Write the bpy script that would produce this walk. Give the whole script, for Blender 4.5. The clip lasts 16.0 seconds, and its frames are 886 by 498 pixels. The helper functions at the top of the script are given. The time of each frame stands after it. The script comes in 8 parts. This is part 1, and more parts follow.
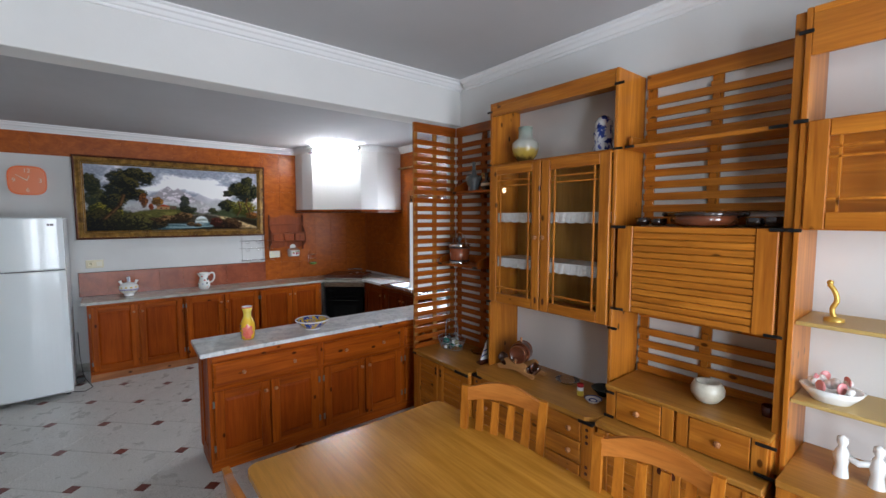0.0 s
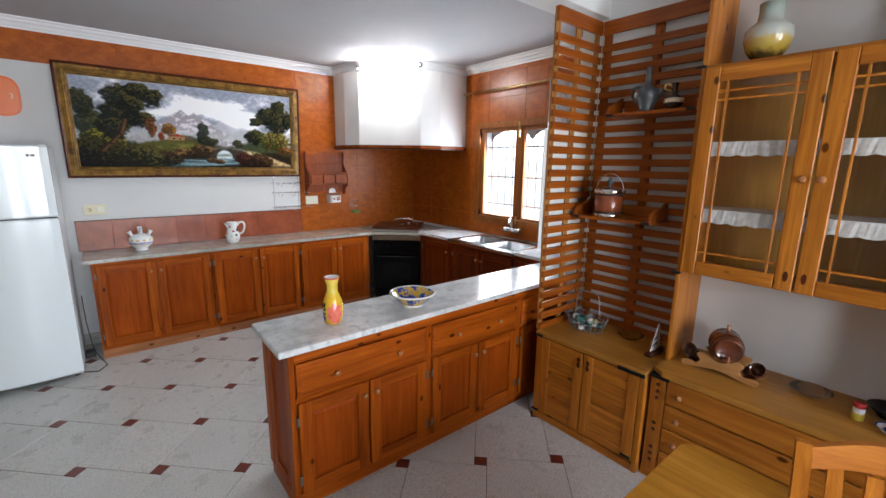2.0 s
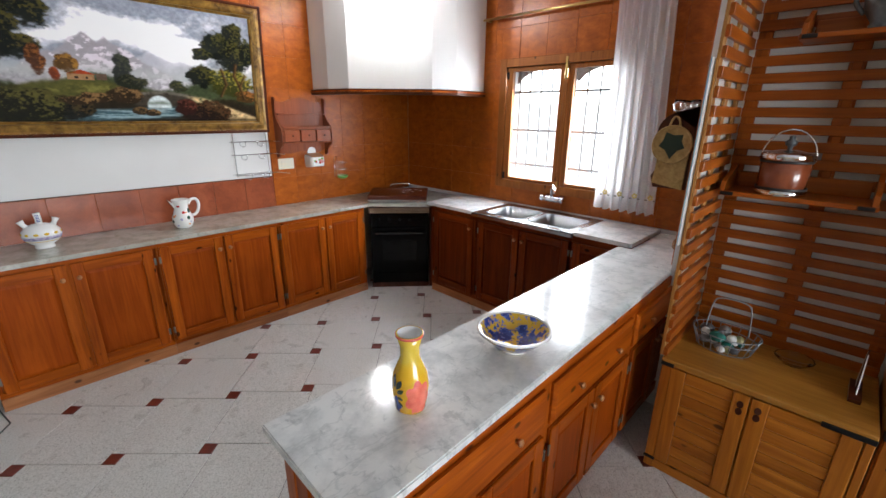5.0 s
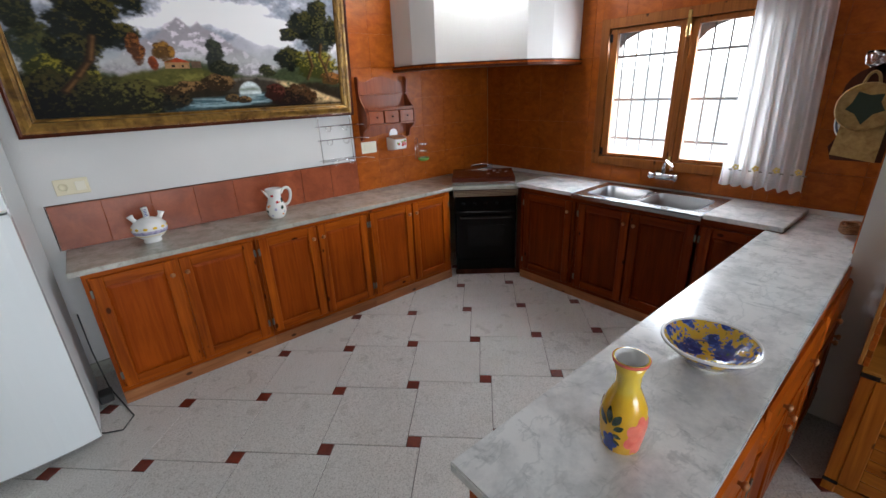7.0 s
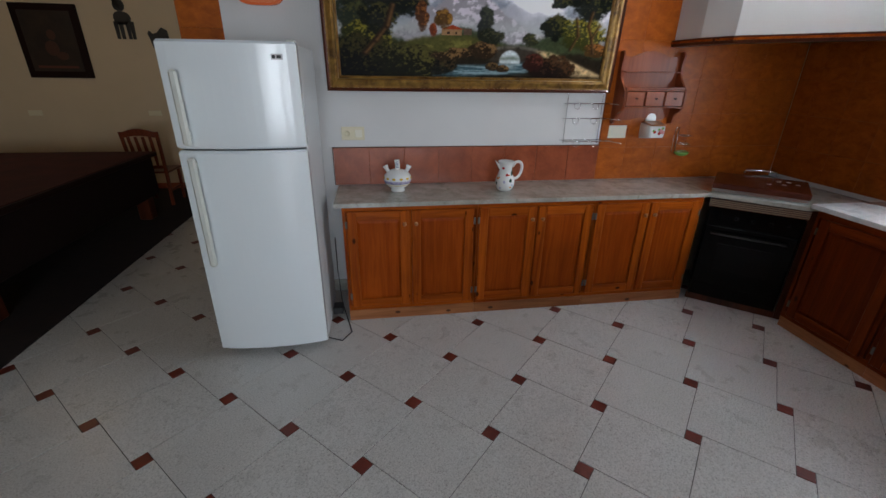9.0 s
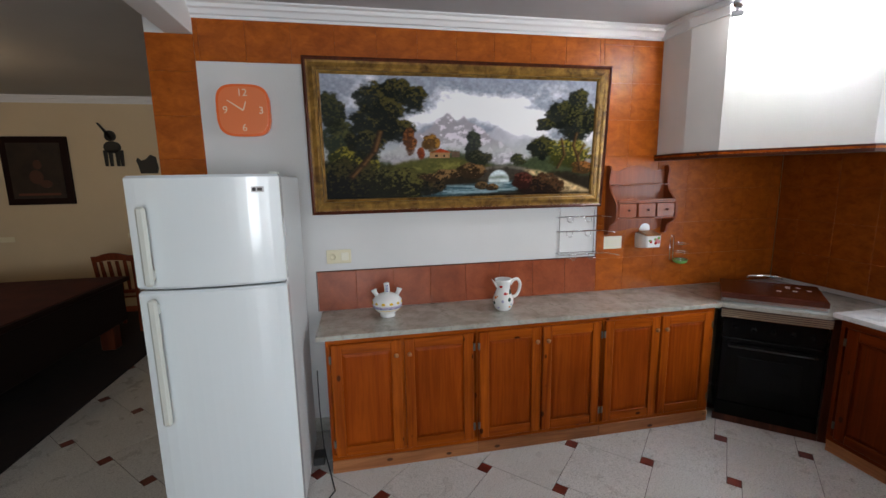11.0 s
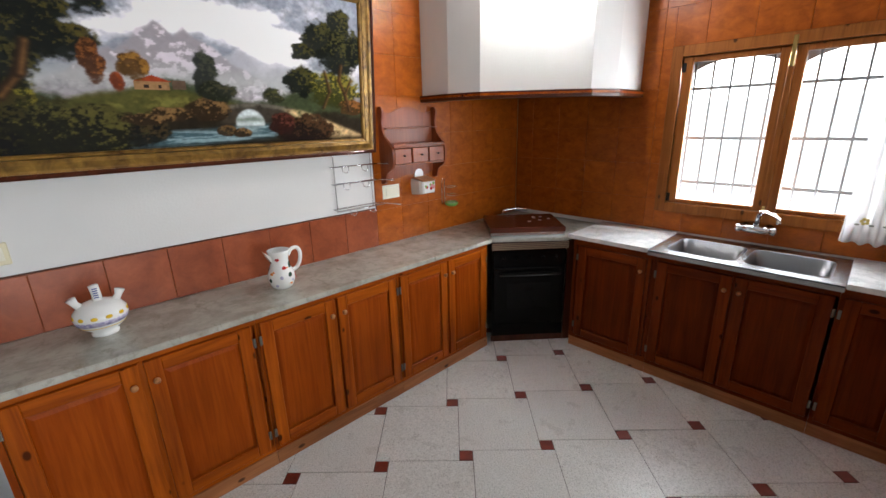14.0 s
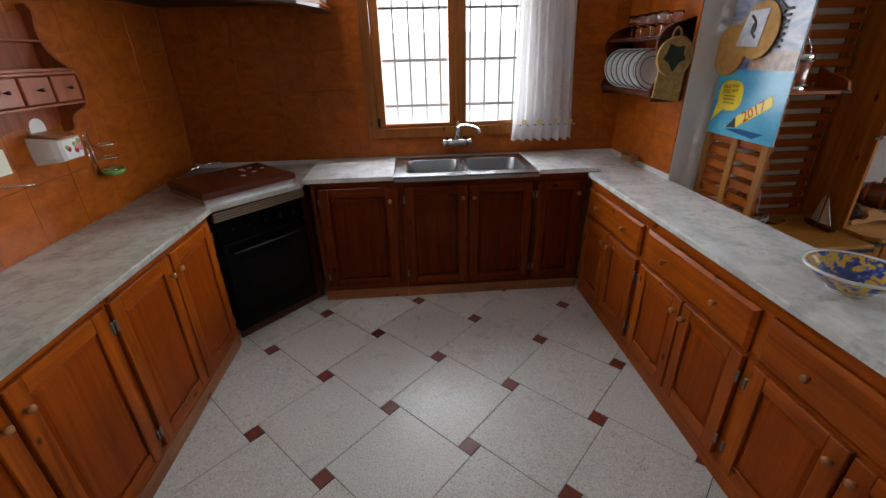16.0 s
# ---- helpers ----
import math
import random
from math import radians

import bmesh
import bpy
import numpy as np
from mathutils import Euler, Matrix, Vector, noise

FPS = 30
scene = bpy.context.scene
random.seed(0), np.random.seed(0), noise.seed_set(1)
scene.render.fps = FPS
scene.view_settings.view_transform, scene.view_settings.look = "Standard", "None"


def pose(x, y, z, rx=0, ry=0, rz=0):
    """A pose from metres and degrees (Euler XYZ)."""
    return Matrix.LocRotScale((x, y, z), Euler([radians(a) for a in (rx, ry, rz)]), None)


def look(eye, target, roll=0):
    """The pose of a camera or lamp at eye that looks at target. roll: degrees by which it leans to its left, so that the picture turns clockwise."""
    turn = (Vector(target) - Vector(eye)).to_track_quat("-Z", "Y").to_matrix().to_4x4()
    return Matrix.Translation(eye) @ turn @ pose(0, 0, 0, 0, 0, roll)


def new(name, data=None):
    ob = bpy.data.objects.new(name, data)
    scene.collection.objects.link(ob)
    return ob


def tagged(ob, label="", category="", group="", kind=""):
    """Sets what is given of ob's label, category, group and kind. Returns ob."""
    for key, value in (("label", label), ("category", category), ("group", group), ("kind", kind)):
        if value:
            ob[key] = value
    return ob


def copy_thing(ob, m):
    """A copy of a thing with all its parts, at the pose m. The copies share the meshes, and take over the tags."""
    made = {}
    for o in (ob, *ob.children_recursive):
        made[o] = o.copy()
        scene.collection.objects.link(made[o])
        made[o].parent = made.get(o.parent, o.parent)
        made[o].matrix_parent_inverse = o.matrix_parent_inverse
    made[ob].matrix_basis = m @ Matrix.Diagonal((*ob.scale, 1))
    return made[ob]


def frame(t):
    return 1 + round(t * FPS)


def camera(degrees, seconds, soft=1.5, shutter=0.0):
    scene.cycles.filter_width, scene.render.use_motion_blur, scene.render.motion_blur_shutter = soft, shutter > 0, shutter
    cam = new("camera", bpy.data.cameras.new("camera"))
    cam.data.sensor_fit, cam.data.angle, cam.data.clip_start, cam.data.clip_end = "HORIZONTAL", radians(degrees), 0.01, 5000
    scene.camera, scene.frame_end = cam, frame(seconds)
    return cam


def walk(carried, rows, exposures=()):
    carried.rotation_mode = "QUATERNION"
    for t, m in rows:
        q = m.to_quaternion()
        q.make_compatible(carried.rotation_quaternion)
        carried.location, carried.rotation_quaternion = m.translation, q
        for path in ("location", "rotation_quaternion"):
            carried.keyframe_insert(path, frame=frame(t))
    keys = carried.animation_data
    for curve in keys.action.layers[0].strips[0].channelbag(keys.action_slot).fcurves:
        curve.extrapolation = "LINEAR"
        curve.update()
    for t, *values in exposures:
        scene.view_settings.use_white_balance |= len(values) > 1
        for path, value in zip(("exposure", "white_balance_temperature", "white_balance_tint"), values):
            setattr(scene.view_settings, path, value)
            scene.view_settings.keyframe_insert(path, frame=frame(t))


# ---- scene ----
cam = camera(93.0, 16.0)
PATH = [
    (0, (0.14, -0.117, 1.84), (1.384, 1.442, 1.689), -0.0),
    (0.5, (0.104, 0.296, 1.798), (1.213, 1.949, 1.601), -0.1),
    (1, (0.078, 0.716, 1.783), (1.124, 2.398, 1.51), -0.6),
    (1.5, (0.108, 1.069, 1.758), (1.16, 2.738, 1.426), 1.4),
    (2, (0.053, 1.297, 1.744), (1.292, 2.816, 1.348), 0.8),
    (2.5, (-0.012, 1.48, 1.756), (1.175, 3.024, 1.302), 0.3),
    (3, (0.11, 1.682, 1.738), (1.23, 3.264, 1.243), 0.8),
    (3.5, (0.216, 1.877, 1.739), (1.342, 3.437, 1.193), 1.9),
    (3.7, (0.235, 1.974, 1.714), (1.415, 3.483, 1.14), 0.9),
    (5.8, (0.252, 2.752, 1.77), (1.719, 3.94, 1.11), -1.5),
    (6, (0.208, 2.801, 1.755), (1.698, 3.944, 1.067), -2.9),
    (6.5, (0.15, 2.883, 1.714), (1.584, 4.085, 1.008), -3.2),
    (7, (0.117, 2.967, 1.742), (1.301, 4.416, 1.036), -2.4),
    (7.5, (0.164, 2.989, 1.715), (1.099, 4.612, 1.013), -2.8),
    (8, (0.192, 3.042, 1.714), (0.968, 4.727, 0.968), -1.8),
    (8.5, (0.179, 3.097, 1.716), (0.673, 4.886, 0.972), 0.1),
    (9, (0.173, 3.141, 1.708), (0.461, 4.961, 0.932), 0.9),
    (9.5, (0.12, 3.27, 1.748), (0.38, 5.111, 1.01), 1.1),
    (10, (0.057, 3.355, 1.787), (0.373, 5.297, 1.428), -0.1),
    (10.2, (0.079, 3.363, 1.802), (0.373, 5.312, 1.467), -1.1),
    (12.5, (0.227, 3.68, 1.771), (0.81, 5.57, 1.473), -0.1),
    (13, (0.259, 3.760, 1.782), (0.860, 5.590, 1.440), 0.0),
    (13.5, (0.287, 3.836, 1.793), (1.233, 5.525, 1.292), 0.4),
    (14, (0.229, 3.889, 1.762), (1.551, 5.274, 1.185), -1.5),
    (14.5, (0.141, 4.106, 1.712), (1.644, 5.24, 1.038), -2.0),
    (15, (0.202, 4.317, 1.693), (1.834, 5.221, 0.973), -1.9),
    (15.5, (0.253, 4.532, 1.653), (2.058, 4.96, 0.908), -1.3),
    (16, (0.344, 4.727, 1.639), (2.156, 4.614, 0.8), -1.4),
]
EXPOSURE = [(0.0, 0.08, 6100, 10), (1.5, 0.48, 6200, 10), (3.5, 0.64, 6400, 10), (6.0, 0.58, 6450, 10), (7.0, 0.28, 6350, 10), (7.5, -0.04, 6250, 10), (8.0, -0.14, 6200, 10), (9.0, -0.22, 6150, 10), (10.0, -0.06, 6300, 10), (12.5, 0.50, 6450, 10), (14.0, 0.50, 6600, 10), (15.0, 0.16, 6600, 10), (16.0, -0.06, 6600, 10)]
walk(cam, [(t, look(eye, target, roll)) for t, eye, target, roll in PATH], EXPOSURE)

# ---- light and world ----
world = bpy.data.worlds.new("world")
scene.world = world
world.use_nodes = True
_wn, _wl = world.node_tree.nodes, world.node_tree.links
_sky = _wn.new("ShaderNodeTexSky")
_sky.sky_type, _sky.sun_disc = "NISHITA", False
_sky.sun_elevation, _sky.sun_rotation = radians(42), radians(200)
_wl.new(_sky.outputs[0], _wn["Background"].inputs[0])
_wn["Background"].inputs[1].default_value = 0.12


def sun(strength, angle, colour, rot):
    d = bpy.data.lights.new("sun", "SUN")
    d.energy, d.angle, d.color = strength, radians(angle), colour
    o = new("sun", d)
    o.rotation_euler = [radians(a) for a in rot]


def area(name, loc, target, sx, sy, power, colour):
    d = bpy.data.lights.new(name, "AREA")
    d.shape, d.size, d.size_y, d.energy, d.color = "RECTANGLE", sx, sy, power, colour
    o = new(name, d)
    o.matrix_world = look(loc, target)
    return o


def spot(name, loc, target, power, colour, size, blend=0.6, radius=0.02):
    d = bpy.data.lights.new(name, "SPOT")
    d.energy, d.color, d.spot_size, d.spot_blend, d.shadow_soft_size = power, colour, radians(size), blend, radius
    o = new(name, d)
    o.matrix_world = look(loc, target)
    return o


sun(2.5, 0.5, (1.0, 0.95, 0.86), (48, 0, 20))
area("daylight_south_window", (-0.25, -2.12, 1.5), (-0.1, 2, 1.3), 0.75, 2.0, 66, (0.88, 0.94, 1.0))
area("daylight_south_window", (1.35, -2.12, 1.5), (1.2, 2, 1.3), 0.75, 2.0, 92, (0.88, 0.94, 1.0))
area("daylight_kitchen_window", (3.70, 4.55, 1.62), (0, 4.5, 0.9), 1.0, 1.0, 36, (0.86, 0.93, 1.0))
bulb_far = ("far_room_lamp", (-3.50, 7.69, 2.55), 8, (1.0, 0.68, 0.36), 0.07)


def bulb(name, loc, power, colour, radius):
    d = bpy.data.lights.new(name, "POINT")
    d.energy, d.color, d.shadow_soft_size = power, colour, radius
    new(name, d).location = loc


bulb(*bulb_far)
bulb("hood_lamp_light", (2.53, 5.60, 2.775), 16, (1.0, 0.98, 0.97), 0.03)
bulb("hood_lamp_light", (2.76, 5.36, 2.775), 16, (1.0, 0.98, 0.97), 0.03)

# ---- materials ----


def mat(name, base, rough=0.5, metal=0.0, spec=0.5, coat=0.0):
    m = bpy.data.materials.new(name)
    m.use_nodes = True
    p = m.node_tree.nodes["Principled BSDF"]
    p.inputs["Base Color"].default_value = (*base, 1)
    p.inputs["Roughness"].default_value = rough
    p.inputs["Metallic"].default_value = metal
    p.inputs["Specular IOR Level"].default_value = spec
    p.inputs["Coat Weight"].default_value = coat
    p.inputs["Coat Roughness"].default_value = 0.12
    return m


def nd(m, kind, **kw):
    n = m.node_tree.nodes.new(kind)
    for k, v in kw.items():
        n.inputs[k].default_value = v
    return n


def ramp(m, fac, stops):
    r = m.node_tree.nodes.new("ShaderNodeValToRGB")
    e = r.color_ramp.elements
    while len(e) < len(stops):
        e.new(0.5)
    for el, (pos, col) in zip(e, stops):
        el.position, el.color = pos, (*col, 1)
    m.node_tree.links.new(fac, r.inputs[0])
    return r.outputs[0]


def coords(m, scale=(1, 1, 1), rot=(0, 0, 0), vary=True):
    """Object coordinates, moved by a random amount for each object."""
    L = m.node_tree.links
    t = m.node_tree.nodes.new("ShaderNodeTexCoord")
    mp = m.node_tree.nodes.new("ShaderNodeMapping")
    mp.inputs["Scale"].default_value = scale
    mp.inputs["Rotation"].default_value = rot
    L.new(t.outputs["Object"], mp.inputs[0])
    if vary:
        oi = m.node_tree.nodes.new("ShaderNodeObjectInfo")
        mul = m.node_tree.nodes.new("ShaderNodeMath")
        mul.operation = "MULTIPLY"
        mul.inputs[1].default_value = 37.0
        L.new(oi.outputs["Random"], mul.inputs[0])
        L.new(mul.outputs[0], mp.inputs["Location"])
    return mp.outputs[0]


def noise_tex(m, vec, scale, detail=4.0, rough=0.55, dist=0.0):
    n = nd(m, "ShaderNodeTexNoise", Scale=scale, Detail=detail, Roughness=rough, Distortion=dist)
    m.node_tree.links.new(vec, n.inputs["Vector"])
    return n.outputs[0]


def mix(m, fac, a, b, kind="MIX"):
    n = m.node_tree.nodes.new("ShaderNodeMix")
    n.data_type, n.blend_type = "RGBA", kind
    L = m.node_tree.links
    for sock, v in ((n.inputs[0], fac), (n.inputs[6], a), (n.inputs[7], b)):
        if hasattr(v, "links"):
            L.new(v, sock)
        elif isinstance(v, tuple):
            sock.default_value = (*v, 1)
        else:
            sock.default_value = v
    return n.outputs[2]


def bump(m, height, strength=0.2, distance=0.002):
    b = nd(m, "ShaderNodeBump", Strength=strength, Distance=distance)
    m.node_tree.links.new(height, b.inputs["Height"])
    m.node_tree.links.new(b.outputs[0], m.node_tree.nodes["Principled BSDF"].inputs["Normal"])


def base(m, col, slot="Base Color"):
    m.node_tree.links.new(col, m.node_tree.nodes["Principled BSDF"].inputs[slot])


def wood(name, dark, light, axis="z", rough=0.32, grain=1.0, knots=True, coat=0.06, spec=0.22):
    m = mat(name, light, rough, spec=spec, coat=coat)
    s = {"x": (0.9, 16, 16), "y": (16, 0.9, 16), "z": (16, 16, 0.9)}[axis]
    v = coords(m, s)
    n1 = noise_tex(m, v, 1.0 * grain, 5, 0.62, 1.2)
    col = ramp(m, n1, [(0.30, dark), (0.52, tuple((a + b) / 2 for a, b in zip(dark, light))), (0.72, light)])
    fine = noise_tex(m, coords(m, tuple(q * 6 for q in s)), 1.0, 2)
    f = ramp(m, fine, [(0.35, (0.72, 0.70, 0.68)), (0.6, (1, 1, 1))])
    col = mix(m, 0.5, col, f, "MULTIPLY")
    big = noise_tex(m, coords(m, (1, 1, 1)), 2.3, 2)
    col = mix(m, 0.45, col, ramp(m, big, [(0.3, (0.62, 0.58, 0.55)), (0.7, (1.12, 1.1, 1.08))]), "MULTIPLY")
    if knots:
        vo = nd(m, "ShaderNodeTexVoronoi", Scale=1.0)
        ks = {"x": (5, 9, 9), "y": (9, 5, 9), "z": (9, 9, 5)}[axis]
        m.node_tree.links.new(coords(m, ks), vo.inputs["Vector"])
        k = ramp(m, vo.outputs["Distance"], [(0.08, (1, 1, 1)), (0.125, (0, 0, 0))])
        col = mix(m, k, col, tuple(q * 0.28 for q in dark))
    base(m, col)
    bump(m, n1, 0.12, 0.001)
    return m


K_DARK, K_LIGHT = (0.22, 0.036, 0.0025), (0.52, 0.120, 0.007)
W_KIT_V = wood("kitchen_pine_upright", K_DARK, K_LIGHT, "z", 0.38, coat=0.04, spec=0.10)
W_KIT_H = wood("kitchen_pine_level", K_DARK, K_LIGHT, "x", 0.38, coat=0.04, spec=0.10)
W_KIT_P = wood("kitchen_panel", (0.25, 0.041, 0.0025), (0.38, 0.074, 0.005), "z", 0.42, knots=False, coat=0.0, spec=0.08)
# Kitchen pine at half tone: deeper wood with shade put into the colour.
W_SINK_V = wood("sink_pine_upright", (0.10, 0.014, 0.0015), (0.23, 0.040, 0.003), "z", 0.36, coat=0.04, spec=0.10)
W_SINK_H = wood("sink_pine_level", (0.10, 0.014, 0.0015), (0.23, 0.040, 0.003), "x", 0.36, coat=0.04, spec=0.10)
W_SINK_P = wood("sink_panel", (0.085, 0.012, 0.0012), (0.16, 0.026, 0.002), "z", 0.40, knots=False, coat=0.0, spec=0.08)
W_KIT_PLINTH = wood("kitchen_plinth", (0.30, 0.11, 0.04), (0.52, 0.22, 0.09), "x", 0.4)
D_DARK, D_LIGHT = (0.32, 0.095, 0.010), (0.62, 0.232, 0.026)
W_DIN_V = wood("dining_pine_upright", D_DARK, D_LIGHT, "z", 0.3)
W_DIN_H = wood("dining_pine_level", D_DARK, D_LIGHT, "y", 0.3)
W_DIN_TOP = wood("dining_pine_top", (0.36, 0.150, 0.022), (0.53, 0.250, 0.045), "y", 0.3, knots=False)
W_LAT_H = wood("lattice_slat_pine", (0.23, 0.048, 0.005), (0.44, 0.118, 0.011), "y", 0.35, knots=False)
W_LAT_X = wood("lattice_slat_pine_cross", (0.23, 0.048, 0.005), (0.44, 0.118, 0.011), "x", 0.35, knots=False)
W_LAT_PALE = wood("lattice_back_pine", (0.28, 0.115, 0.026), (0.48, 0.22, 0.055), "z", 0.45, knots=False)
W_LAT_V = wood("lattice_stile_pine", (0.23, 0.048, 0.005), (0.44, 0.118, 0.011), "z", 0.35, knots=False)
W_TABLE = wood("table_oak", (0.46, 0.195, 0.022), (0.64, 0.305, 0.040), "y", 0.22, 0.8, knots=False)
W_WIN = wood("window_pine", (0.24, 0.075, 0.016), (0.42, 0.15, 0.032), "z", 0.35)
W_SPICE = wood("spice_rack_wood", (0.21, 0.048, 0.018), (0.36, 0.095, 0.034), "z", 0.3, knots=False)
W_DARK = wood("dark_wood", (0.05, 0.012, 0.006), (0.12, 0.030, 0.012), "z", 0.3, knots=False)
W_BLACKSTRAP = mat("black_iron", (0.012, 0.012, 0.013), 0.55, 0.6)


def plaster(name, col, scale=60, strength=0.15):
    m = mat(name, col, 0.85, spec=0.25)
    v = coords(m, vary=False)
    n = noise_tex(m, v, 1.3, 4)
    base(m, ramp(m, n, [(0.25, tuple(c * 0.90 for c in col)), (0.75, col)]))
    bump(m, noise_tex(m, v, scale, 4), strength, 0.003)
    return m


PLASTER = plaster("white_plaster", (0.78, 0.77, 0.75))
PLASTER_ROUGH = plaster("painted_wall", (0.74, 0.74, 0.73), 90, 0.3)
CREAM = plaster("cream_wall", (0.66, 0.53, 0.35))
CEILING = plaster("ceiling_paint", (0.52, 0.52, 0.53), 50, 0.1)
CORNICE = mat("cornice_plaster", (0.82, 0.82, 0.82), 0.7)
HOODWHITE = plaster("hood_paint", (0.83, 0.82, 0.80), 80, 0.2)
GROUT = mat("floor_grout", (0.09, 0.085, 0.075), 0.9)


def make_floor_tile():
    m = mat("floor_tile_granite", (0.5, 0.48, 0.44), 0.34)
    v = coords(m)
    a = noise_tex(m, v, 130, 3, 0.7)
    col = ramp(m, a, [(0.32, (0.36, 0.345, 0.32)), (0.45, (0.57, 0.56, 0.535)), (0.62, (0.69, 0.68, 0.65))])
    big = noise_tex(m, v, 4, 3)
    base(m, mix(m, 0.5, col, ramp(m, big, [(0.3, (0.88, 0.87, 0.85)), (0.7, (1, 1, 1))]), "MULTIPLY"))
    base(m, ramp(m, noise_tex(m, v, 9, 3), [(0.3, (0.24,) * 3), (0.7, (0.42,) * 3)]), "Roughness")
    bump(m, a, 0.22, 0.0010)
    return m


FLOOR_TILE = make_floor_tile()


def mottled(name, dark, light, scale=6, rough=0.3, aspect=(1, 1, 1), fine=60, coat=0.0):
    m = mat(name, light, rough, coat=coat)
    v = coords(m, aspect)
    n = noise_tex(m, v, scale, 5, 0.6, 0.5)
    col = ramp(m, n, [(0.3, dark), (0.7, light)])
    col = mix(m, 0.35, col, ramp(m, noise_tex(m, v, fine, 3), [(0.35, (0.75, 0.72, 0.7)), (0.6, (1, 1, 1))]), "MULTIPLY")
    base(m, col)
    bump(m, n, 0.08, 0.001)
    return m


FLOOR_DOT = mottled("floor_inset_red", (0.10, 0.013, 0.007), (0.185, 0.030, 0.015), 14, 0.35)
WALL_TILE = mottled("wall_tile_wood_look", (0.275, 0.058, 0.005), (0.46, 0.115, 0.009), 11, 0.33, (1, 1, 1.6), 45)
WALL_TILE.node_tree.nodes["Principled BSDF"].inputs["Specular IOR Level"].default_value = 0.25
RED_TILE = mottled("splash_tile_terracotta", (0.23, 0.050, 0.019), (0.40, 0.100, 0.039), 8, 0.28)
TILE_JOINT = mat("wall_tile_joint", (0.27, 0.072, 0.010), 0.9)


def make_marble(name, lo, hi, vein):
    m = mat(name, hi, 0.16, coat=0.2)
    v = coords(m, vary=False)
    n = noise_tex(m, v, 7.0, 7, 0.68, 0.15)
    col = ramp(m, n, [(0.36, lo), (0.56, hi)])
    w = noise_tex(m, coords(m, (1.6, 0.8, 1), (0, 0, 0.6), vary=False), 13.0, 6, 0.7, 0.25)
    k = ramp(m, w, [(0.35, (0.55,) * 3), (0.43, (0, 0, 0))])
    col = mix(m, k, col, vein)
    thin = noise_tex(m, coords(m, (0.6, 1.3, 1), (0, 0, 0.5), vary=False), 4.0, 5, 0.6, 0.3)
    base(m, mix(m, ramp(m, thin, [(0.485, (0, 0, 0)), (0.5, (0.35,) * 3), (0.515, (0, 0, 0))]), col, vein))
    return m


MARBLE = make_marble("white_marble", (0.56, 0.58, 0.58), (0.78, 0.79, 0.78), (0.36, 0.39, 0.40))
MARBLE_G = make_marble("grey_marble", (0.33, 0.32, 0.275), (0.46, 0.45, 0.395), (0.25, 0.24, 0.19))
FRIDGE = mat("fridge_enamel", (0.84, 0.90, 0.92), 0.22, coat=0.7)
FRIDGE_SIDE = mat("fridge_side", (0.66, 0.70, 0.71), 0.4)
FRIDGE_GRIP = mat("fridge_grip", (0.66, 0.68, 0.62), 0.3)
RUBBER = mat("grey_rubber", (0.05, 0.05, 0.05), 0.6)
STEEL = mat("brushed_steel", (0.42, 0.43, 0.44), 0.26, 1.0)
HINGE_STEEL = mat("aged_hinge_steel", (0.20, 0.18, 0.15), 0.45, 0.8)
# Bowl steel is darker and slightly rougher than the rim steel.
BOWL_STEEL = mat("worn_bowl_steel", (0.20, 0.20, 0.205), 0.30, 1.0)
CHROME = mat("chrome", (0.75, 0.76, 0.78), 0.1, 1.0)
BRASS = mat("brass", (0.62, 0.44, 0.16), 0.3, 1.0)
BLACK_ENAMEL = mat("black_enamel", (0.002, 0.002, 0.0022), 0.2, spec=0.10)
BLACK_GLASS = mat("dark_oven_glass", (0.002, 0.002, 0.003), 0.06, spec=0.15)
BROWN_ENAMEL = mottled("brown_enamel", (0.065, 0.014, 0.008), (0.105, 0.026, 0.014), 5, 0.25)
WHITE_PLASTIC = mat("cream_plastic", (0.72, 0.66, 0.46), 0.35)
IVORY_PLASTIC = mat("ivory_plastic", (0.78, 0.75, 0.62), 0.35)
PORCELAIN = mat("white_porcelain", (0.80, 0.80, 0.78), 0.12, coat=0.5)
BLUE = mat("cobalt_glaze", (0.02, 0.05, 0.26), 0.15, coat=0.5)
YELLOW = mat("yellow_glaze", (0.72, 0.46, 0.03), 0.15, coat=0.5)
RED = mat("red_glaze", (0.50, 0.03, 0.03), 0.2)
GREEN = mat("green_glaze", (0.20, 0.42, 0.10), 0.25)
ORANGE = mat("orange_plastic", (0.86, 0.17, 0.045), 0.22, coat=0.5)
PINK = mat("pink_glaze", (0.6, 0.22, 0.22), 0.3)
PEWTER = mottled("pewter", (0.06, 0.07, 0.075), (0.16, 0.18, 0.19), 20, 0.4)
PEWTER.node_tree.nodes["Principled BSDF"].inputs["Metallic"].default_value = 0.5
KNOB = wood("knob_wood", (0.34, 0.13, 0.05), (0.58, 0.28, 0.12), "z", 0.3, knots=False)
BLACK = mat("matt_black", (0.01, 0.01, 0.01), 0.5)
IRON_BAR = mat("window_bar_iron", (0.25, 0.27, 0.29), 0.5, 0.3)
CURTAIN = mat("curtain_cloth", (0.80, 0.80, 0.80), 0.9)
_p = CURTAIN.node_tree.nodes["Principled BSDF"]
_tr = CURTAIN.node_tree.nodes.new("ShaderNodeBsdfTranslucent")
_tr.inputs[0].default_value = (0.88, 0.88, 0.9, 1)
_ms = CURTAIN.node_tree.nodes.new("ShaderNodeMixShader")
_ms.inputs[0].default_value = 0.40
CURTAIN.node_tree.links.new(_p.outputs[0], _ms.inputs[1])
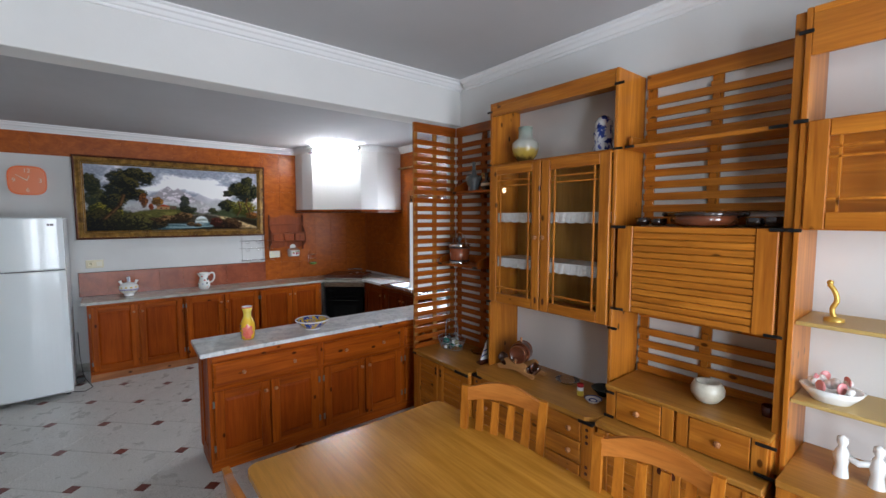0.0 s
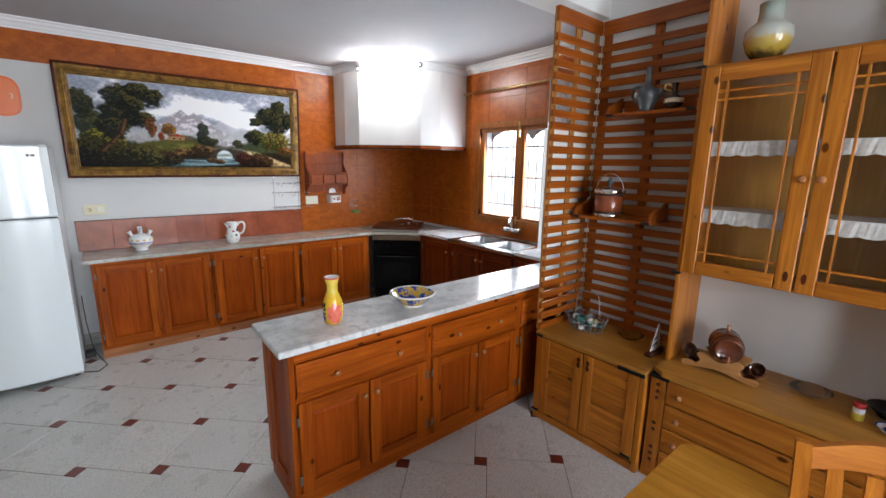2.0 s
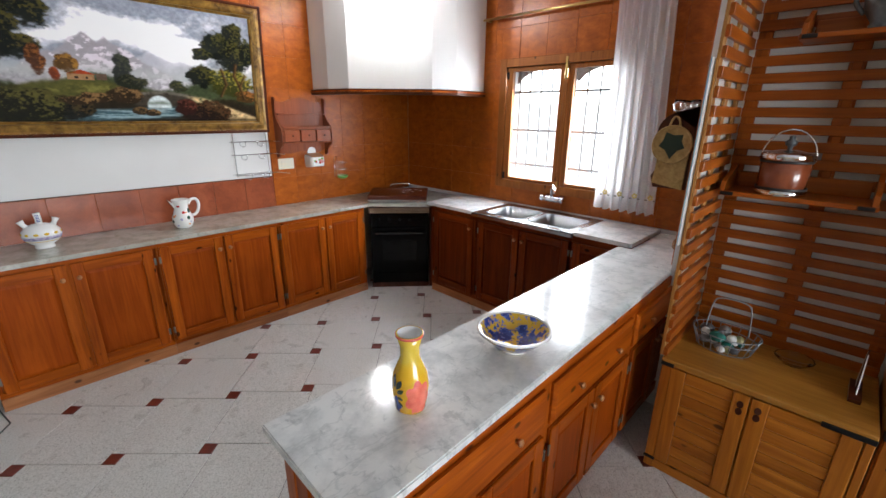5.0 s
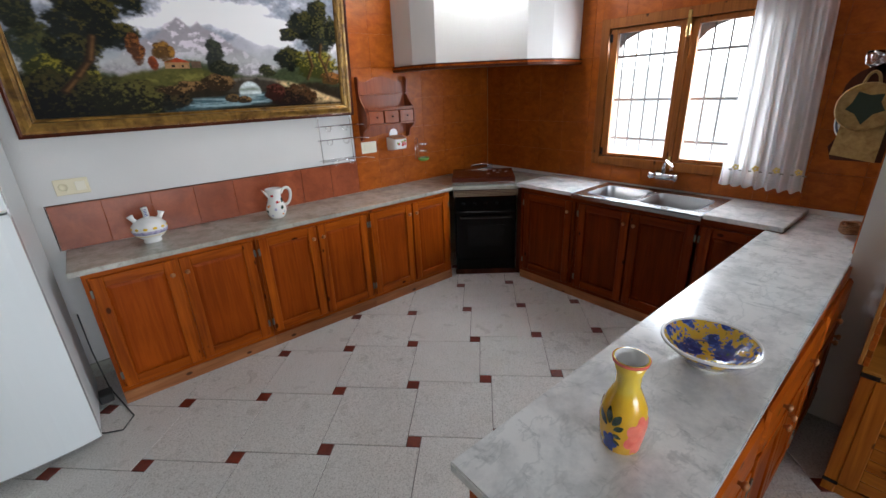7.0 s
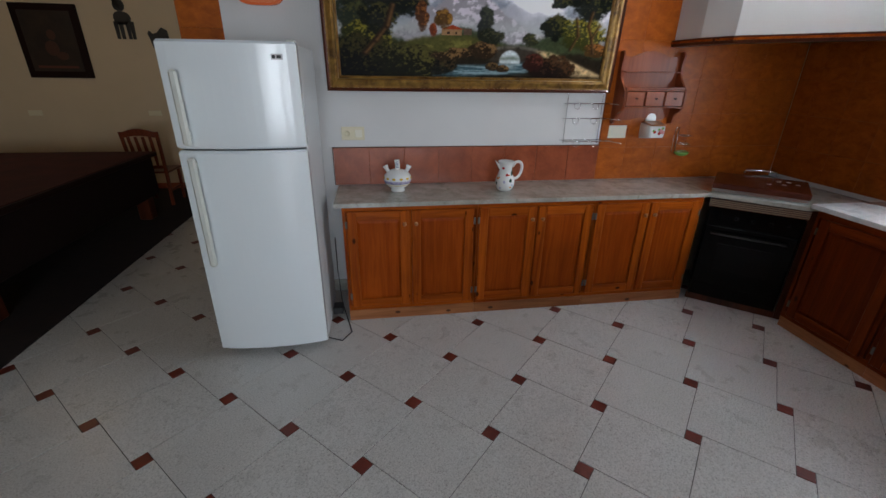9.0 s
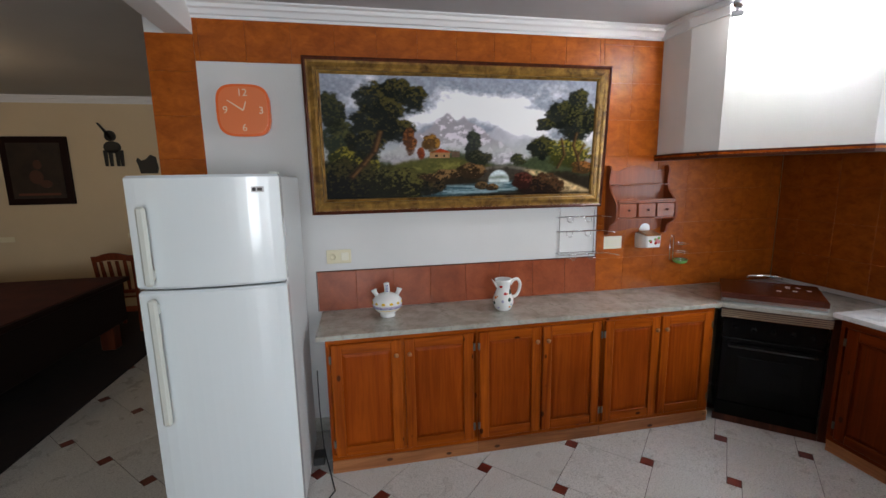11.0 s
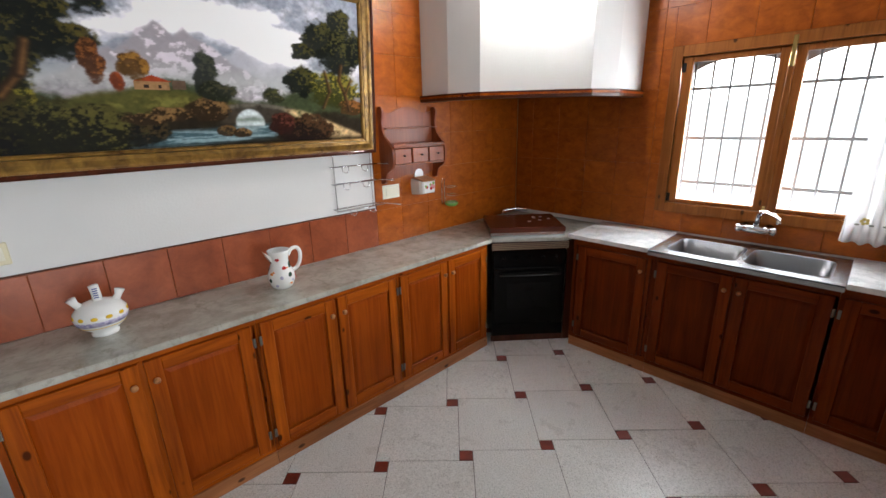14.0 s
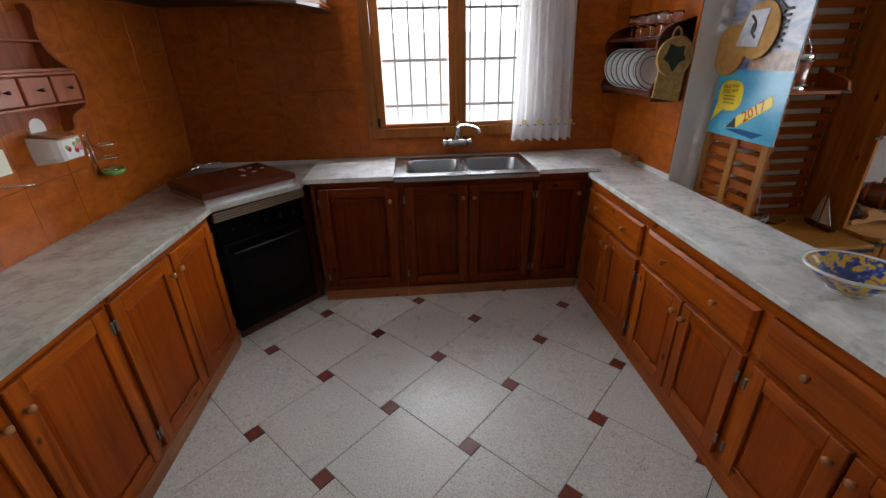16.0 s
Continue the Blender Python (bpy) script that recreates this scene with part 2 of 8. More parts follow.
CURTAIN.node_tree.links.new(_tr.outputs[0], _ms.inputs[2])
_sheer, _clear = CURTAIN.node_tree.nodes.new("ShaderNodeMixShader"), CURTAIN.node_tree.nodes.new("ShaderNodeBsdfTransparent")
_sheer.inputs[0].default_value = 0.03
CURTAIN.node_tree.links.new(_ms.outputs[0], _sheer.inputs[1])
CURTAIN.node_tree.links.new(_clear.outputs[0], _sheer.inputs[2])
CURTAIN.node_tree.links.new(_sheer.outputs[0], CURTAIN.node_tree.nodes["Material Output"].inputs[0])


def glass(name, tint=(1, 1, 1)):
    m = mat(name, tint, 0.03)
    m.node_tree.nodes["Principled BSDF"].inputs["Transmission Weight"].default_value = 1.0
    m.node_tree.nodes["Principled BSDF"].inputs["IOR"].default_value = 1.45
    return m


GLASS = glass("clear_glass")


def make_thin_glass():
    m = bpy.data.materials.new("pane_glass")
    m.use_nodes = True
    n, L = m.node_tree.nodes, m.node_tree.links
    n.remove(n["Principled BSDF"])
    t, g, f, x = n.new("ShaderNodeBsdfTransparent"), n.new("ShaderNodeBsdfGlossy"), n.new("ShaderNodeMapRange"), n.new("ShaderNodeMixShader")
    w, p = n.new("ShaderNodeLayerWeight"), n.new("ShaderNodeMath")
    p.operation, p.inputs[1].default_value = "POWER", 4.5
    L.new(w.outputs["Facing"], p.inputs[0])
    L.new(p.outputs[0], f.inputs[0])
    f.inputs["To Min"].default_value, f.inputs["To Max"].default_value = 0.03, 0.7
    g.inputs["Roughness"].default_value = 0.02
    L.new(f.outputs[0], x.inputs[0])
    L.new(t.outputs[0], x.inputs[1])
    L.new(g.outputs[0], x.inputs[2])
    L.new(x.outputs[0], n["Material Output"].inputs[0])
    return m


PANE = make_thin_glass()


def glow(name, col, strength):
    m = bpy.data.materials.new(name)
    m.use_nodes = True
    n = m.node_tree.nodes
    n.remove(n["Principled BSDF"])
    e = n.new("ShaderNodeEmission")
    e.inputs[0].default_value, e.inputs[1].default_value = (*col, 1), strength
    m.node_tree.links.new(e.outputs[0], n["Material Output"].inputs[0])
    return m


# ---- mesh building ----


class M:
    """Collects plain geometry in metres."""

    def __init__(self):
        self.v, self.f, self.s, self.g = [], [], [], []

    def add(self, verts, faces, smooth=False):
        k = len(self.v)
        self.v += [tuple(p) for p in verts]
        self.f += [tuple(i + k for i in f) for f in faces]
        self.s += [smooth] * len(faces)
        return self

    def box(self, x0, x1, y0, y1, z0, z1, b=0.002):
        x0, x1, y0, y1, z0, z1 = min(x0, x1), max(x0, x1), min(y0, y1), max(y0, y1), min(z0, z1), max(z0, z1)
        b = min(b, (x1 - x0) * 0.4, (y1 - y0) * 0.4, (z1 - z0) * 0.4)
        self.g.append((len(self.v), len(self.f)))
        if b <= 0:
            v = [(x, y, z) for x in (x0, x1) for y in (y0, y1) for z in (z0, z1)]
            return self.add(v, [(0, 1, 3, 2), (4, 6, 7, 5), (0, 4, 5, 1), (2, 3, 7, 6), (0, 2, 6, 4), (1, 5, 7, 3)])
        X, Y, Z, v, idx = (x0, x1), (y0, y1), (z0, z1), [], {}
        for i in (0, 1):
            for j in (0, 1):
                for k in (0, 1):
                    for a in range(3):
                        c = [X[i] + (b if i == 0 else -b), Y[j] + (b if j == 0 else -b), Z[k] + (b if k == 0 else -b)]
                        c[a] = (X[i], Y[j], Z[k])[a]
                        idx[i, j, k, a] = len(v)
                        v.append(c)
        f = []
        for s in (0, 1):
            for a, order in ((0, [(0, 0), (0, 1), (1, 1), (1, 0)]), (1, [(0, 0), (1, 0), (1, 1), (0, 1)]), (2, [(0, 0), (0, 1), (1, 1), (1, 0)])):
                q = []
                for p, r in order:
                    key = {0: (s, p, r), 1: (p, s, r), 2: (p, r, s)}[a]
                    q.append(idx[(*key, a)])
                f.append(q)
        for p in (0, 1):
            for r in (0, 1):
                f.append([idx[0, p, r, 1], idx[1, p, r, 1], idx[1, p, r, 2], idx[0, p, r, 2]])
                f.append([idx[p, 0, r, 0], idx[p, 1, r, 0], idx[p, 1, r, 2], idx[p, 0, r, 2]])
                f.append([idx[p, r, 0, 0], idx[p, r, 1, 0], idx[p, r, 1, 1], idx[p, r, 0, 1]])
                for t in (0, 1):
                    f.append([idx[p, r, t, 0], idx[p, r, t, 1], idx[p, r, t, 2]])
        return self.add(v, f)

    def prism(self, poly, a, b, axis="z"):
        """The polygon, pushed along the axis from a to b."""
        place = {"z": lambda p, h: (p[0], p[1], h), "y": lambda p, h: (p[0], h, p[1]), "x": lambda p, h: (h, p[0], p[1])}[axis]
        n = len(poly)
        v = [place(p, a) for p in poly] + [place(p, b) for p in poly]
        return self.add(v, [tuple(range(n))[::-1], tuple(range(n, 2 * n))] + [(i, (i + 1) % n, n + (i + 1) % n, n + i) for i in range(n)])

    def lathe(self, prof, c, n=24, squash=1.0):
        """The profile of (radius, height) turned about the upright through c."""
        v, f = [], []
        for r, z in prof:
            for i in range(n):
                a = 2 * math.pi * i / n
                v.append((c[0] + r * math.cos(a), c[1] + r * squash * math.sin(a), c[2] + z))
        for k in range(len(prof) - 1):
            for i in range(n):
                j = (i + 1) % n
                f.append((k * n + i, k * n + j, (k + 1) * n + j, (k + 1) * n + i))
        f += [tuple(range(n))[::-1]] if prof[0][0] < 0.004 else []
        f += [tuple(range((len(prof) - 1) * n, len(prof) * n))] if prof[-1][0] < 0.004 else []
        return self.add(v, f, True)

    def tube(self, pts, r, n=8, ends=True):
        pts = [Vector(p) for p in pts]
        v, f, up = [], [], None
        for k, p in enumerate(pts):
            d = (pts[min(k + 1, len(pts) - 1)] - pts[max(k - 1, 0)]).normalized()
            ref = up if up is not None else (Vector((0, 0, 1)) if abs(d.z) < 0.9 else Vector((1, 0, 0)))
            s = d.cross(ref).normalized()
            up = s.cross(d).normalized()
            rr = r[k] if isinstance(r, (list, tuple)) else r
            for i in range(n):
                a = 2 * math.pi * i / n
                v.append(p + s * math.cos(a) * rr + up * math.sin(a) * rr)
        for k in range(len(pts) - 1):
            for i in range(n):
                j = (i + 1) % n
                f.append((k * n + i, k * n + j, (k + 1) * n + j, (k + 1) * n + i))
        if ends:
            f += [tuple(range(n))[::-1], tuple(range((len(pts) - 1) * n, len(pts) * n))]
        return self.add(v, f, True)

    def ball(self, c, r, n=12, sq=(1, 1, 1)):
        prof = [(max(r * math.sin(math.pi * k / n), 1e-4), -r * math.cos(math.pi * k / n)) for k in range(n + 1)]
        k0 = len(self.v)
        self.lathe(prof, (0, 0, 0), 2 * n)
        self.v[k0:] = [(c[0] + x * sq[0], c[1] + y * sq[1], c[2] + z * sq[2]) for x, y, z in self.v[k0:]]
        return self

    def turn(self, m):
        self.v = [tuple(m @ Vector(p)) for p in self.v]
        return self

    def mesh(self, name, off=(0, 0, 0)):
        me = bpy.data.meshes.new(name)
        me.from_pydata([(x - off[0], y - off[1], z - off[2]) for x, y, z in self.v], [], self.f)
        bm = bmesh.new()
        bm.from_mesh(me)
        bmesh.ops.recalc_face_normals(bm, faces=bm.faces)
        bm.to_mesh(me)
        bm.free()
        me.polygons.foreach_set("use_smooth", self.s)
        return me


ORIGIN = {}


def thing(name, at, label="", category="", group="", rz=0.0, local=False, kind=""):
    """An empty at the base of a thing. Its parts are given in world metres, or, if local, in its own."""
    o = new(name)
    o.location, o.rotation_euler = at, (0, 0, radians(rz))
    o.empty_display_size = 0.05
    ORIGIN[o.name] = (0, 0, 0) if local else tuple(at)
    return tagged(o, label, category, group, kind)


SPLIT = {"board", "side_post", "face_frame", "stile", "rail", "flap_board", "flap_frame", "shelf", "side", "post", "apron", "face_rail", "face_stile", "end_post", "end_panel", "stretcher", "glazing_bar", "strap", "hinge", "inner_shelf", "shelf_board", "grille_slat", "head", "window_frame", "window_head_and_sill", "window_grille", "architrave", "stand_bar", "spacer", "cupboard"}


def part(name, m, material, parent, label=""):
    """One mesh under a thing; separate boards given together become a part each."""
    off = ORIGIN[parent.name]
    pieces = [m]
    if name in SPLIT and len(m.g) > 1 and m.g[0] == (0, 0):
        pieces, ends = [], m.g[1:] + [(len(m.v), len(m.f))]
        for (v0, f0), (v1, f1) in zip(m.g, ends):
            q = M()
            q.v, q.s = m.v[v0:v1], m.s[f0:f1]
            q.f = [tuple(i - v0 for i in f) for f in m.f[f0:f1]]
            pieces.append(q)
    made = []
    for q in pieces:
        o = new(name, q.mesh(name, off))
        o.data.materials.append(material)
        o.parent = parent
        ORIGIN[o.name] = off
        made.append(tagged(o, label))
    return made[0]


def solid(name, m, material, at=(0, 0, 0), label="", category="", group="", kind=""):
    """A thing or a piece of the setting of one mesh."""
    o = new(name, m.mesh(name, at))
    o.location = at
    o.data.materials.append(material)
    ORIGIN[o.name] = tuple(at)
    return tagged(o, label, category, group, kind)


def structure(name, m, material, label=""):
    return solid(name, m, material, label=label, kind="structure")


# ---- the shell ----
NY, EX, DX = 6.38, 3.62, 2.80          # north wall, kitchen's east wall, dining room's east wall
BY0, BY1, BZ = 2.955, 3.155, 2.70      # beam and return wall
KC, DC, WC = 2.86, 3.09, 2.95          # ceilings: kitchen, dining, west room
WY0, WY1, WZ0, WZ1 = 3.765, 5.01, 1.125, 2.17   # kitchen window opening

floor = structure("floor", M().box(-5.4, 3.9, -2.5, 10.2, -0.15, -0.004, 0), GROUT, "pale granite-look floor tiles with small red insets and grey joints")
wall_north = structure("wall_north", M().box(-1.04, EX + 0.2, NY, NY + 0.2, -0.05, KC + 0.3, 0), PLASTER_ROUGH, "white painted wall behind the kitchen counter")
we = M()
we.box(EX, EX + 0.25, BY0 - 0.1, WY0, -0.05, KC + 0.3, 0).box(EX, EX + 0.25, WY1, NY, -0.05, KC + 0.3, 0)
we.box(EX, EX + 0.25, WY0, WY1, -0.05, WZ0, 0).box(EX, EX + 0.25, WY0, WY1, WZ1, KC + 0.3, 0)
wall_east = structure("wall_east", we, PLASTER_ROUGH, "kitchen wall with a window over the sink")
wall_return = structure("wall_return", M().box(DX, EX, BY0 + 0.001, BY1, -0.05, BZ - 0.001, 0), PLASTER, "short white plastered wall between kitchen and dining room")
wall_dining = structure("wall_dining", M().box(DX, DX + 0.15, -2.4, BY0, -0.05, DC + 0.2, 0), PLASTER_ROUGH, "white plastered dining room wall")
ws = M().box(-5.4, -0.8, -2.4, -2.2, -0.05, DC + 0.2, 0).box(2.0, DX + 0.15, -2.4, -2.2, -0.05, DC + 0.2, 0)
ws.box(-0.8, 2.0, -2.4, -2.2, -0.05, 0.9, 0).box(-0.8, 2.0, -2.4, -2.2, 2.5, DC + 0.2, 0)
structure("wall_south", ws, PLASTER, "white wall with a wide window")
structure("wall_west", M().box(-5.4, -5.2, -2.2, 10.2, -0.05, DC + 0.2, 0), CREAM, "cream wall in the dark far room")
structure("wall_far", M().box(-5.2, -0.4, 10.0, 10.2, -0.05, DC + 0.2, 0), CREAM, "cream painted wall of the far room")
structure("wall_far_side", M().box(-1.039, -0.84, NY + 0.2, 10.0, -0.05, DC + 0.2, 0), CREAM, "cream side wall of the far room")
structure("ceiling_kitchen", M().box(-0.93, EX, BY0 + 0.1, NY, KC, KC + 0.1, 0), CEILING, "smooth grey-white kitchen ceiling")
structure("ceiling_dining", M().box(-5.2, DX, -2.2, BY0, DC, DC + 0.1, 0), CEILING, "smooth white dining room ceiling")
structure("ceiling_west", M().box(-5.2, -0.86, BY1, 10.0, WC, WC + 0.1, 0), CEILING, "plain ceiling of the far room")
structure("beam_south", M().box(-5.2, EX, BY0, BY1, BZ, DC + 0.1, 0.004), PLASTER, "white plastered ceiling beam between dining room and kitchen")
structure("beam_west", M().box(-0.93, -0.775, BY1, NY, 2.685, WC + 0.1, 0.004), PLASTER, "white plastered ceiling beam at the edge of the kitchen")


def cornice(name, p, q, z, out, size=0.085):
    """A stepped plaster cornice from p to q under a ceiling at z; out points into the room."""
    s = size
    prof = [(0, 0), (0, -s), (0.012, -s), (0.016, -s * 0.82), (0.03, -s * 0.78), (0.045, -s * 0.5), (0.06, -s * 0.42), (0.066, -s * 0.2), (0.085, -s * 0.12), (0.085, 0)]
    n = len(prof)
    v = [(pt[0] + out[0] * a, pt[1] + out[1] * a, z + b) for pt in (p, q) for a, b in prof]
    m = M().add(v, [(i, (i + 1) % n, n + (i + 1) % n, n + i) for i in range(n)] + [tuple(range(n)), tuple(range(n, 2 * n))[::-1]])
    return structure(name, m, CORNICE, "white moulded plaster cornice")


cornice("cornice_north", (-0.775, NY), (2.42, NY), KC, (0, -1))
cornice("cornice_east", (EX, BY1), (EX, 5.27), KC, (-1, 0))
cornice("cornice_dining_north", (-5.2, BY0), (DX, BY0), DC, (0, -1), 0.08)
cornice("cornice_dining_east", (DX, -2.2), (DX, BY0 - 0.085), DC, (-1, 0), 0.08)
cornice("cornice_far", (-5.2, 10.0), (-1.05, 10.0), WC, (0, -1))
structure("baseboard_far", M().box(-5.2, -1.05, 9.985, 9.999, 0, 0.09, 0.002), RED_TILE, "dark red tiled skirting")
structure("baseboard_pillar", M().box(-0.80, -0.09, 6.362, 6.379, 0, 0.10, 0.002), MARBLE_G, "grey stone skirting behind the fridge")

# hood
HP = [(2.43, NY), (2.43, 6.10), (2.49, 5.86), (2.99, 5.33), (3.22, 5.26), (EX, 5.26)]
hood = thing("cooker_hood", (3.2, 5.9, 1.90), "white plastered corner cooker hood with a dark wooden rim", "cooker hood")


def inset(poly, d):
    """The open run of points, moved by d towards the room."""
    out = []
    for i, p in enumerate(poly):
        a = Vector(poly[max(i - 1, 0)])
        b = Vector(poly[min(i + 1, len(poly) - 1)])
        t = (b - a).normalized()
        if i == 0:
            t = (Vector(poly[1]) - Vector(p)).normalized()
        if i == len(poly) - 1:
            t = (Vector(p) - Vector(poly[i - 1])).normalized()
        nrm = Vector((t.y, -t.x))
        w = Vector(p) + nrm * d
        out.append((min(w.x, EX - 0.001) if i == len(poly) - 1 else w.x, min(w.y, NY - 0.001) if i == 0 else w.y))
    return out


def ring(poly, d0, d1, z0, z1):
    a, b = inset(poly, d0), inset(poly, d1)
    return M().prism(a + b[::-1], z0, z1)


test = inset(HP, 1.0)
SIGN = 1.0 if test[2][0] < HP[2][0] else -1.0
part("shell", ring(HP, 0, -0.05 * SIGN, 1.95, KC), HOODWHITE, hood)
part("rim", ring(HP, 0.022 * SIGN, -0.07 * SIGN, 1.905, 1.95), W_DARK, hood, "dark brown wooden rim")
part("rim_bead", ring(HP, 0.03 * SIGN, 0.0, 1.925, 1.938), W_KIT_H, hood, "thin wooden bead")
part("hood_cornice", ring(HP, 0.05 * SIGN, 0.0, KC - 0.03, KC - 0.001), CORNICE, hood, "white plaster moulding")
part("hood_cornice_step", ring(HP, 0.025 * SIGN, 0.0, KC - 0.085, KC - 0.031), CORNICE, hood, "white plaster moulding")
# Plain black sheet closing the hood from below.
part("underside", M().prism(inset(HP, -0.05 * SIGN) + [(EX - 0.002, NY - 0.002)], 1.96, 1.97), BLACK, hood, "matt black underside")


def hood_lamp(x, y, ang):
    o = thing("clip_lamp", (x, y, 2.76), "small chrome clip-on spotlight fixed on the hood moulding", "lamp", "lamps on the hood", ang, True)
    part("bracket", M().box(-0.012, 0.012, -0.03, 0.03, -0.03, 0.0).box(-0.006, 0.006, -0.006, 0.006, 0, 0.03), CHROME, o)
    part("head", M().lathe([(0.014, 0), (0.024, 0.01), (0.030, 0.05), (0.026, 0.052), (0.02, 0.03), (0.01, 0.012)], (0, 0, 0), 18).turn(pose(0, 0, 0.045, 100, 0, 0) @ pose(0, 0, -0.02)), STEEL, o, "brushed metal lamp head")
    part("bulb", M().ball((0, -0.03, 0.04), 0.012, 6), mat("bulb_glass", (0.9, 0.9, 0.85), 0.1), o, "small round bulb")
    return o


hood_lamp(2.44, 5.76, 60)
hood_lamp(2.93, 5.28, -20)


# ---- kitchen cabinets ----
def door_leaf(parent, x0, x1, z0, z1, y=-0.02, knob_side=1, hinge=True, knob_z=None, name="door"):
    """A framed pine door with a raised panel, front at y."""
    w = 0.062
    d = part(name, M().box(x0, x1, y + 0.013, y + 0.02, z0, z1, 0.001), W_KIT_P, parent, "honey-red pine door with a darker framed panel")
    for a0, a1 in ((x0, x0 + w), (x1 - w, x1)):
        part("stile", M().box(a0, a1, y, y + 0.0128, z0, z1, 0.003), W_KIT_V, d)
    for b0, b1 in ((z0, z0 + w), (z1 - w, z1)):
        part("rail", M().box(x0 + w, x1 - w, y + 0.001, y + 0.0128, b0, b1, 0.003), W_KIT_H, d)
    a0, a1, b0, b1, g = x0 + w, x1 - w, z0 + w, z1 - w, 0.022
    v = [(a0, y + 0.0126, b0), (a1, y + 0.0126, b0), (a1, y + 0.0126, b1), (a0, y + 0.0126, b1)]
    v += [(a0 + g, y + 0.006, b0 + g), (a1 - g, y + 0.006, b0 + g), (a1 - g, y + 0.006, b1 - g), (a0 + g, y + 0.006, b1 - g)]
    part("panel", M().add(v, [(0, 1, 5, 4), (1, 2, 6, 5), (2, 3, 7, 6), (3, 0, 4, 7), (4, 5, 6, 7)]), W_KIT_P, d, "darker pine panel")
    kx = x1 - 0.03 if knob_side > 0 else x0 + 0.03
    kz = knob_z if knob_z else z1 - 0.09
    part("knob", knob_mesh(kx, y, kz), KNOB, d, "small turned wooden knob")
    if hinge:
        hx = x0 - 0.006 if knob_side > 0 else x1 + 0.006
        h = M()
        for hz in (z0 + 0.09, z1 - 0.09):
            h.box(hx - 0.007, hx + 0.007, y - 0.003, y + 0.004, hz - 0.025, hz + 0.025, 0.002)
        part("hinge", h, HINGE_STEEL, d, "two small steel hinges")
    return d


def knob_mesh(x, y, z, s=1.0):
    m = M().lathe([(0.006 * s, 0), (0.006 * s, 0.008), (0.013 * s, 0.013), (0.014 * s, 0.02), (0.009 * s, 0.026), (0.001, 0.027)], (0, 0, 0), 14)
    return m.turn(pose(x, y, z, 90))


def drawer_front(parent, x0, x1, z0, z1, knobs, y=-0.02):
    g = 0.016
    v = [(x0, y + 0.02, z0), (x1, y + 0.02, z0), (x1, y + 0.02, z1), (x0, y + 0.02, z1)]
    v += [(x0, y + 0.010, z0), (x1, y + 0.010, z0), (x1, y + 0.010, z1), (x0, y + 0.010, z1)]
    v += [(x0 + g, y, z0 + g), (x1 - g, y, z0 + g), (x1 - g, y, z1 - g), (x0 + g, y, z1 - g)]
    f = [(3, 2, 1, 0), (8, 9, 10, 11)]
    for i in range(4):
        j = (i + 1) % 4
        f += [(i, j, 4 + j, 4 + i), (4 + i, 4 + j, 8 + j, 8 + i)]
    d = part("drawer", M().add(v, f), W_KIT_H, parent, "pine drawer front with bevelled edges and dark knots")
    for k in knobs:
        part("knob", knob_mesh(k, y, (z0 + z1) / 2), KNOB, d, "small turned wooden knob")
    return d


def kitchen_unit(at, rz, w, depth, doors, drawers=(), body_top=None, top=0.87, door_top=0.84, label="", plinth=0.10, sides=True, plinth_out=0.0):
    """A base unit: carcase, face frame, plinth, doors as (x0, x1, knob side)."""
    o = thing("kitchen_base_unit", at, label, "kitchen cabinet", "kitchen base units", rz, True)
    part("carcase", M().box(0.0, w, 0.018, depth, plinth, body_top or top - 0.001, 0.001), W_KIT_V, o, "plain pine carcase")
    fr = M().box(0, w, 0, 0.018, door_top, top, 0.001).box(0, w, 0, 0.018, plinth - 0.02, plinth + 0.02, 0.001)
    part("face_frame", fr, W_KIT_H, o, "pine rails between the doors")
    st = M()
    edges = sorted({0.0, w} | {round(d[1], 3) for d in doors})
    for e in edges:
        a, b = max(0, e - 0.018), min(w, e + 0.022)
        st.box(a, b, 0.0005, 0.018, plinth + 0.02, door_top, 0.001)
    part("stile", st, W_KIT_V, o, "pine uprights between the doors")
    part("plinth", M().box(0, w, plinth_out * -1 + 0.004, 0.02, 0.0, plinth - 0.02, 0.002), W_KIT_PLINTH, o, "paler pine plinth")
    for x0, x1, k in doors:
        door_leaf(o, x0, x1, plinth + 0.015, (min(d[2] for d in drawers) - 0.02) if drawers else door_top, knob_side=k)
    for x0, x1, z0, z1, kn in drawers:
        drawer_front(o, x0, x1, z0, z1, kn)
    return o


FY = 5.885
L2 = "pine base cabinet with two framed doors under the grey marble counter"
kitchen_unit((-0.08, FY, 0), 0, 0.93, NY - FY, [(0.03, 0.445, 1), (0.465, 0.90, -1)], label=L2, plinth_out=0.012)
kitchen_unit((0.851, FY, 0), 0, 0.875, NY - FY, [(0.012, 0.425, 1), (0.440, 0.855, -1)], label=L2, plinth_out=0.012)
kitchen_unit((1.727, FY, 0), 0, 0.873, NY - FY, [(0.012, 0.425, 1), (0.440, 0.84, -1)], label=L2, plinth_out=0.012)
EFX = 3.075
L3 = "dark red pine base cabinet, shade deepening its colour, with framed doors below the sink worktop"
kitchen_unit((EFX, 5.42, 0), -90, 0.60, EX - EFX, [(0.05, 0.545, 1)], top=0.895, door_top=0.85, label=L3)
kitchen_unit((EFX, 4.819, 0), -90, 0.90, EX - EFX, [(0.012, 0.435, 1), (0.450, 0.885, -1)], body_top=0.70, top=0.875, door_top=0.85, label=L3)
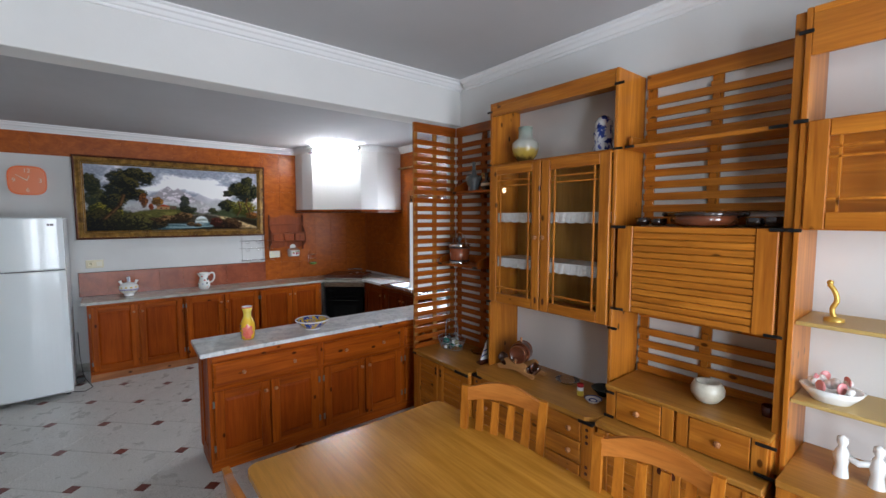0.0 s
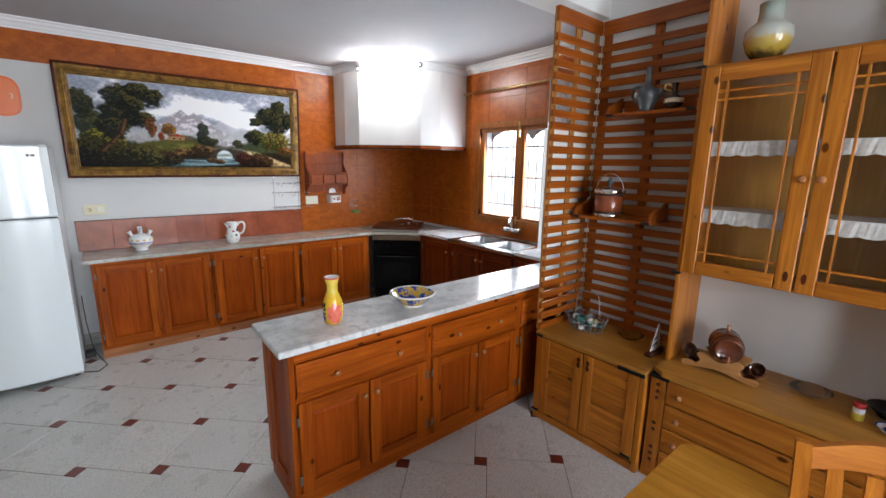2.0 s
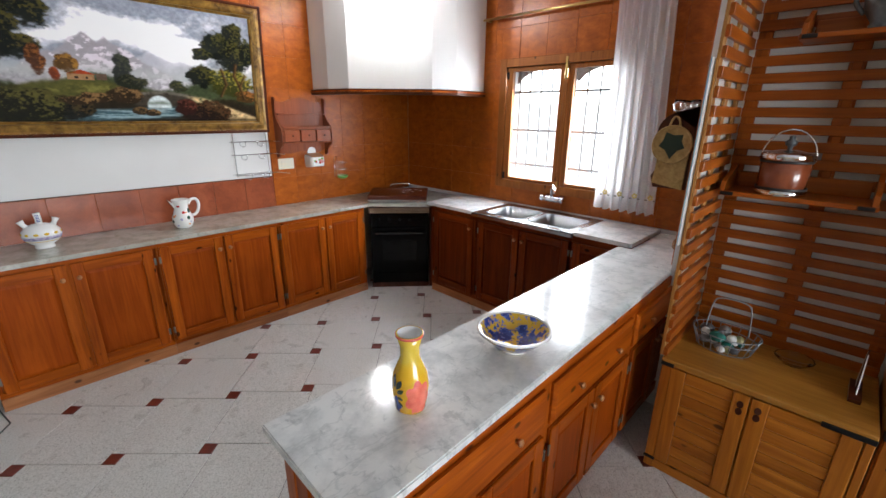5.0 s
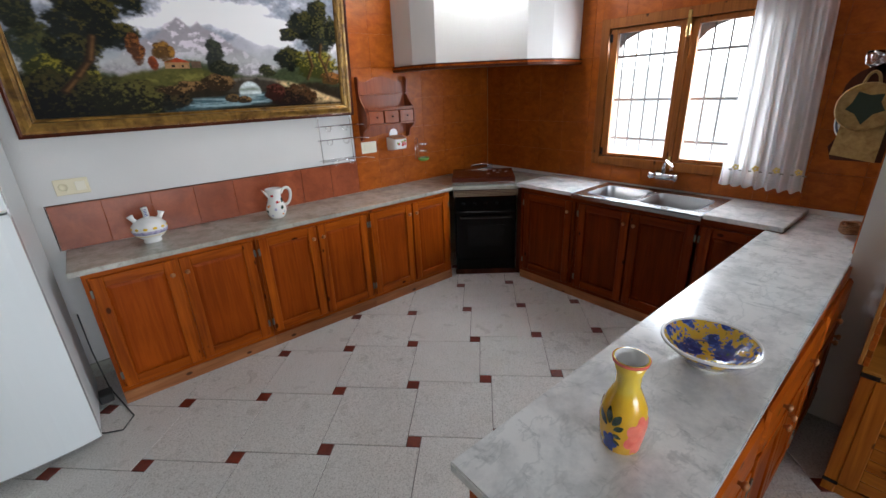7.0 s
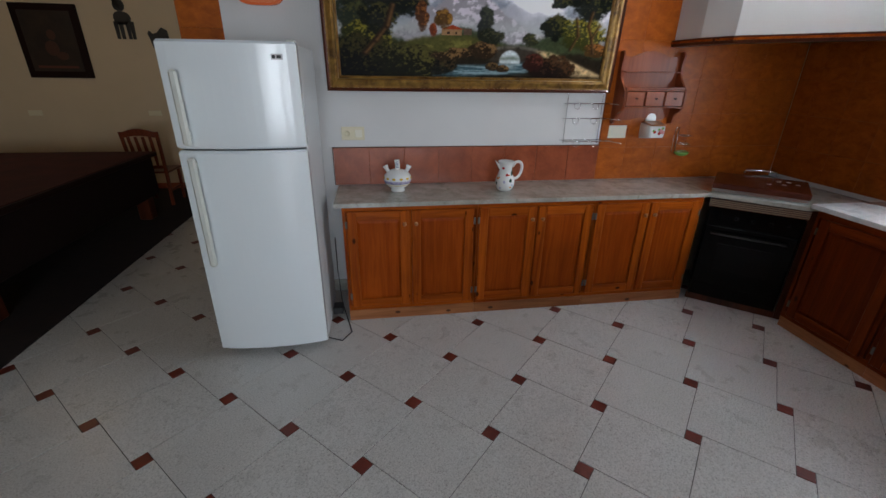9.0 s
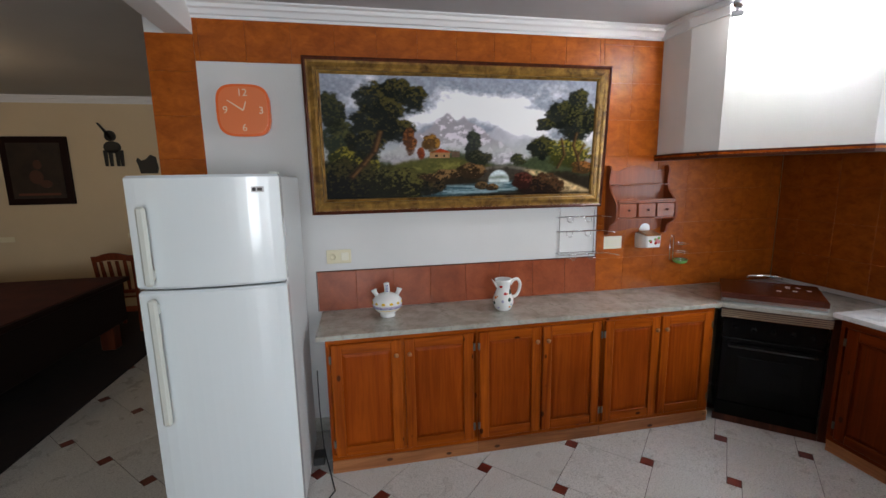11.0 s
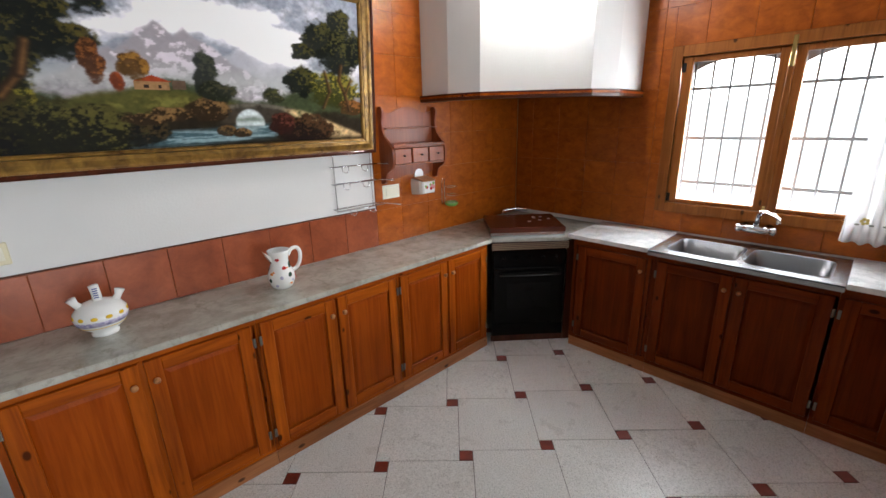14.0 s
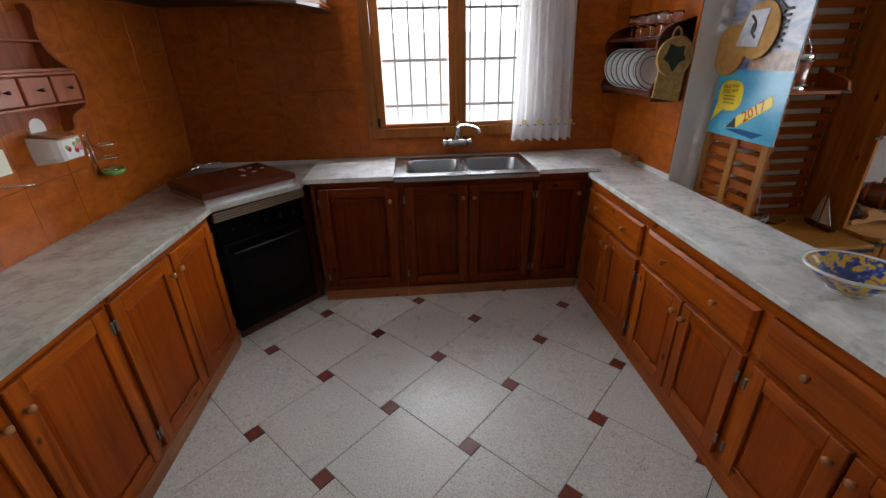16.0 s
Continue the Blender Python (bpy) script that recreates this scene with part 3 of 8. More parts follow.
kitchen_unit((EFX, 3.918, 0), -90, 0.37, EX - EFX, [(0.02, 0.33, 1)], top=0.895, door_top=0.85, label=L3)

# Sink units swap to the darker pine that carries part of the shade.
SINK_SHADED = {W_KIT_V.name: W_SINK_V, W_KIT_H.name: W_SINK_H, W_KIT_P.name: W_SINK_P}
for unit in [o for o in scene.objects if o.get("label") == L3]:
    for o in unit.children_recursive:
        if o.data.materials[0].name in SINK_SHADED:
            o.data.materials[0] = SINK_SHADED[o.data.materials[0].name]

# peninsula: one carcase with fronts to both sides
pen = thing("peninsula_cabinet", (0.64, 3.142, 0), "red-brown pine peninsula cabinet with drawers over framed doors on both sides", "kitchen cabinet", "kitchen base units", 0, True)
PW = 3.02 - 0.66 + 0.04
PD = 0.403
part("carcase", M().box(0.02, PW, 0.018, PD - 0.018, 0.08, 0.869, 0.001), W_KIT_V, pen, "plain pine carcase")
part("plinth", M().box(0.01, PW, 0.030, PD - 0.001, 0.0, 0.08, 0.003), W_KIT_H, pen, "pine plinth")
part("end_post", M().box(0, 0.026, 0.0005, 0.06, 0.08, 0.87, 0.003).box(0, 0.06, PD - 0.06, PD, 0.08, 0.87, 0.003), W_KIT_V, pen, "pine corner posts")
part("end_panel", M().box(0.004, 0.02, 0.06, 0.13, 0.08, 0.869, 0.002).box(0.004, 0.02, PD - 0.13, PD - 0.06, 0.08, 0.869, 0.002).box(0.013, 0.021, 0.13, PD - 0.13, 0.15, 0.80, 0.002).box(0.004, 0.02, 0.13, PD - 0.13, 0.08, 0.15).box(0.004, 0.02, 0.13, PD - 0.13, 0.80, 0.869), W_KIT_P, pen, "framed end panel")


def pen_side(flip):
    """Fronts of one side; flip turns them to the kitchen."""
    t = pose(PW, PD, 0, 0, 0, 180) if flip else pose(0, 0, 0)
    kids = []
    before = set(pen.children)
    U = [(0.028, 0.795), (0.835, 1.59), (1.63, PW - 0.01)] if not flip else [(0.03, 0.75), (0.79, 1.55), (1.59, PW - 0.06)]
    rails = M().box(0.027 if not flip else 0.0, PW if not flip else PW - 0.06, 0, 0.018, 0.815, 0.87, 0.001).box(0.027 if not flip else 0, PW if not flip else PW - 0.06, 0, 0.018, 0.60, 0.64, 0.001).box(0.027 if not flip else 0, PW if not flip else PW - 0.06, 0, 0.018, 0.08, 0.115, 0.001)
    part("face_rail", rails, W_KIT_H, pen, "pine rails")
    st = M()
    for a, b in U:
        st.box(b - 0.004, min(b + 0.045, PW), 0.0005, 0.018, 0.115, 0.815, 0.001)
    part("face_stile", st, W_KIT_V, pen, "pine uprights")
    for a, b in U:
        mid = (a + b) / 2
        drawer_front(pen, a + 0.004, b - 0.006, 0.632, 0.812, [a + (b - a) * 0.26, a + (b - a) * 0.74])
        door_leaf(pen, a + 0.004, mid - 0.006, 0.11, 0.612, knob_side=1, knob_z=0.545)
        door_leaf(pen, mid + 0.006, b - 0.006, 0.11, 0.612, knob_side=-1, knob_z=0.545)
    for o in set(pen.children) - before:
        o.matrix_basis = t @ o.matrix_basis


pen_side(False)
pen_side(True)

# worktops
def worktop(name, poly, z, material, label, th=0.03):
    return solid(name, M().prism(poly, z - th, z), material, (poly[0][0], poly[0][1], z - th), label, "worktop")


def soften(o, w=0.004):
    """Rounds the edges of a single mesh."""
    bm = bmesh.new()
    bm.from_mesh(o.data)
    bmesh.ops.bevel(bm, geom=bm.edges[:], offset=w, segments=2, affect="EDGES", clamp_overlap=True)
    bm.to_mesh(o.data)
    bm.free()
    return o


soften(worktop("worktop", [(-0.13, 5.862), (2.638, 5.862), (2.638, NY - 0.002), (-0.13, NY - 0.002)], 0.90, MARBLE_G, "grey marble worktop along the white wall"))
soften(worktop("worktop", [(2.642, 5.862), (3.052, 5.466), (EX - 0.002, 5.466), (EX - 0.002, NY - 0.002), (2.642, NY - 0.002)], 0.90, MARBLE_G, "grey marble corner worktop around the cooker"))
soften(worktop("worktop", [(3.052, 4.872), (EX - 0.002, 4.872), (EX - 0.002, 5.462), (3.052, 5.462)], 0.925, MARBLE, "white marble worktop beside the sink"))
soften(worktop("worktop", [(3.052, 3.48), (EX - 0.002, 3.48), (EX - 0.002, 3.905), (3.052, 3.905)], 0.93, MARBLE, "white marble worktop between sink and peninsula"))
soften(worktop("worktop", [(0.592, 3.112), (2.79, 3.150), (2.79, 3.158), (EX - 0.002, 3.158), (EX - 0.002, 3.476), (3.048, 3.480), (3.048, 3.568), (0.60, 3.568)], 0.90, MARBLE, "white veined marble worktop on the peninsula"))

# oven in the corner
ov = thing("corner_oven", (2.645, 5.872, 0), "black built-in oven set across the kitchen corner below the marble", "oven", "", -41.3, True)
OW = 0.60
part("body", M().box(0.01, OW - 0.01, 0.03, 0.50, 0.04, 0.865, 0.004), BLACK_ENAMEL, ov)
part("vent_grille", M().box(0.0, OW, 0.0, 0.03, 0.80, 0.86, 0.001), W_DARK, ov, "dark grille frame")
gr = M()
for k in range(4):
    gr.box(0.0, OW, -0.008, 0.012, 0.806 + k * 0.014, 0.814 + k * 0.014, 0.001)
part("grille_slat", gr, mat("grille_metal", (0.35, 0.28, 0.2), 0.35, 0.8), ov, "thin brass-coloured slats")
cp = part("control_panel", M().box(0.012, OW - 0.012, 0.012, 0.035, 0.66, 0.795, 0.004), BLACK_ENAMEL, ov, "glossy black control panel")
for k in range(5):
    part("dial", M().lathe([(0.017, 0), (0.018, 0.012), (0.012, 0.02), (0.001, 0.021)], (0, 0, 0), 16).turn(pose(0.09 + k * 0.105, 0.012, 0.73, 90)), BLACK_ENAMEL, cp, "small black dial")
od = part("oven_door", M().box(0.014, OW - 0.014, 0.008, 0.034, 0.17, 0.652, 0.006), BLACK_ENAMEL, ov, "black oven door")
part("oven_window", M().box(0.12, OW - 0.12, 0.004, 0.010, 0.30, 0.52, 0.002), BLACK_GLASS, od, "dark oven glass")
part("oven_handle", M().tube([(0.06, 0.008, 0.60), (0.06, -0.03, 0.60), (0.12, -0.036, 0.602), (0.30, -0.045, 0.604), (0.48, -0.036, 0.602), (0.54, -0.03, 0.60), (0.54, 0.008, 0.60)], 0.008), mat("handle_black", (0.02, 0.02, 0.02), 0.12, 0.3), od, "bowed black handle")
part("base_panel", M().box(0.012, OW - 0.012, 0.014, 0.04, 0.06, 0.165, 0.003), BLACK_ENAMEL, ov, "black lower panel with a brown edge")
part("side_filler", M().box(OW + 0.001, OW + 0.062, 0.03, 0.048, 0.0, 0.862, 0.001), W_DARK, ov, "dark wooden filler beside the oven")
part("foot_board", M().box(0.0, OW, 0.03, 0.05, 0.0, 0.055, 0.002), W_DARK, ov, "dark plinth board")

hob = thing("hob_cover", (3.03, 5.86, 0.90), "closed brown enamel hob cover with worn flower decals", "hob cover")
lidp = [(2.660, 5.905), (3.085, 5.505), (3.43, 5.85), (2.99, 6.26)]


def scaled(poly, k):
    cx, cy = sum(p[0] for p in poly) / len(poly), sum(p[1] for p in poly) / len(poly)
    return [(cx + (x - cx) * k, cy + (y - cy) * k) for x, y in poly]


lo, hi = [(x, y, 0.932) for x, y in lidp], [(x, y, 0.966) for x, y in lidp]
tp = [(x, y, 0.972) for x, y in scaled(lidp, 0.95)]
part("hob_base", M().prism(scaled(lidp, 0.985), 0.901, 0.932), STEEL, hob, "steel hob edge")
part("lid", M().add(lo + hi + tp, [(3, 2, 1, 0), (8, 9, 10, 11)] + [(i, (i + 1) % 4, 4 + (i + 1) % 4, 4 + i) for i in range(4)] + [(4 + i, 4 + (i + 1) % 4, 8 + (i + 1) % 4, 8 + i) for i in range(4)]), BROWN_ENAMEL, hob, "brown enamel lid")
dec = M()
rng = random.Random(5)
for k in range(7):
    cx, cy = 3.14 + rng.uniform(-0.10, 0.12), 5.82 + rng.uniform(-0.08, 0.08)
    for j in range(4):
        a = j * 1.57 + k
        dec.lathe([(0.007, 0), (0.006, 0.0006), (0.0005, 0.0008)], (cx + 0.010 * math.cos(a), cy + 0.010 * math.sin(a), 0.9722), 8)
part("decal", dec, mat("worn_decal", (0.55, 0.42, 0.36), 0.5), hob, "worn pale flower decals")
part("lid_handle", M().tube([(3.193, 6.204, 0.972), (3.199, 6.200, 0.990), (3.287, 6.141, 1.000), (3.376, 6.081, 0.992), (3.382, 6.077, 0.973)], 0.009), CHROME, hob, "bright metal handle")

# sink
sk = thing("kitchen_sink", (3.03, 4.39, 0.88), "stainless steel double-bowl sink set below the window", "sink")
SX0, SX1, SY0, SY1, SZ = 3.025, 3.595, 3.907, 4.868, 0.925
B1, B2 = (3.115, 3.475, 4.41, 4.78), (3.115, 3.475, 3.98, 4.355)
rim = M()
rim.box(SX0, B1[0], SY0, SY1, SZ - 0.012, SZ, 0.003).box(B1[1], SX1, SY0, SY1, SZ - 0.012, SZ, 0.003)
rim.box(B1[0], B1[1], SY0, B2[2], SZ - 0.012, SZ, 0.001).box(B1[0], B1[1], B2[3], B1[2], SZ - 0.012, SZ, 0.001).box(B1[0], B1[1], B1[3], SY1, SZ - 0.012, SZ, 0.001)
rim.box(SX0, SX0 + 0.004, SY0, SY1, SZ - 0.035, SZ - 0.002, 0.001)
part("rim", rim, STEEL, sk, "flat steel rim")


def rounded(x0, x1, y0, y1, r, n=5):
    pts = []
    for cx, cy, a0 in ((x1 - r, y1 - r, 0), (x0 + r, y1 - r, 90), (x0 + r, y0 + r, 180), (x1 - r, y0 + r, 270)):
        for k in range(n + 1):
            a = radians(a0 + 90 * k / n)
            pts.append((cx + r * math.cos(a), cy + r * math.sin(a)))
    return pts


for x0, x1, y0, y1 in (B1, B2):
    m = M()
    loops = [(rounded(x0 - 0.012, x1 + 0.012, y0 - 0.012, y1 + 0.012, 0.07), SZ + 0.0012), (rounded(x0, x1, y0, y1, 0.06), SZ), (rounded(x0 + 0.008, x1 - 0.008, y0 + 0.008, y1 - 0.008, 0.06), SZ - 0.12), (rounded(x0 + 0.04, x1 - 0.04, y0 + 0.04, y1 - 0.04, 0.05), SZ - 0.15)]
    v, f, n = [], [], len(loops[0][0])
    for lp, z in loops:
        v += [(x, y, z) for x, y in lp]
    for k in range(len(loops) - 1):
        f += [(k * n + i, k * n + (i + 1) % n, (k + 1) * n + (i + 1) % n, (k + 1) * n + i) for i in range(n)]
    f.append(tuple(range((len(loops) - 1) * n, len(loops) * n)))
    m.add(v, f, True)
    bo = part("bowl", m, BOWL_STEEL, sk, "deep rounded steel bowl")
    part("drain", M().lathe([(0.035, 0), (0.033, 0.003), (0.012, 0.001), (0.001, 0.001)], ((x0 + x1) / 2, (y0 + y1) / 2, SZ - 0.149), 18), CHROME, bo, "chrome drain")

tap = thing("wall_tap", (EX, 4.40, 1.0), "chrome wall-mounted mixer tap with two turning handles over the sink", "tap")
TPY, TPZ = 4.40, 1.035
part("tap_body", M().tube([(EX - 0.06, TPY - 0.075, TPZ), (EX - 0.06, TPY - 0.04, TPZ), (EX - 0.06, TPY + 0.04, TPZ), (EX - 0.06, TPY + 0.075, TPZ)], [0.021, 0.026, 0.026, 0.021], 14).tube([(EX - 0.007, TPY - 0.065, TPZ), (EX - 0.06, TPY - 0.065, TPZ)], 0.020, 12).tube([(EX - 0.007, TPY + 0.065, TPZ), (EX - 0.06, TPY + 0.065, TPZ)], 0.020, 12), CHROME, tap)
for yy in (TPY - 0.065, TPY + 0.065):
    part("wall_rose", M().lathe([(0.001, 0), (0.033, 0), (0.031, 0.008), (0.021, 0.014), (0.021, 0.02)], (0, 0, 0), 18).turn(pose(EX - 0.007, yy, TPZ, 0, -90)), CHROME, tap, "chrome wall rose")
part("spout", M().tube([(EX - 0.06, TPY, TPZ + 0.015), (EX - 0.062, TPY - 0.002, TPZ + 0.07), (EX - 0.072, TPY - 0.008, TPZ + 0.105), (EX - 0.10, TPY - 0.030, TPZ + 0.128), (EX - 0.15, TPY - 0.065, TPZ + 0.135), (EX - 0.21, TPY - 0.105, TPZ + 0.130), (EX - 0.255, TPY - 0.132, TPZ + 0.118), (EX - 0.268, TPY - 0.140, TPZ + 0.095)], [0.018, 0.016, 0.015, 0.014, 0.013, 0.012, 0.012, 0.013], 12), CHROME, tap, "swan neck spout")
for sg in (-1, 1):
    part("tap_handle", M().lathe([(0.016, 0), (0.024, 0.006), (0.028, 0.018), (0.027, 0.030), (0.018, 0.040), (0.001, 0.042)], (0, 0, 0), 9).turn(pose(EX - 0.06, TPY + sg * 0.074, TPZ, -90 * sg, 0, 0)), CHROME, tap, "ribbed chrome turning handle")

# fridge
fr = thing("fridge_freezer", (-0.52, 5.9, 0), "tall white two-door fridge freezer with rounded doors beside the counter", "fridge")
FX0, FX1 = -0.855, -0.205


def bowed(x0, x1, z0, z1, y0, yb, bow=0.035, n=14, r=0.012):
    poly = []
    for k in range(n + 1):
        u = k / n
        poly.append((x0 + (x1 - x0) * u, y0 - bow * (1 - (2 * u - 1) ** 2) ** 0.8))
    poly += [(x1, yb), (x0, yb)]
    m = M().prism(poly, z0 + r, z1 - r)
    inner = [((x - (x0 + x1) / 2) * 0.975 + (x0 + x1) / 2, y + (0.012 if y < yb else 0)) for x, y in poly]
    k = len(poly)
    m2 = M()
    for za, zb in ((z0 + r, z0), (z1 - r, z1)):
        m2.add([(x, y, za) for x, y in poly] + [(x, y, zb) for x, y in inner], [(i, (i + 1) % k, k + (i + 1) % k, k + i) for i in range(k)] + [tuple(range(k, 2 * k))])
    m.add(m2.v, m2.f)
    return m


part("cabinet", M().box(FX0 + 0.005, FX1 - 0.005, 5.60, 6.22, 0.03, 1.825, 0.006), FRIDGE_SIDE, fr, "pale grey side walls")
d1 = part("freezer_door", bowed(FX0, FX1, 1.318, 1.835, 5.545, 5.605), FRIDGE, fr, "bowed white freezer door")
d2 = part("fridge_door", bowed(FX0, FX1, 0.06, 1.308, 5.545, 5.605), FRIDGE, fr, "bowed white fridge door")
part("handle", M().box(FX0 + 0.055, FX0 + 0.095, 5.478, 5.505, 1.34, 1.70, 0.012).box(FX0 + 0.06, FX0 + 0.09, 5.49, 5.54, 1.36, 1.42, 0.01), FRIDGE_GRIP, d1, "cream moulded handle")
part("handle", M().box(FX0 + 0.055, FX0 + 0.095, 5.478, 5.505, 0.66, 1.28, 0.012).box(FX0 + 0.06, FX0 + 0.09, 5.49, 5.54, 1.20, 1.26, 0.01), FRIDGE_GRIP, d2, "cream moulded handle")
part("badge", M().box(FX1 - 0.12, FX1 - 0.065, 5.520, 5.528, 1.752, 1.778, 0.001), mat("badge_grey", (0.45, 0.46, 0.47), 0.3, 0.6), d1, "small metallic badge")
part("badge_mark", M().lathe([(0.009, 0), (0.008, 0.001), (0.0005, 0.001)], (0, 0, 0), 12).turn(pose(FX1 - 0.107, 5.520, 1.765, 90)).box(FX1 - 0.093, FX1 - 0.072, 5.5185, 5.521, 1.758, 1.772, 0), RUBBER, d1, "dark badge mark")
part("hinge_cap", M().box(FX1 - 0.05, FX1 - 0.008, 5.56, 5.62, 1.826, 1.845, 0.004), FRIDGE_GRIP, fr, "cream hinge cover")
part("gasket", M().box(FX0 + 0.01, FX1 - 0.01, 5.60, 5.606, 0.08, 1.82, 0), RUBBER, fr, "dark door seal")
part("base_grille", M().box(FX0 + 0.02, FX1 - 0.02, 5.62, 5.64, 0.03, 0.08, 0.002), RUBBER, fr, "dark base grille")
ft = M()
for x in (FX0 + 0.05, FX1 - 0.05):
    for y in (5.66, 6.15):
        ft.lathe([(0.02, 0), (0.02, 0.032)], (x, y, 0), 10)
part("foot", ft, RUBBER, fr, "black levelling feet")
cable = M().tube([(-0.185, 6.3, 0.5), (-0.18, 6.25, 0.25), (-0.15, 6.1, 0.03), (-0.10, 5.9, 0.006), (-0.06, 5.72, 0.006), (-0.12, 5.62, 0.006), (-0.2, 5.66, 0.006), (-0.3, 5.75, 0.006)], 0.004)
solid("power_cable", cable, RUBBER, (-0.1, 5.8, 0.0), "black power cable looping on the floor beside the fridge", "cable")

solid("plug_adaptor", M().box(-0.207, -0.137, 5.971, 6.071, 0.001, 0.055, 0.006), RUBBER, (-0.167, 6.021, 0.001), "black plug adaptor lying on the floor beside the fridge", "adaptor")

# ---- window, curtain ----
win = thing("window_1", (EX, (WY0 + WY1) / 2, WZ0), "pine casement window with an outer iron grille over the sink", "", kind="structure")
m = M()
# casing
m.box(EX - 0.02, EX + 0.02, WY0 - 0.05, WY0 + 0.02, WZ0 - 0.05, WZ1 + 0.05).box(EX - 0.02, EX + 0.02, WY1 - 0.02, WY1 + 0.05, WZ0 - 0.05, WZ1 + 0.05)
part("window_frame", m, W_WIN, win, "varnished pine casing")
m = M().box(EX - 0.02, EX + 0.019, WY0 + 0.02, WY1 - 0.02, WZ1 - 0.02, WZ1 + 0.05).box(EX - 0.02, EX + 0.019, WY0 + 0.02, WY1 - 0.02, WZ0 - 0.05, WZ0 + 0.02)
part("window_head_and_sill", m, W_WIN, win, "varnished pine head and sill")
mid = (WY0 + WY1) / 2
for y0, y1 in ((WY0 + 0.022, mid - 0.002), (mid + 0.002, WY1 - 0.022)):
    s = 0.062
    m = M().box(EX + 0.0, EX + 0.04, y0, y0 + s, WZ0 + 0.022, WZ1 - 0.022, 0.004).box(EX + 0.0, EX + 0.04, y1 - s, y1, WZ0 + 0.022, WZ1 - 0.022, 0.004)
    m.box(EX + 0.002, EX + 0.038, y0 + s, y1 - s, WZ0 + 0.022, WZ0 + 0.050, 0.004).box(EX + 0.002, EX + 0.038, y0 + s, y1 - s, WZ1 - 0.060, WZ1 - 0.022, 0.004)
    c = part("casement", m, W_WIN, win, "pine casement sash")
    pn = part("pane", M().box(EX + 0.017, EX + 0.021, y0 + s - 0.005, y1 - s + 0.005, WZ0 + 0.045, WZ1 - 0.055, 0), PANE, c, "clear window pane")
    pn.visible_shadow = False
    hg = M()
    yy = y0 + 0.002 if y0 < mid - 0.1 else y1 - 0.002
    for zz in (WZ0 + 0.06, WZ1 - 0.09):
        hg.box(EX - 0.006, EX + 0.001, yy - 0.02, yy + 0.02, zz - 0.03, zz + 0.03, 0.002)
    part("hinge", hg, W_BLACKSTRAP, c, "dark iron hinge")
part("bolt", M().box(EX - 0.025, EX - 0.002, mid - 0.012, mid + 0.012, WZ1 - 0.14, WZ1 + 0.03, 0.003).box(EX - 0.02, EX - 0.002, mid - 0.008, mid + 0.008, WZ0 - 0.03, WZ0 + 0.06, 0.003), BRASS, win, "brass sliding bolt")
rb_ = M().box(EX + 0.042, EX + 0.060, WY0 + 0.001, WY0 + 0.045, WZ0 + 0.001, WZ1 - 0.001).box(EX + 0.042, EX + 0.060, WY1 - 0.045, WY1 - 0.001, WZ0 + 0.001, WZ1 - 0.001).box(EX + 0.042, EX + 0.060, WY0 + 0.046, WY1 - 0.046, WZ0 + 0.001, WZ0 + 0.045).box(EX + 0.042, EX + 0.060, WY0 + 0.046, WY1 - 0.046, WZ1 - 0.05, WZ1 - 0.001).box(EX + 0.042, EX + 0.060, mid - 0.03, mid + 0.03, WZ0 + 0.046, WZ1 - 0.051)
part("window_frame", rb_, W_WIN, win, "pine rebate behind the sashes")
part("window_frame", M().box(EX - 0.010, EX - 0.001, mid - 0.016, mid + 0.016, WZ0 + 0.024, WZ1 - 0.024, 0.003), W_WIN, win, "pine cover strip where the sashes meet")
gx = EX + 0.16
gm = M()
for k in range(11):
    y = WY0 + 0.06 + k * (WY1 - WY0 - 0.12) / 10
    gm.tube([(gx, y, WZ0 - 0.0), (gx, y, WZ1)], 0.007, 6)
for z in (WZ0 + 0.16, WZ0 + 0.48, WZ0 + 0.82):
    gm.box(gx - 0.004, gx + 0.004, WY0, WY1, z - 0.010, z + 0.010, 0.001)
part("window_grille", gm, IRON_BAR, win, "grey iron bars outside")
# arched head outside the opening
ar = M()
for side in (0, 1):
    a0, a1 = (WY0, mid) if side == 0 else (mid, WY1)
    pts = [(a0, WZ1 + 0.02)]
    for k in range(13):
        u = k / 12
        pts.append((a0 + (a1 - a0) * u, WZ1 - 0.15 + 0.12 * math.sin(math.pi * min(max(u, 0), 1)) ** 0.6))
    pts.append((a1, WZ1 + 0.02))
    ar.prism(pts, EX + 0.20, EX + 0.215, "x")
part("window_valance", ar, mat("valance_metal", (0.30, 0.27, 0.26), 0.6), win, "scalloped metal edge above the bars")
# The yard wall emits light itself, standing in for daylight falling on it.
solid("backdrop", M().box(7.5, 7.6, -2, 12, -1, 1.95, 0), glow("bright_outside_wall", (0.93, 0.97, 1.0), 1.5), label="pale backdrop wall outside the window, glowing in place of daylight", kind="structure")
solid("backdrop_sky", M().box(9.5, 9.6, -6, 16, -3, 9, 0), glow("overcast_glow", (0.95, 0.98, 1.0), 4.0), label="bright hazy sky outside", kind="structure")
solid("ground", M().box(3.95, 60, -40, 50, -0.4, -0.3, 0), plaster("yard_ground", (0.45, 0.44, 0.42)), label="pale paved yard outside the window", kind="structure")

rod = thing("curtain_rod", (EX - 0.05, 4.3, 2.55), "thin brass curtain rod across the window wall", "curtain rod")
part("rod", M().tube([(EX - 0.06, 5.24, 2.555), (EX - 0.06, 3.35, 2.555)], 0.010, 10), BRASS, rod)
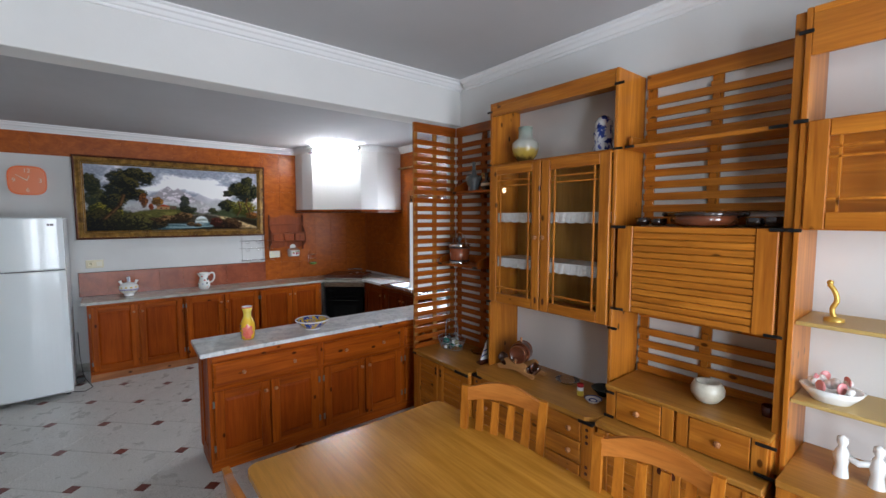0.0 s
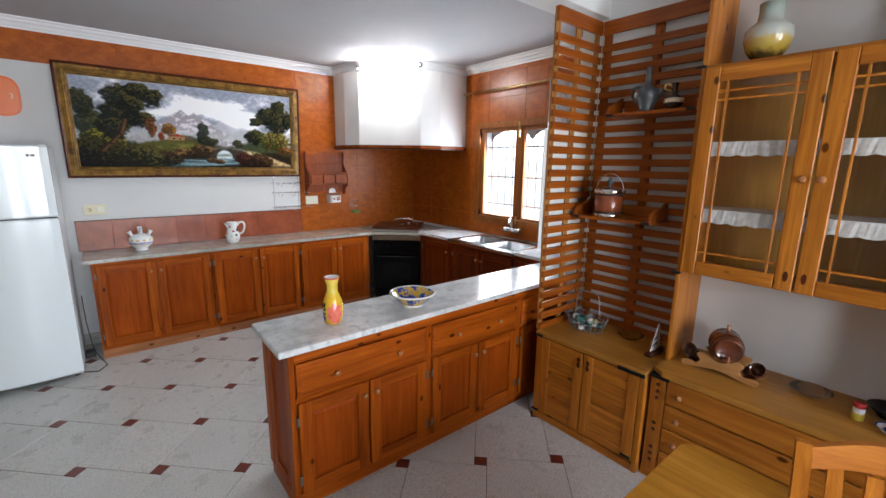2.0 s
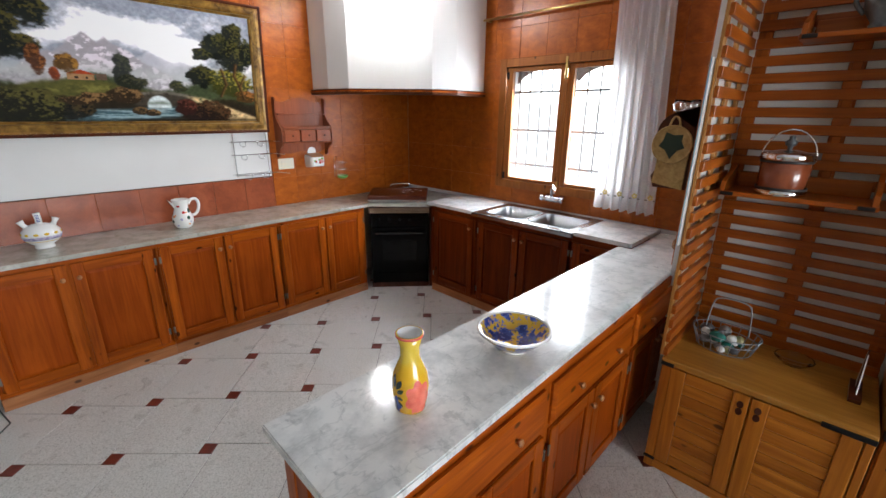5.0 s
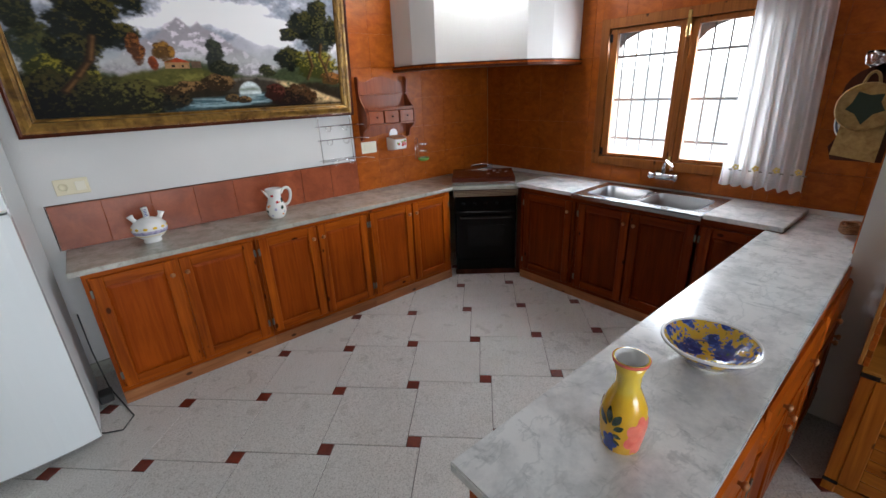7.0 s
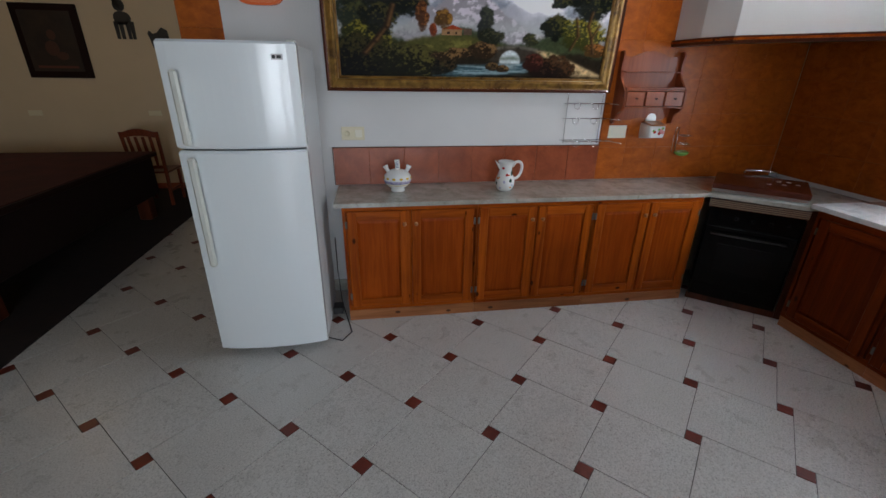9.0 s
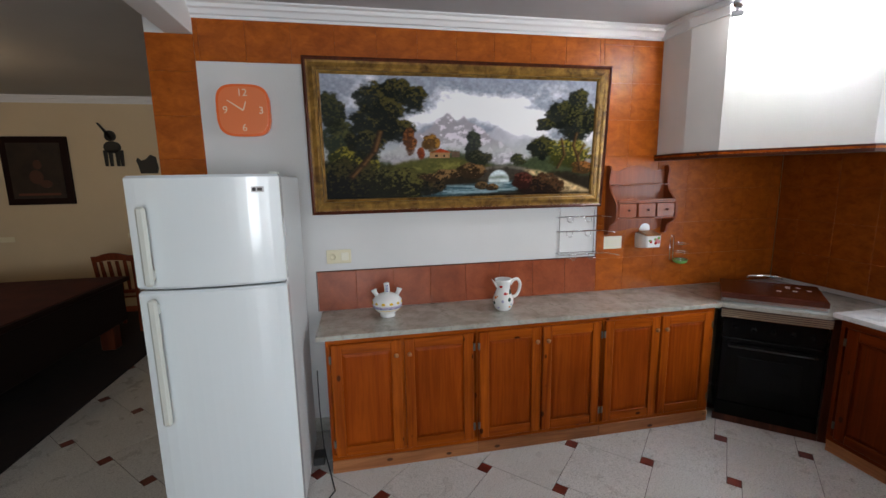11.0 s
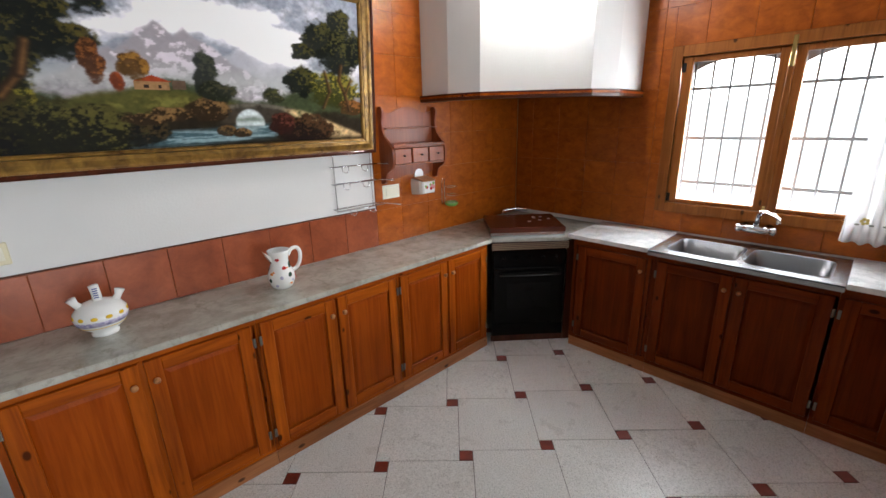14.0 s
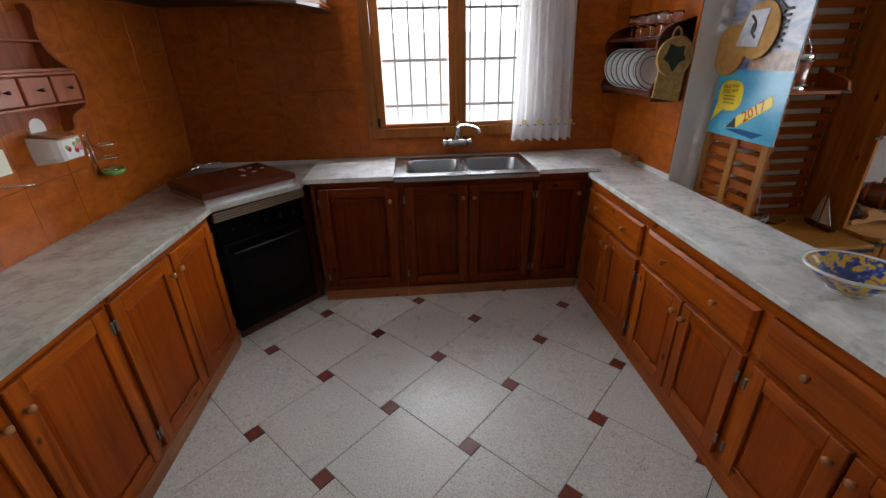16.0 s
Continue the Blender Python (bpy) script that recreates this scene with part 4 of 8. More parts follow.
part("bracket", M().box(EX - 0.06, EX - 0.0, 5.19, 5.21, 2.54, 2.56).box(EX - 0.06, EX, 3.40, 3.42, 2.54, 2.56), BRASS, rod, "small brass brackets")


def curtain(y0, y1, z0, z1, x, folds=7, amp=0.022):
    n, k = 120, 30
    v, f = [], []
    for j in range(k + 1):
        w = j / k
        for i in range(n + 1):
            u = i / n
            spread = 1.0 - 0.30 * w * (1 - 0.5 * w)
            yy = y0 + (y1 - y0) * (0.15 * w + u * spread)
            xx = x + amp * (0.7 + 0.5 * (1 - w)) * math.sin(u * folds * 2 * math.pi + 0.7 * math.sin(3 * w + 4 * u)) + 0.006 * math.sin(23 * u + 5 * w)
            zz = z0 + (z1 - z0) * w + (0.007 * math.sin(u * 46) if j == 0 else 0)
            v.append((xx, yy, zz))
    for j in range(k):
        for i in range(n):
            a = j * (n + 1) + i
            f.append((a, a + 1, a + n + 2, a + n + 1))
    return M().add(v, f, True)


cu = thing("curtain", (EX - 0.06, 3.75, 1.04), "white gathered cotton curtain with small embroidered flowers along the hem", "curtain")
part("cloth", curtain(3.53, 3.995, 1.035, 2.56, EX - 0.075), CURTAIN, cu)
FLOWER_Y, FLOWER_G = mat("yellow_thread", (0.75, 0.62, 0.22), 0.8), mat("grey_thread", (0.35, 0.36, 0.33), 0.8)
for k in range(4):
    fl, fg = M(), M()
    yy = 3.56 + k * 0.115
    for j in range(5):
        a = j * 1.256
        fl.ball((EX - 0.108, yy + 0.013 * math.cos(a), 1.17 + 0.013 * math.sin(a)), 0.009, 4, (0.3, 1, 1))
    fg.ball((EX - 0.108, yy + 0.03, 1.15), 0.012, 4, (0.25, 1, 0.5)).ball((EX - 0.108, yy - 0.03, 1.15), 0.012, 4, (0.25, 1, 0.5))
    part("embroidery", fl, FLOWER_Y, cu, "yellow embroidered flower")
    part("embroidery_leaf", fg, FLOWER_G, cu, "grey-green embroidered leaves")

# ---- wall fittings on the north wall ----


def switch_plate(x0, x1, z0, z1, keys, label, sockets=0):
    o = thing("switch_plate", ((x0 + x1) / 2, NY, z0), label, "switch")
    part("plate", M().box(x0, x1, NY - 0.010, NY - 0.0005, z0, z1, 0.003), IVORY_PLASTIC if keys == 1 else WHITE_PLASTIC, o)
    w = (x1 - x0) / max(keys, 1)
    for k in range(keys):
        a = x0 + k * w
        if k < sockets:
            part("socket", M().lathe([(0.026, 0), (0.026, 0.004), (0.020, 0.004), (0.018, 0.001), (0.001, 0.001)], (0, 0, 0), 20).turn(pose(a + w / 2, NY - 0.010, (z0 + z1) / 2, 90)), WHITE_PLASTIC, o, "round socket")
        else:
            part("key", M().box(a + w * 0.2, a + w * 0.8, NY - 0.014, NY - 0.010, z0 + 0.02, z1 - 0.02, 0.002), IVORY_PLASTIC, o, "rocker key")
    return o


switch_plate(-0.080, 0.085, 1.235, 1.330, 2, "cream double plate with socket and switch on the white wall", 1)
switch_plate(2.010, 2.165, 1.235, 1.335, 1, "ivory blank switch plate on the brown tiles")

clk = thing("wall_clock", (-0.527, NY, 2.085), "orange rounded-square wall clock with pale numerals on the white wall", "clock")


def squircle(cx, cz, w, h, n=40, p=3.6):
    pts = []
    for k in range(n):
        a = 2 * math.pi * k / n
        c, s = math.cos(a), math.sin(a)
        pts.append((cx + w / 2 * math.copysign(abs(c) ** (2 / p), c), cz + h / 2 * math.copysign(abs(s) ** (2 / p), s)))
    return pts


CXC, CZC = -0.520, 2.240
part("case", M().prism(squircle(CXC, CZC, 0.315, 0.315), NY - 0.035, NY - 0.001, "y"), ORANGE, clk, "orange plastic case")
part("face", M().prism(squircle(CXC, CZC, 0.285, 0.285), NY - 0.039, NY - 0.035, "y"), mat("clock_face_orange", (0.80, 0.20, 0.06), 0.3), clk, "orange dial")


def text_mesh(body, size, extrude=0.0006):
    cu_ = bpy.data.curves.new("text", "FONT")
    cu_.body, cu_.size, cu_.extrude, cu_.align_x, cu_.align_y, cu_.resolution_u = body, size, extrude, "CENTER", "CENTER", 3
    o = new("text", cu_)
    bpy.context.view_layer.update()
    me = bpy.data.meshes.new_from_object(o.evaluated_get(bpy.context.evaluated_depsgraph_get()))
    bpy.data.objects.remove(o)
    return me


def lettering(name, body, size, pose_world, material, parent, label=""):
    me = text_mesh(body, size)
    off = Vector(ORIGIN[parent.name])
    me.transform(Matrix.Translation(-off) @ pose_world)
    o = new(name, me)
    me.materials.clear()
    me.materials.append(material)
    o.parent = parent
    ORIGIN[o.name] = tuple(off)
    return tagged(o, label)


NUM = mat("numeral_cream", (0.85, 0.68, 0.50), 0.4)
for body, dx, dz in (("12", 0, 0.105), ("3", 0.105, 0), ("6", 0, -0.105), ("9", -0.105, 0)):
    lettering("numeral", body, 0.062, pose(CXC + dx, NY - 0.0398, CZC + dz, 90), NUM, clk, "cream numeral")
part("clock_hand", M().prism([(CXC - 0.004, CZC), (CXC + 0.004, CZC), (CXC + 0.020, CZC + 0.052), (CXC + 0.016, CZC + 0.055)], NY - 0.043, NY - 0.041, "y"), NUM, clk, "short pale hand")
part("clock_hand", M().prism([(CXC - 0.003, CZC - 0.004), (CXC + 0.003, CZC + 0.004), (CXC - 0.088, CZC + 0.062), (CXC - 0.090, CZC + 0.058)], NY - 0.046, NY - 0.044, "y"), NUM, clk, "long pale hand")

# ---- the big landscape painting ----
pic = thing("landscape_painting", (0.895, 6.34, 1.58), "large oil painting of a river valley in a gilded frame", "painting", "", 0, True)
PWD, PHT = 2.08, 0.975
pic.rotation_euler = (radians(4.0), 0, 0)
FW = 0.10


def frame_bar(m, a, b, inward, prof):
    """A mitred moulding from a to b (x, z), its profile of (across, out) going inward."""
    a, b, inward = Vector(a), Vector(b), Vector(inward)
    t = (b - a).normalized()
    v = []
    for end, sgn in ((a, 1), (b, -1)):
        for c, o_ in prof:
            p = end + inward * c + t * c * sgn
            v.append((p.x, -o_, p.y))
    n = len(prof)
    m.add(v, [(i, i + 1, n + i + 1, n + i) for i in range(n - 1)] + [(n - 1, 0, n, 2 * n - 1)])


FRAME_OUT = [(0, 0), (0, 0.035), (0.012, 0.042), (0.022, 0.036)]
FRAME_GOLD = [(0.022, 0.0), (0.022, 0.034), (0.034, 0.030), (0.060, 0.040), (0.078, 0.032), (0.082, 0.0)]
FRAME_IN = [(0.082, 0.0), (0.082, 0.030), (0.090, 0.026), (0.097, 0.018), (0.100, 0.0)]
GILT = mottled("gilded_wood", (0.075, 0.032, 0.007), (0.42, 0.235, 0.050), 13, 0.30, (1, 1, 1), 60)
GILT.node_tree.nodes["Principled BSDF"].inputs["Metallic"].default_value = 0.35
for nm, prof, mt_, lb in (("outer_moulding", FRAME_OUT, W_DARK, "dark outer moulding"), ("gilt_moulding", FRAME_GOLD, GILT, "worn gilded moulding"), ("inner_moulding", FRAME_IN, GILT, "thin gold inner edge")):
    m = M()
    x0, x1, z0, z1 = -PWD / 2, PWD / 2, 0, PHT
    frame_bar(m, (x0, z0), (x1, z0), (0, 1), prof)
    frame_bar(m, (x1, z0), (x1, z1), (-1, 0), prof)
    frame_bar(m, (x1, z1), (x0, z1), (0, -1), prof)
    frame_bar(m, (x0, z1), (x0, z0), (1, 0), prof)
    part(nm, m, mt_, pic, lb)


def paint_landscape(nx, nz):
    """The picture's colours on a grid, from the bottom up: sky, mountains, hills, river and trees."""
    rs = np.random.RandomState(4)
    U, V = np.meshgrid(np.linspace(0, 1, nx), np.linspace(0, 1, nz))

    def fbm(sx, sz, octaves=5, seed=0):
        r = np.random.RandomState(seed)
        out, amp, tot = np.zeros_like(U), 1.0, 0.0
        for o_ in range(octaves):
            gx, gz = int(sx * 2 ** o_) + 2, int(sz * 2 ** o_) + 2
            g = r.rand(gz + 1, gx + 1)
            px, pz = U * (gx - 1), V * (gz - 1)
            ix, iz = px.astype(int), pz.astype(int)
            fx, fz = px - ix, pz - iz
            fx, fz = fx * fx * (3 - 2 * fx), fz * fz * (3 - 2 * fz)
            out += amp * ((g[iz, ix] * (1 - fx) + g[iz, ix + 1] * fx) * (1 - fz) + (g[iz + 1, ix] * (1 - fx) + g[iz + 1, ix + 1] * fx) * fz)
            tot += amp
            amp *= 0.55
        return out / tot

    def mixc(a, b, k):
        return a * (1 - k[..., None]) + np.array(b) * k[..., None]

    def step(x, w):
        return 1 / (1 + np.exp(-np.clip(x / w, -30, 30)))

    n1, n2, n3, n4 = fbm(6, 4, 6, 1), fbm(14, 8, 5, 2), fbm(40, 24, 4, 3), fbm(90, 44, 3, 8)
    C = np.zeros(U.shape + (3,)) + np.array((0.30, 0.325, 0.37))
    cloud = np.clip(1.15 - abs(V - 0.70 + 0.1 * (U - 0.6)) * 3.0, 0, 1) * np.clip(1.25 - abs(U - 0.62) * 1.6, 0.2, 1)
    C = mixc(C, (0.56, 0.57, 0.60), np.clip((n1 + 0.25 * n2 + 0.45 * cloud - 0.85) * 5, 0, 1))
    C = mixc(C, (0.80, 0.80, 0.82), np.clip((n1 + 0.3 * n3 + 0.55 * cloud - 1.08) * 6, 0, 1))

    def ridge(base_, peaks, seed):
        h = np.full(U.shape, base_)
        for c, w, k in peaks:
            h = np.maximum(h, base_ + k * np.clip(1 - abs(U - c) / w, 0, 1) ** 1.1)
        return h + 0.05 * (n2 - 0.5) + 0.03 * (n3 - 0.5)
    h = ridge(0.40, [(0.62, 0.22, 0.20), (0.72, 0.2, 0.14)], 1)
    C = mixc(C, (0.42, 0.43, 0.46), step(h - V, 0.006) * 0.8)
    h = ridge(0.36, [(0.43, 0.20, 0.36), (0.49, 0.22, 0.33), (0.33, 0.14, 0.2)], 2)
    mt = step(h - V, 0.005)
    C = mixc(C, (0.33, 0.32, 0.34), mt)
    C = mixc(C, (0.58, 0.56, 0.60), mt * np.clip((n3 + 0.6 * n2 - 0.82) * 8 + 1.6 * (U - 0.43), 0, 0.8))
    C = mixc(C, (0.40, 0.42, 0.42), np.clip(1 - abs(V - 0.40) * 9, 0, 1) * 0.75 * step(0.75 - V, 0.1))
    # far trees and meadow
    C = mixc(C, (0.085, 0.105, 0.060), step(0.33 + 0.10 * (n3 - 0.5) + 0.06 * np.sin(U * 17) - V, 0.01))
    C = mixc(C, (0.125, 0.125, 0.045), step(0.345 - 2.2 * (U - 0.40) ** 2 + 0.02 * (n3 - 0.5) - V, 0.006) * step(0.30 - abs(U - 0.40), 0.02) * step(n2 + 0.25, 0.05))
    C = mixc(C, (0.26, 0.25, 0.09), step(0.30 - 2.8 * (U - 0.42) ** 2 - V, 0.01) * step(V - 0.24, 0.01) * np.clip((n3 - 0.4) * 4, 0, 0.7))
    C = mixc(C, (0.045, 0.035, 0.022), step(0.19 + 0.05 * (n3 - 0.5) + 0.02 * np.sin(U * 30) - V, 0.01))
    # river
    riv = step(0.115 + 0.02 * np.sin(U * 11) - V, 0.006) * step(V - 0.025 - 0.015 * np.sin(U * 9 + 1), 0.006) * step(U - 0.27, 0.01) * step(0.70 - U, 0.01)
    C = mixc(C, (0.10, 0.16, 0.18), riv)
    C = mixc(C, (0.28, 0.36, 0.38), riv * np.clip((fbm(14, 60, 4, 5) - 0.5) * 7, 0, 0.9))
    # bridge and its arch
    br = step(0.265 - 0.5 * (U - 0.64) ** 2 * 5 - V, 0.004) * step(V - 0.135, 0.006) * step(0.105 - abs(U - 0.650), 0.004)
    C = mixc(C, (0.085, 0.075, 0.06), br)
    C = mixc(C, (0.22, 0.21, 0.18), br * step(V - 0.243 + 3.0 * (U - 0.64) ** 2, 0.004) * np.clip((n3 - 0.35) * 4, 0, 0.8))
    arch = step(1 - ((U - 0.627) / 0.040) ** 2 - ((V - 0.130) / 0.098) ** 2, 0.06)
    arch = arch * step(V - 0.118, 0.003) * np.clip(0.7 + n3 * 0.6, 0, 1)
    C = mixc(C, (0.50, 0.55, 0.56), arch)
    C = mixc(C, (0.20, 0.24, 0.20), arch * step(0.175 + 0.03 * (n3 - 0.5) - V, 0.006) * step(V - 0.150, 0.006))
    C = mixc(C, (0.30, 0.36, 0.37), step(0.030 - abs(U - 0.622), 0.006) * step(0.118 - V, 0.003) * step(V - 0.075, 0.012) * 0.8)
    # path on the right
    px = 0.76 + (0.22 - V) * 0.9
    C = mixc(C, (0.58, 0.47, 0.30), step(0.026 + 0.35 * (0.22 - V) * 0.6 - abs(U - px), 0.006) * step(0.225 - V, 0.006) * step(V - 0.02, 0.01) * np.clip(n3 * 2.2 - 0.2, 0, 1))
    # house
    def rect(x0, x1, z0, z1, c):
        nonlocal C
        C = mixc(C, c, ((U > x0) & (U < x1) & (V > z0) & (V < z1)).astype(float))
    rect(0.365, 0.44, 0.335, 0.385, (0.32, 0.22, 0.13))
    rect(0.445, 0.475, 0.34, 0.395, (0.16, 0.12, 0.09))
    C = mixc(C, (0.32, 0.09, 0.04), ((V > 0.385) & (V < 0.42 - 0.9 * abs(U - 0.405)) & (abs(U - 0.405) < 0.043)).astype(float))
    rect(0.385, 0.395, 0.345, 0.365, (0.07, 0.05, 0.04))
    rect(0.415, 0.422, 0.345, 0.365, (0.07, 0.05, 0.04))

    def foliage(cx, cz, rx, rz, dark, light, seed, density=0.55):
        nonlocal C
        r = fbm(34, 20, 4, 100 + seed)
        d = ((U - cx) / rx) ** 2 + ((V - cz) / rz) ** 2
        k = step(1.0 - d + (r - density + 0.08) * 2.0, 0.09)
        C = mixc(C, dark, k * 0.96)
        C = mixc(C, light, k * np.clip((fbm(120, 66, 3, 200 + seed) + 0.22 * (V - cz) / rz + 0.16 * (U - cx) / rx - 0.53) * 4, 0, 0.85))
    OL, DK = (0.13, 0.115, 0.035), (0.018, 0.022, 0.014)
    foliage(0.05, 0.48, 0.05, 0.16, (0.04, 0.05, 0.03), (0.12, 0.12, 0.05), 1)
    foliage(0.10, 0.30, 0.09, 0.12, (0.06, 0.065, 0.02), (0.30, 0.27, 0.06), 2)
    for c_, z_, a, b in ((0.18, 0.83, 0.07, 0.11), (0.25, 0.88, 0.05, 0.09), (0.31, 0.82, 0.045, 0.12), (0.17, 0.62, 0.09, 0.14), (0.25, 0.58, 0.06, 0.10), (0.22, 0.73, 0.06, 0.1)):
        foliage(c_, z_, a, b, DK, OL, int(c_ * 100 + z_ * 10))
    foliage(0.295, 0.47, 0.022, 0.10, (0.11, 0.05, 0.02), (0.28, 0.14, 0.05), 8)
    foliage(0.37, 0.47, 0.028, 0.08, (0.13, 0.075, 0.02), (0.32, 0.2, 0.06), 9)
    foliage(0.335, 0.38, 0.014, 0.055, (0.20, 0.06, 0.02), (0.30, 0.10, 0.03), 21)
    foliage(0.525, 0.42, 0.028, 0.14, (0.045, 0.05, 0.045), (0.10, 0.11, 0.08), 10)
    foliage(0.545, 0.33, 0.045, 0.07, (0.04, 0.045, 0.03), (0.10, 0.10, 0.06), 11)
    foliage(0.70, 0.32, 0.03, 0.05, (0.05, 0.055, 0.03), (0.13, 0.13, 0.06), 12)
    for c_, z_, a, b in ((0.93, 0.82, 0.04, 0.10), (0.86, 0.70, 0.06, 0.12), (0.93, 0.62, 0.07, 0.16), (0.80, 0.62, 0.035, 0.05), (0.79, 0.42, 0.05, 0.10), (0.98, 0.66, 0.03, 0.12)):
        foliage(c_, z_, a, b, DK, (0.12, 0.115, 0.04), int(c_ * 100 + z_ * 33))
    foliage(0.90, 0.36, 0.09, 0.12, (0.07, 0.075, 0.02), (0.30, 0.27, 0.07), 14)
    foliage(0.97, 0.24, 0.05, 0.05, (0.10, 0.06, 0.02), (0.3, 0.16, 0.06), 15)
    foliage(0.06, 0.12, 0.15, 0.17, (0.018, 0.018, 0.012), (0.09, 0.08, 0.03), 16, 0.42)
    foliage(0.03, 0.70, 0.045, 0.16, (0.03, 0.035, 0.022), (0.10, 0.10, 0.045), 31)
    foliage(0.14, 0.45, 0.06, 0.12, DK, (0.12, 0.11, 0.04), 32)
    foliage(0.34, 0.10, 0.07, 0.08, (0.02, 0.018, 0.012), (0.10, 0.075, 0.035), 33, 0.42)
    foliage(0.24, 0.12, 0.10, 0.13, (0.03, 0.03, 0.016), (0.15, 0.14, 0.05), 17, 0.45)
    foliage(0.80, 0.07, 0.08, 0.10, (0.035, 0.022, 0.014), (0.12, 0.07, 0.035), 18, 0.4)
    foliage(0.72, 0.13, 0.035, 0.06, (0.06, 0.025, 0.018), (0.16, 0.07, 0.05), 19, 0.4)
    foliage(0.56, 0.09, 0.02, 0.03, (0.07, 0.05, 0.03), (0.2, 0.14, 0.07), 20, 0.4)
    for c_, z_, a, b in ((0.44, 0.20, 0.05, 0.035), (0.52, 0.22, 0.05, 0.06), (0.38, 0.17, 0.05, 0.03), (0.60, 0.075, 0.022, 0.028)):
        foliage(c_, z_, a, b, (0.06, 0.04, 0.022), (0.26, 0.18, 0.09), int(300 + c_ * 100), 0.42)

    def trunk(pts, w):
        nonlocal C
        for (xa, za), (xb, zb) in zip(pts[:-1], pts[1:]):
            t = np.clip(((U - xa) * (xb - xa) + (V - za) * (zb - za)) / ((xb - xa) ** 2 + (zb - za) ** 2), 0, 1)
            d = np.hypot((U - xa - t * (xb - xa)) * 2.1, V - za - t * (zb - za))
            C = mixc(C, (0.055, 0.033, 0.018), step(w * (1 - 0.3 * t) - d, 0.004))
            C = mixc(C, (0.24, 0.15, 0.07), step(w * 0.35 - np.hypot((U - xa - 0.004 - t * (xb - xa)) * 2.1, V - za - t * (zb - za)), 0.004) * 0.7)
    trunk([(0.09, 0.19), (0.13, 0.29), (0.17, 0.40), (0.19, 0.55)], 0.026)
    trunk([(0.86, 0.24), (0.885, 0.36), (0.87, 0.50)], 0.010)
    trunk([(0.955, 0.22), (0.94, 0.34), (0.92, 0.44), (0.93, 0.55)], 0.013)
    trunk([(0.94, 0.34), (0.965, 0.45)], 0.008)
    grey = (C.max(axis=2) - C.min(axis=2) < 0.05) & (V > 0.38)
    C *= (np.where(grey, 0.94, 0.76) + np.where(grey, 0.12, 0.48) * n4)[..., None]
    C = 1.85 * C ** 1.52 * np.array((1.02, 0.98, 0.97))
    return np.clip(C, 0.004, 0.9)


def painted_canvas():
    nx, nz = 460, 216
    C = paint_landscape(nx, nz)
    x0, x1, z0, z1 = -PWD / 2 + 0.098, PWD / 2 - 0.098, 0.098, PHT - 0.098
    v = [(x0 + (x1 - x0) * i / (nx - 1), -0.012, z0 + (z1 - z0) * j / (nz - 1)) for j in range(nz) for i in range(nx)]
    f = [(j * nx + i, j * nx + i + 1, (j + 1) * nx + i + 1, (j + 1) * nx + i) for j in range(nz - 1) for i in range(nx - 1)]
    mm = M().add(v, f)
    m_ = mat("oil_paint", (0.3, 0.3, 0.3), 0.45, spec=0.06)
    o = part("canvas", mm, m_, pic, "painted valley with mountains, clouds, trees, cottage, bridge and river")
    at = o.data.color_attributes.new("pigment", "FLOAT_COLOR", "POINT")
    buf = np.ones((nz * nx, 4))
    buf[:, :3] = C.reshape(-1, 3)
    at.data.foreach_set("color", buf.ravel())
    a = m_.node_tree.nodes.new("ShaderNodeAttribute")
    a.attribute_name = "pigment"
    base(m_, a.outputs["Color"])
    bump(m_, noise_tex(m_, coords(m_), 160, 3), 0.08, 0.001)


painted_canvas()
part("backing", M().box(-PWD / 2 + 0.02, PWD / 2 - 0.02, -0.009, -0.001, 0.02, PHT - 0.02), W_DARK, pic, "dark backing board")

# ---- dining room wall units ----
UX, LX = 2.475, 2.305     # fronts of the upper and lower units


def strap(name, m, parent):
    return part(name, m, W_BLACKSTRAP, parent, "black iron corner strap")


def level_board(parent, name, x0, x1, y0, y1, z0, z1, material=None, label=""):
    return part(name, M().box(x0, x1, y0, y1, z0, z1, 0.003), material or W_DIN_H, parent, label)


def slat_door(parent, y0, y1, z0, z1, x, handle_at_low_y=True, n=9, name="door"):
    """A low cabinet door with a field of narrow level boards, front at x, facing west."""
    w = 0.062
    d = part(name, M().box(x, x + 0.02, y0, y0 + w, z0, z1, 0.003).box(x, x + 0.02, y1 - w, y1, z0, z1, 0.003), W_DIN_V, parent, "pine door with level boards")
    m = M()
    step = (z1 - z0) / n
    for k in range(n):
        m.box(x + 0.005, x + 0.018, y0 + w, y1 - w, z0 + k * step + 0.001, z0 + (k + 1) * step - 0.001, 0.003)
    part("board", m, W_DIN_H, d, "narrow level pine boards")
    s = M()
    yy = (y0 + 0.012) if handle_at_low_y else (y1 - 0.012)
    for zz in (z1 - 0.05, z1 - 0.085):
        s.prism([(yy + 0.013 * math.cos(a * math.pi / 6) * (1 if handle_at_low_y else -1) + (0.016 if handle_at_low_y else -0.016), zz + 0.018 * math.sin(a * math.pi / 6)) for a in range(12)], x - 0.0015, x + 0.002, "x")
    part("grip_hole", s, W_DARK, d, "dark cut finger holes")
    return d


def slat_drawer(parent, y0, y1, z0, z1, x, knobs):
    d = part("drawer", M().box(x, x + 0.02, y0, y1, z0, z1, 0.004), W_DIN_H, parent, "pine drawer front")
    for k in knobs:
        part("knob", knob_mesh(0, 0, 0, 1.2).turn(pose(x, k, (z0 + z1) / 2, 0, 0, -90)), KNOB, d, "pale turned knob")
    return d


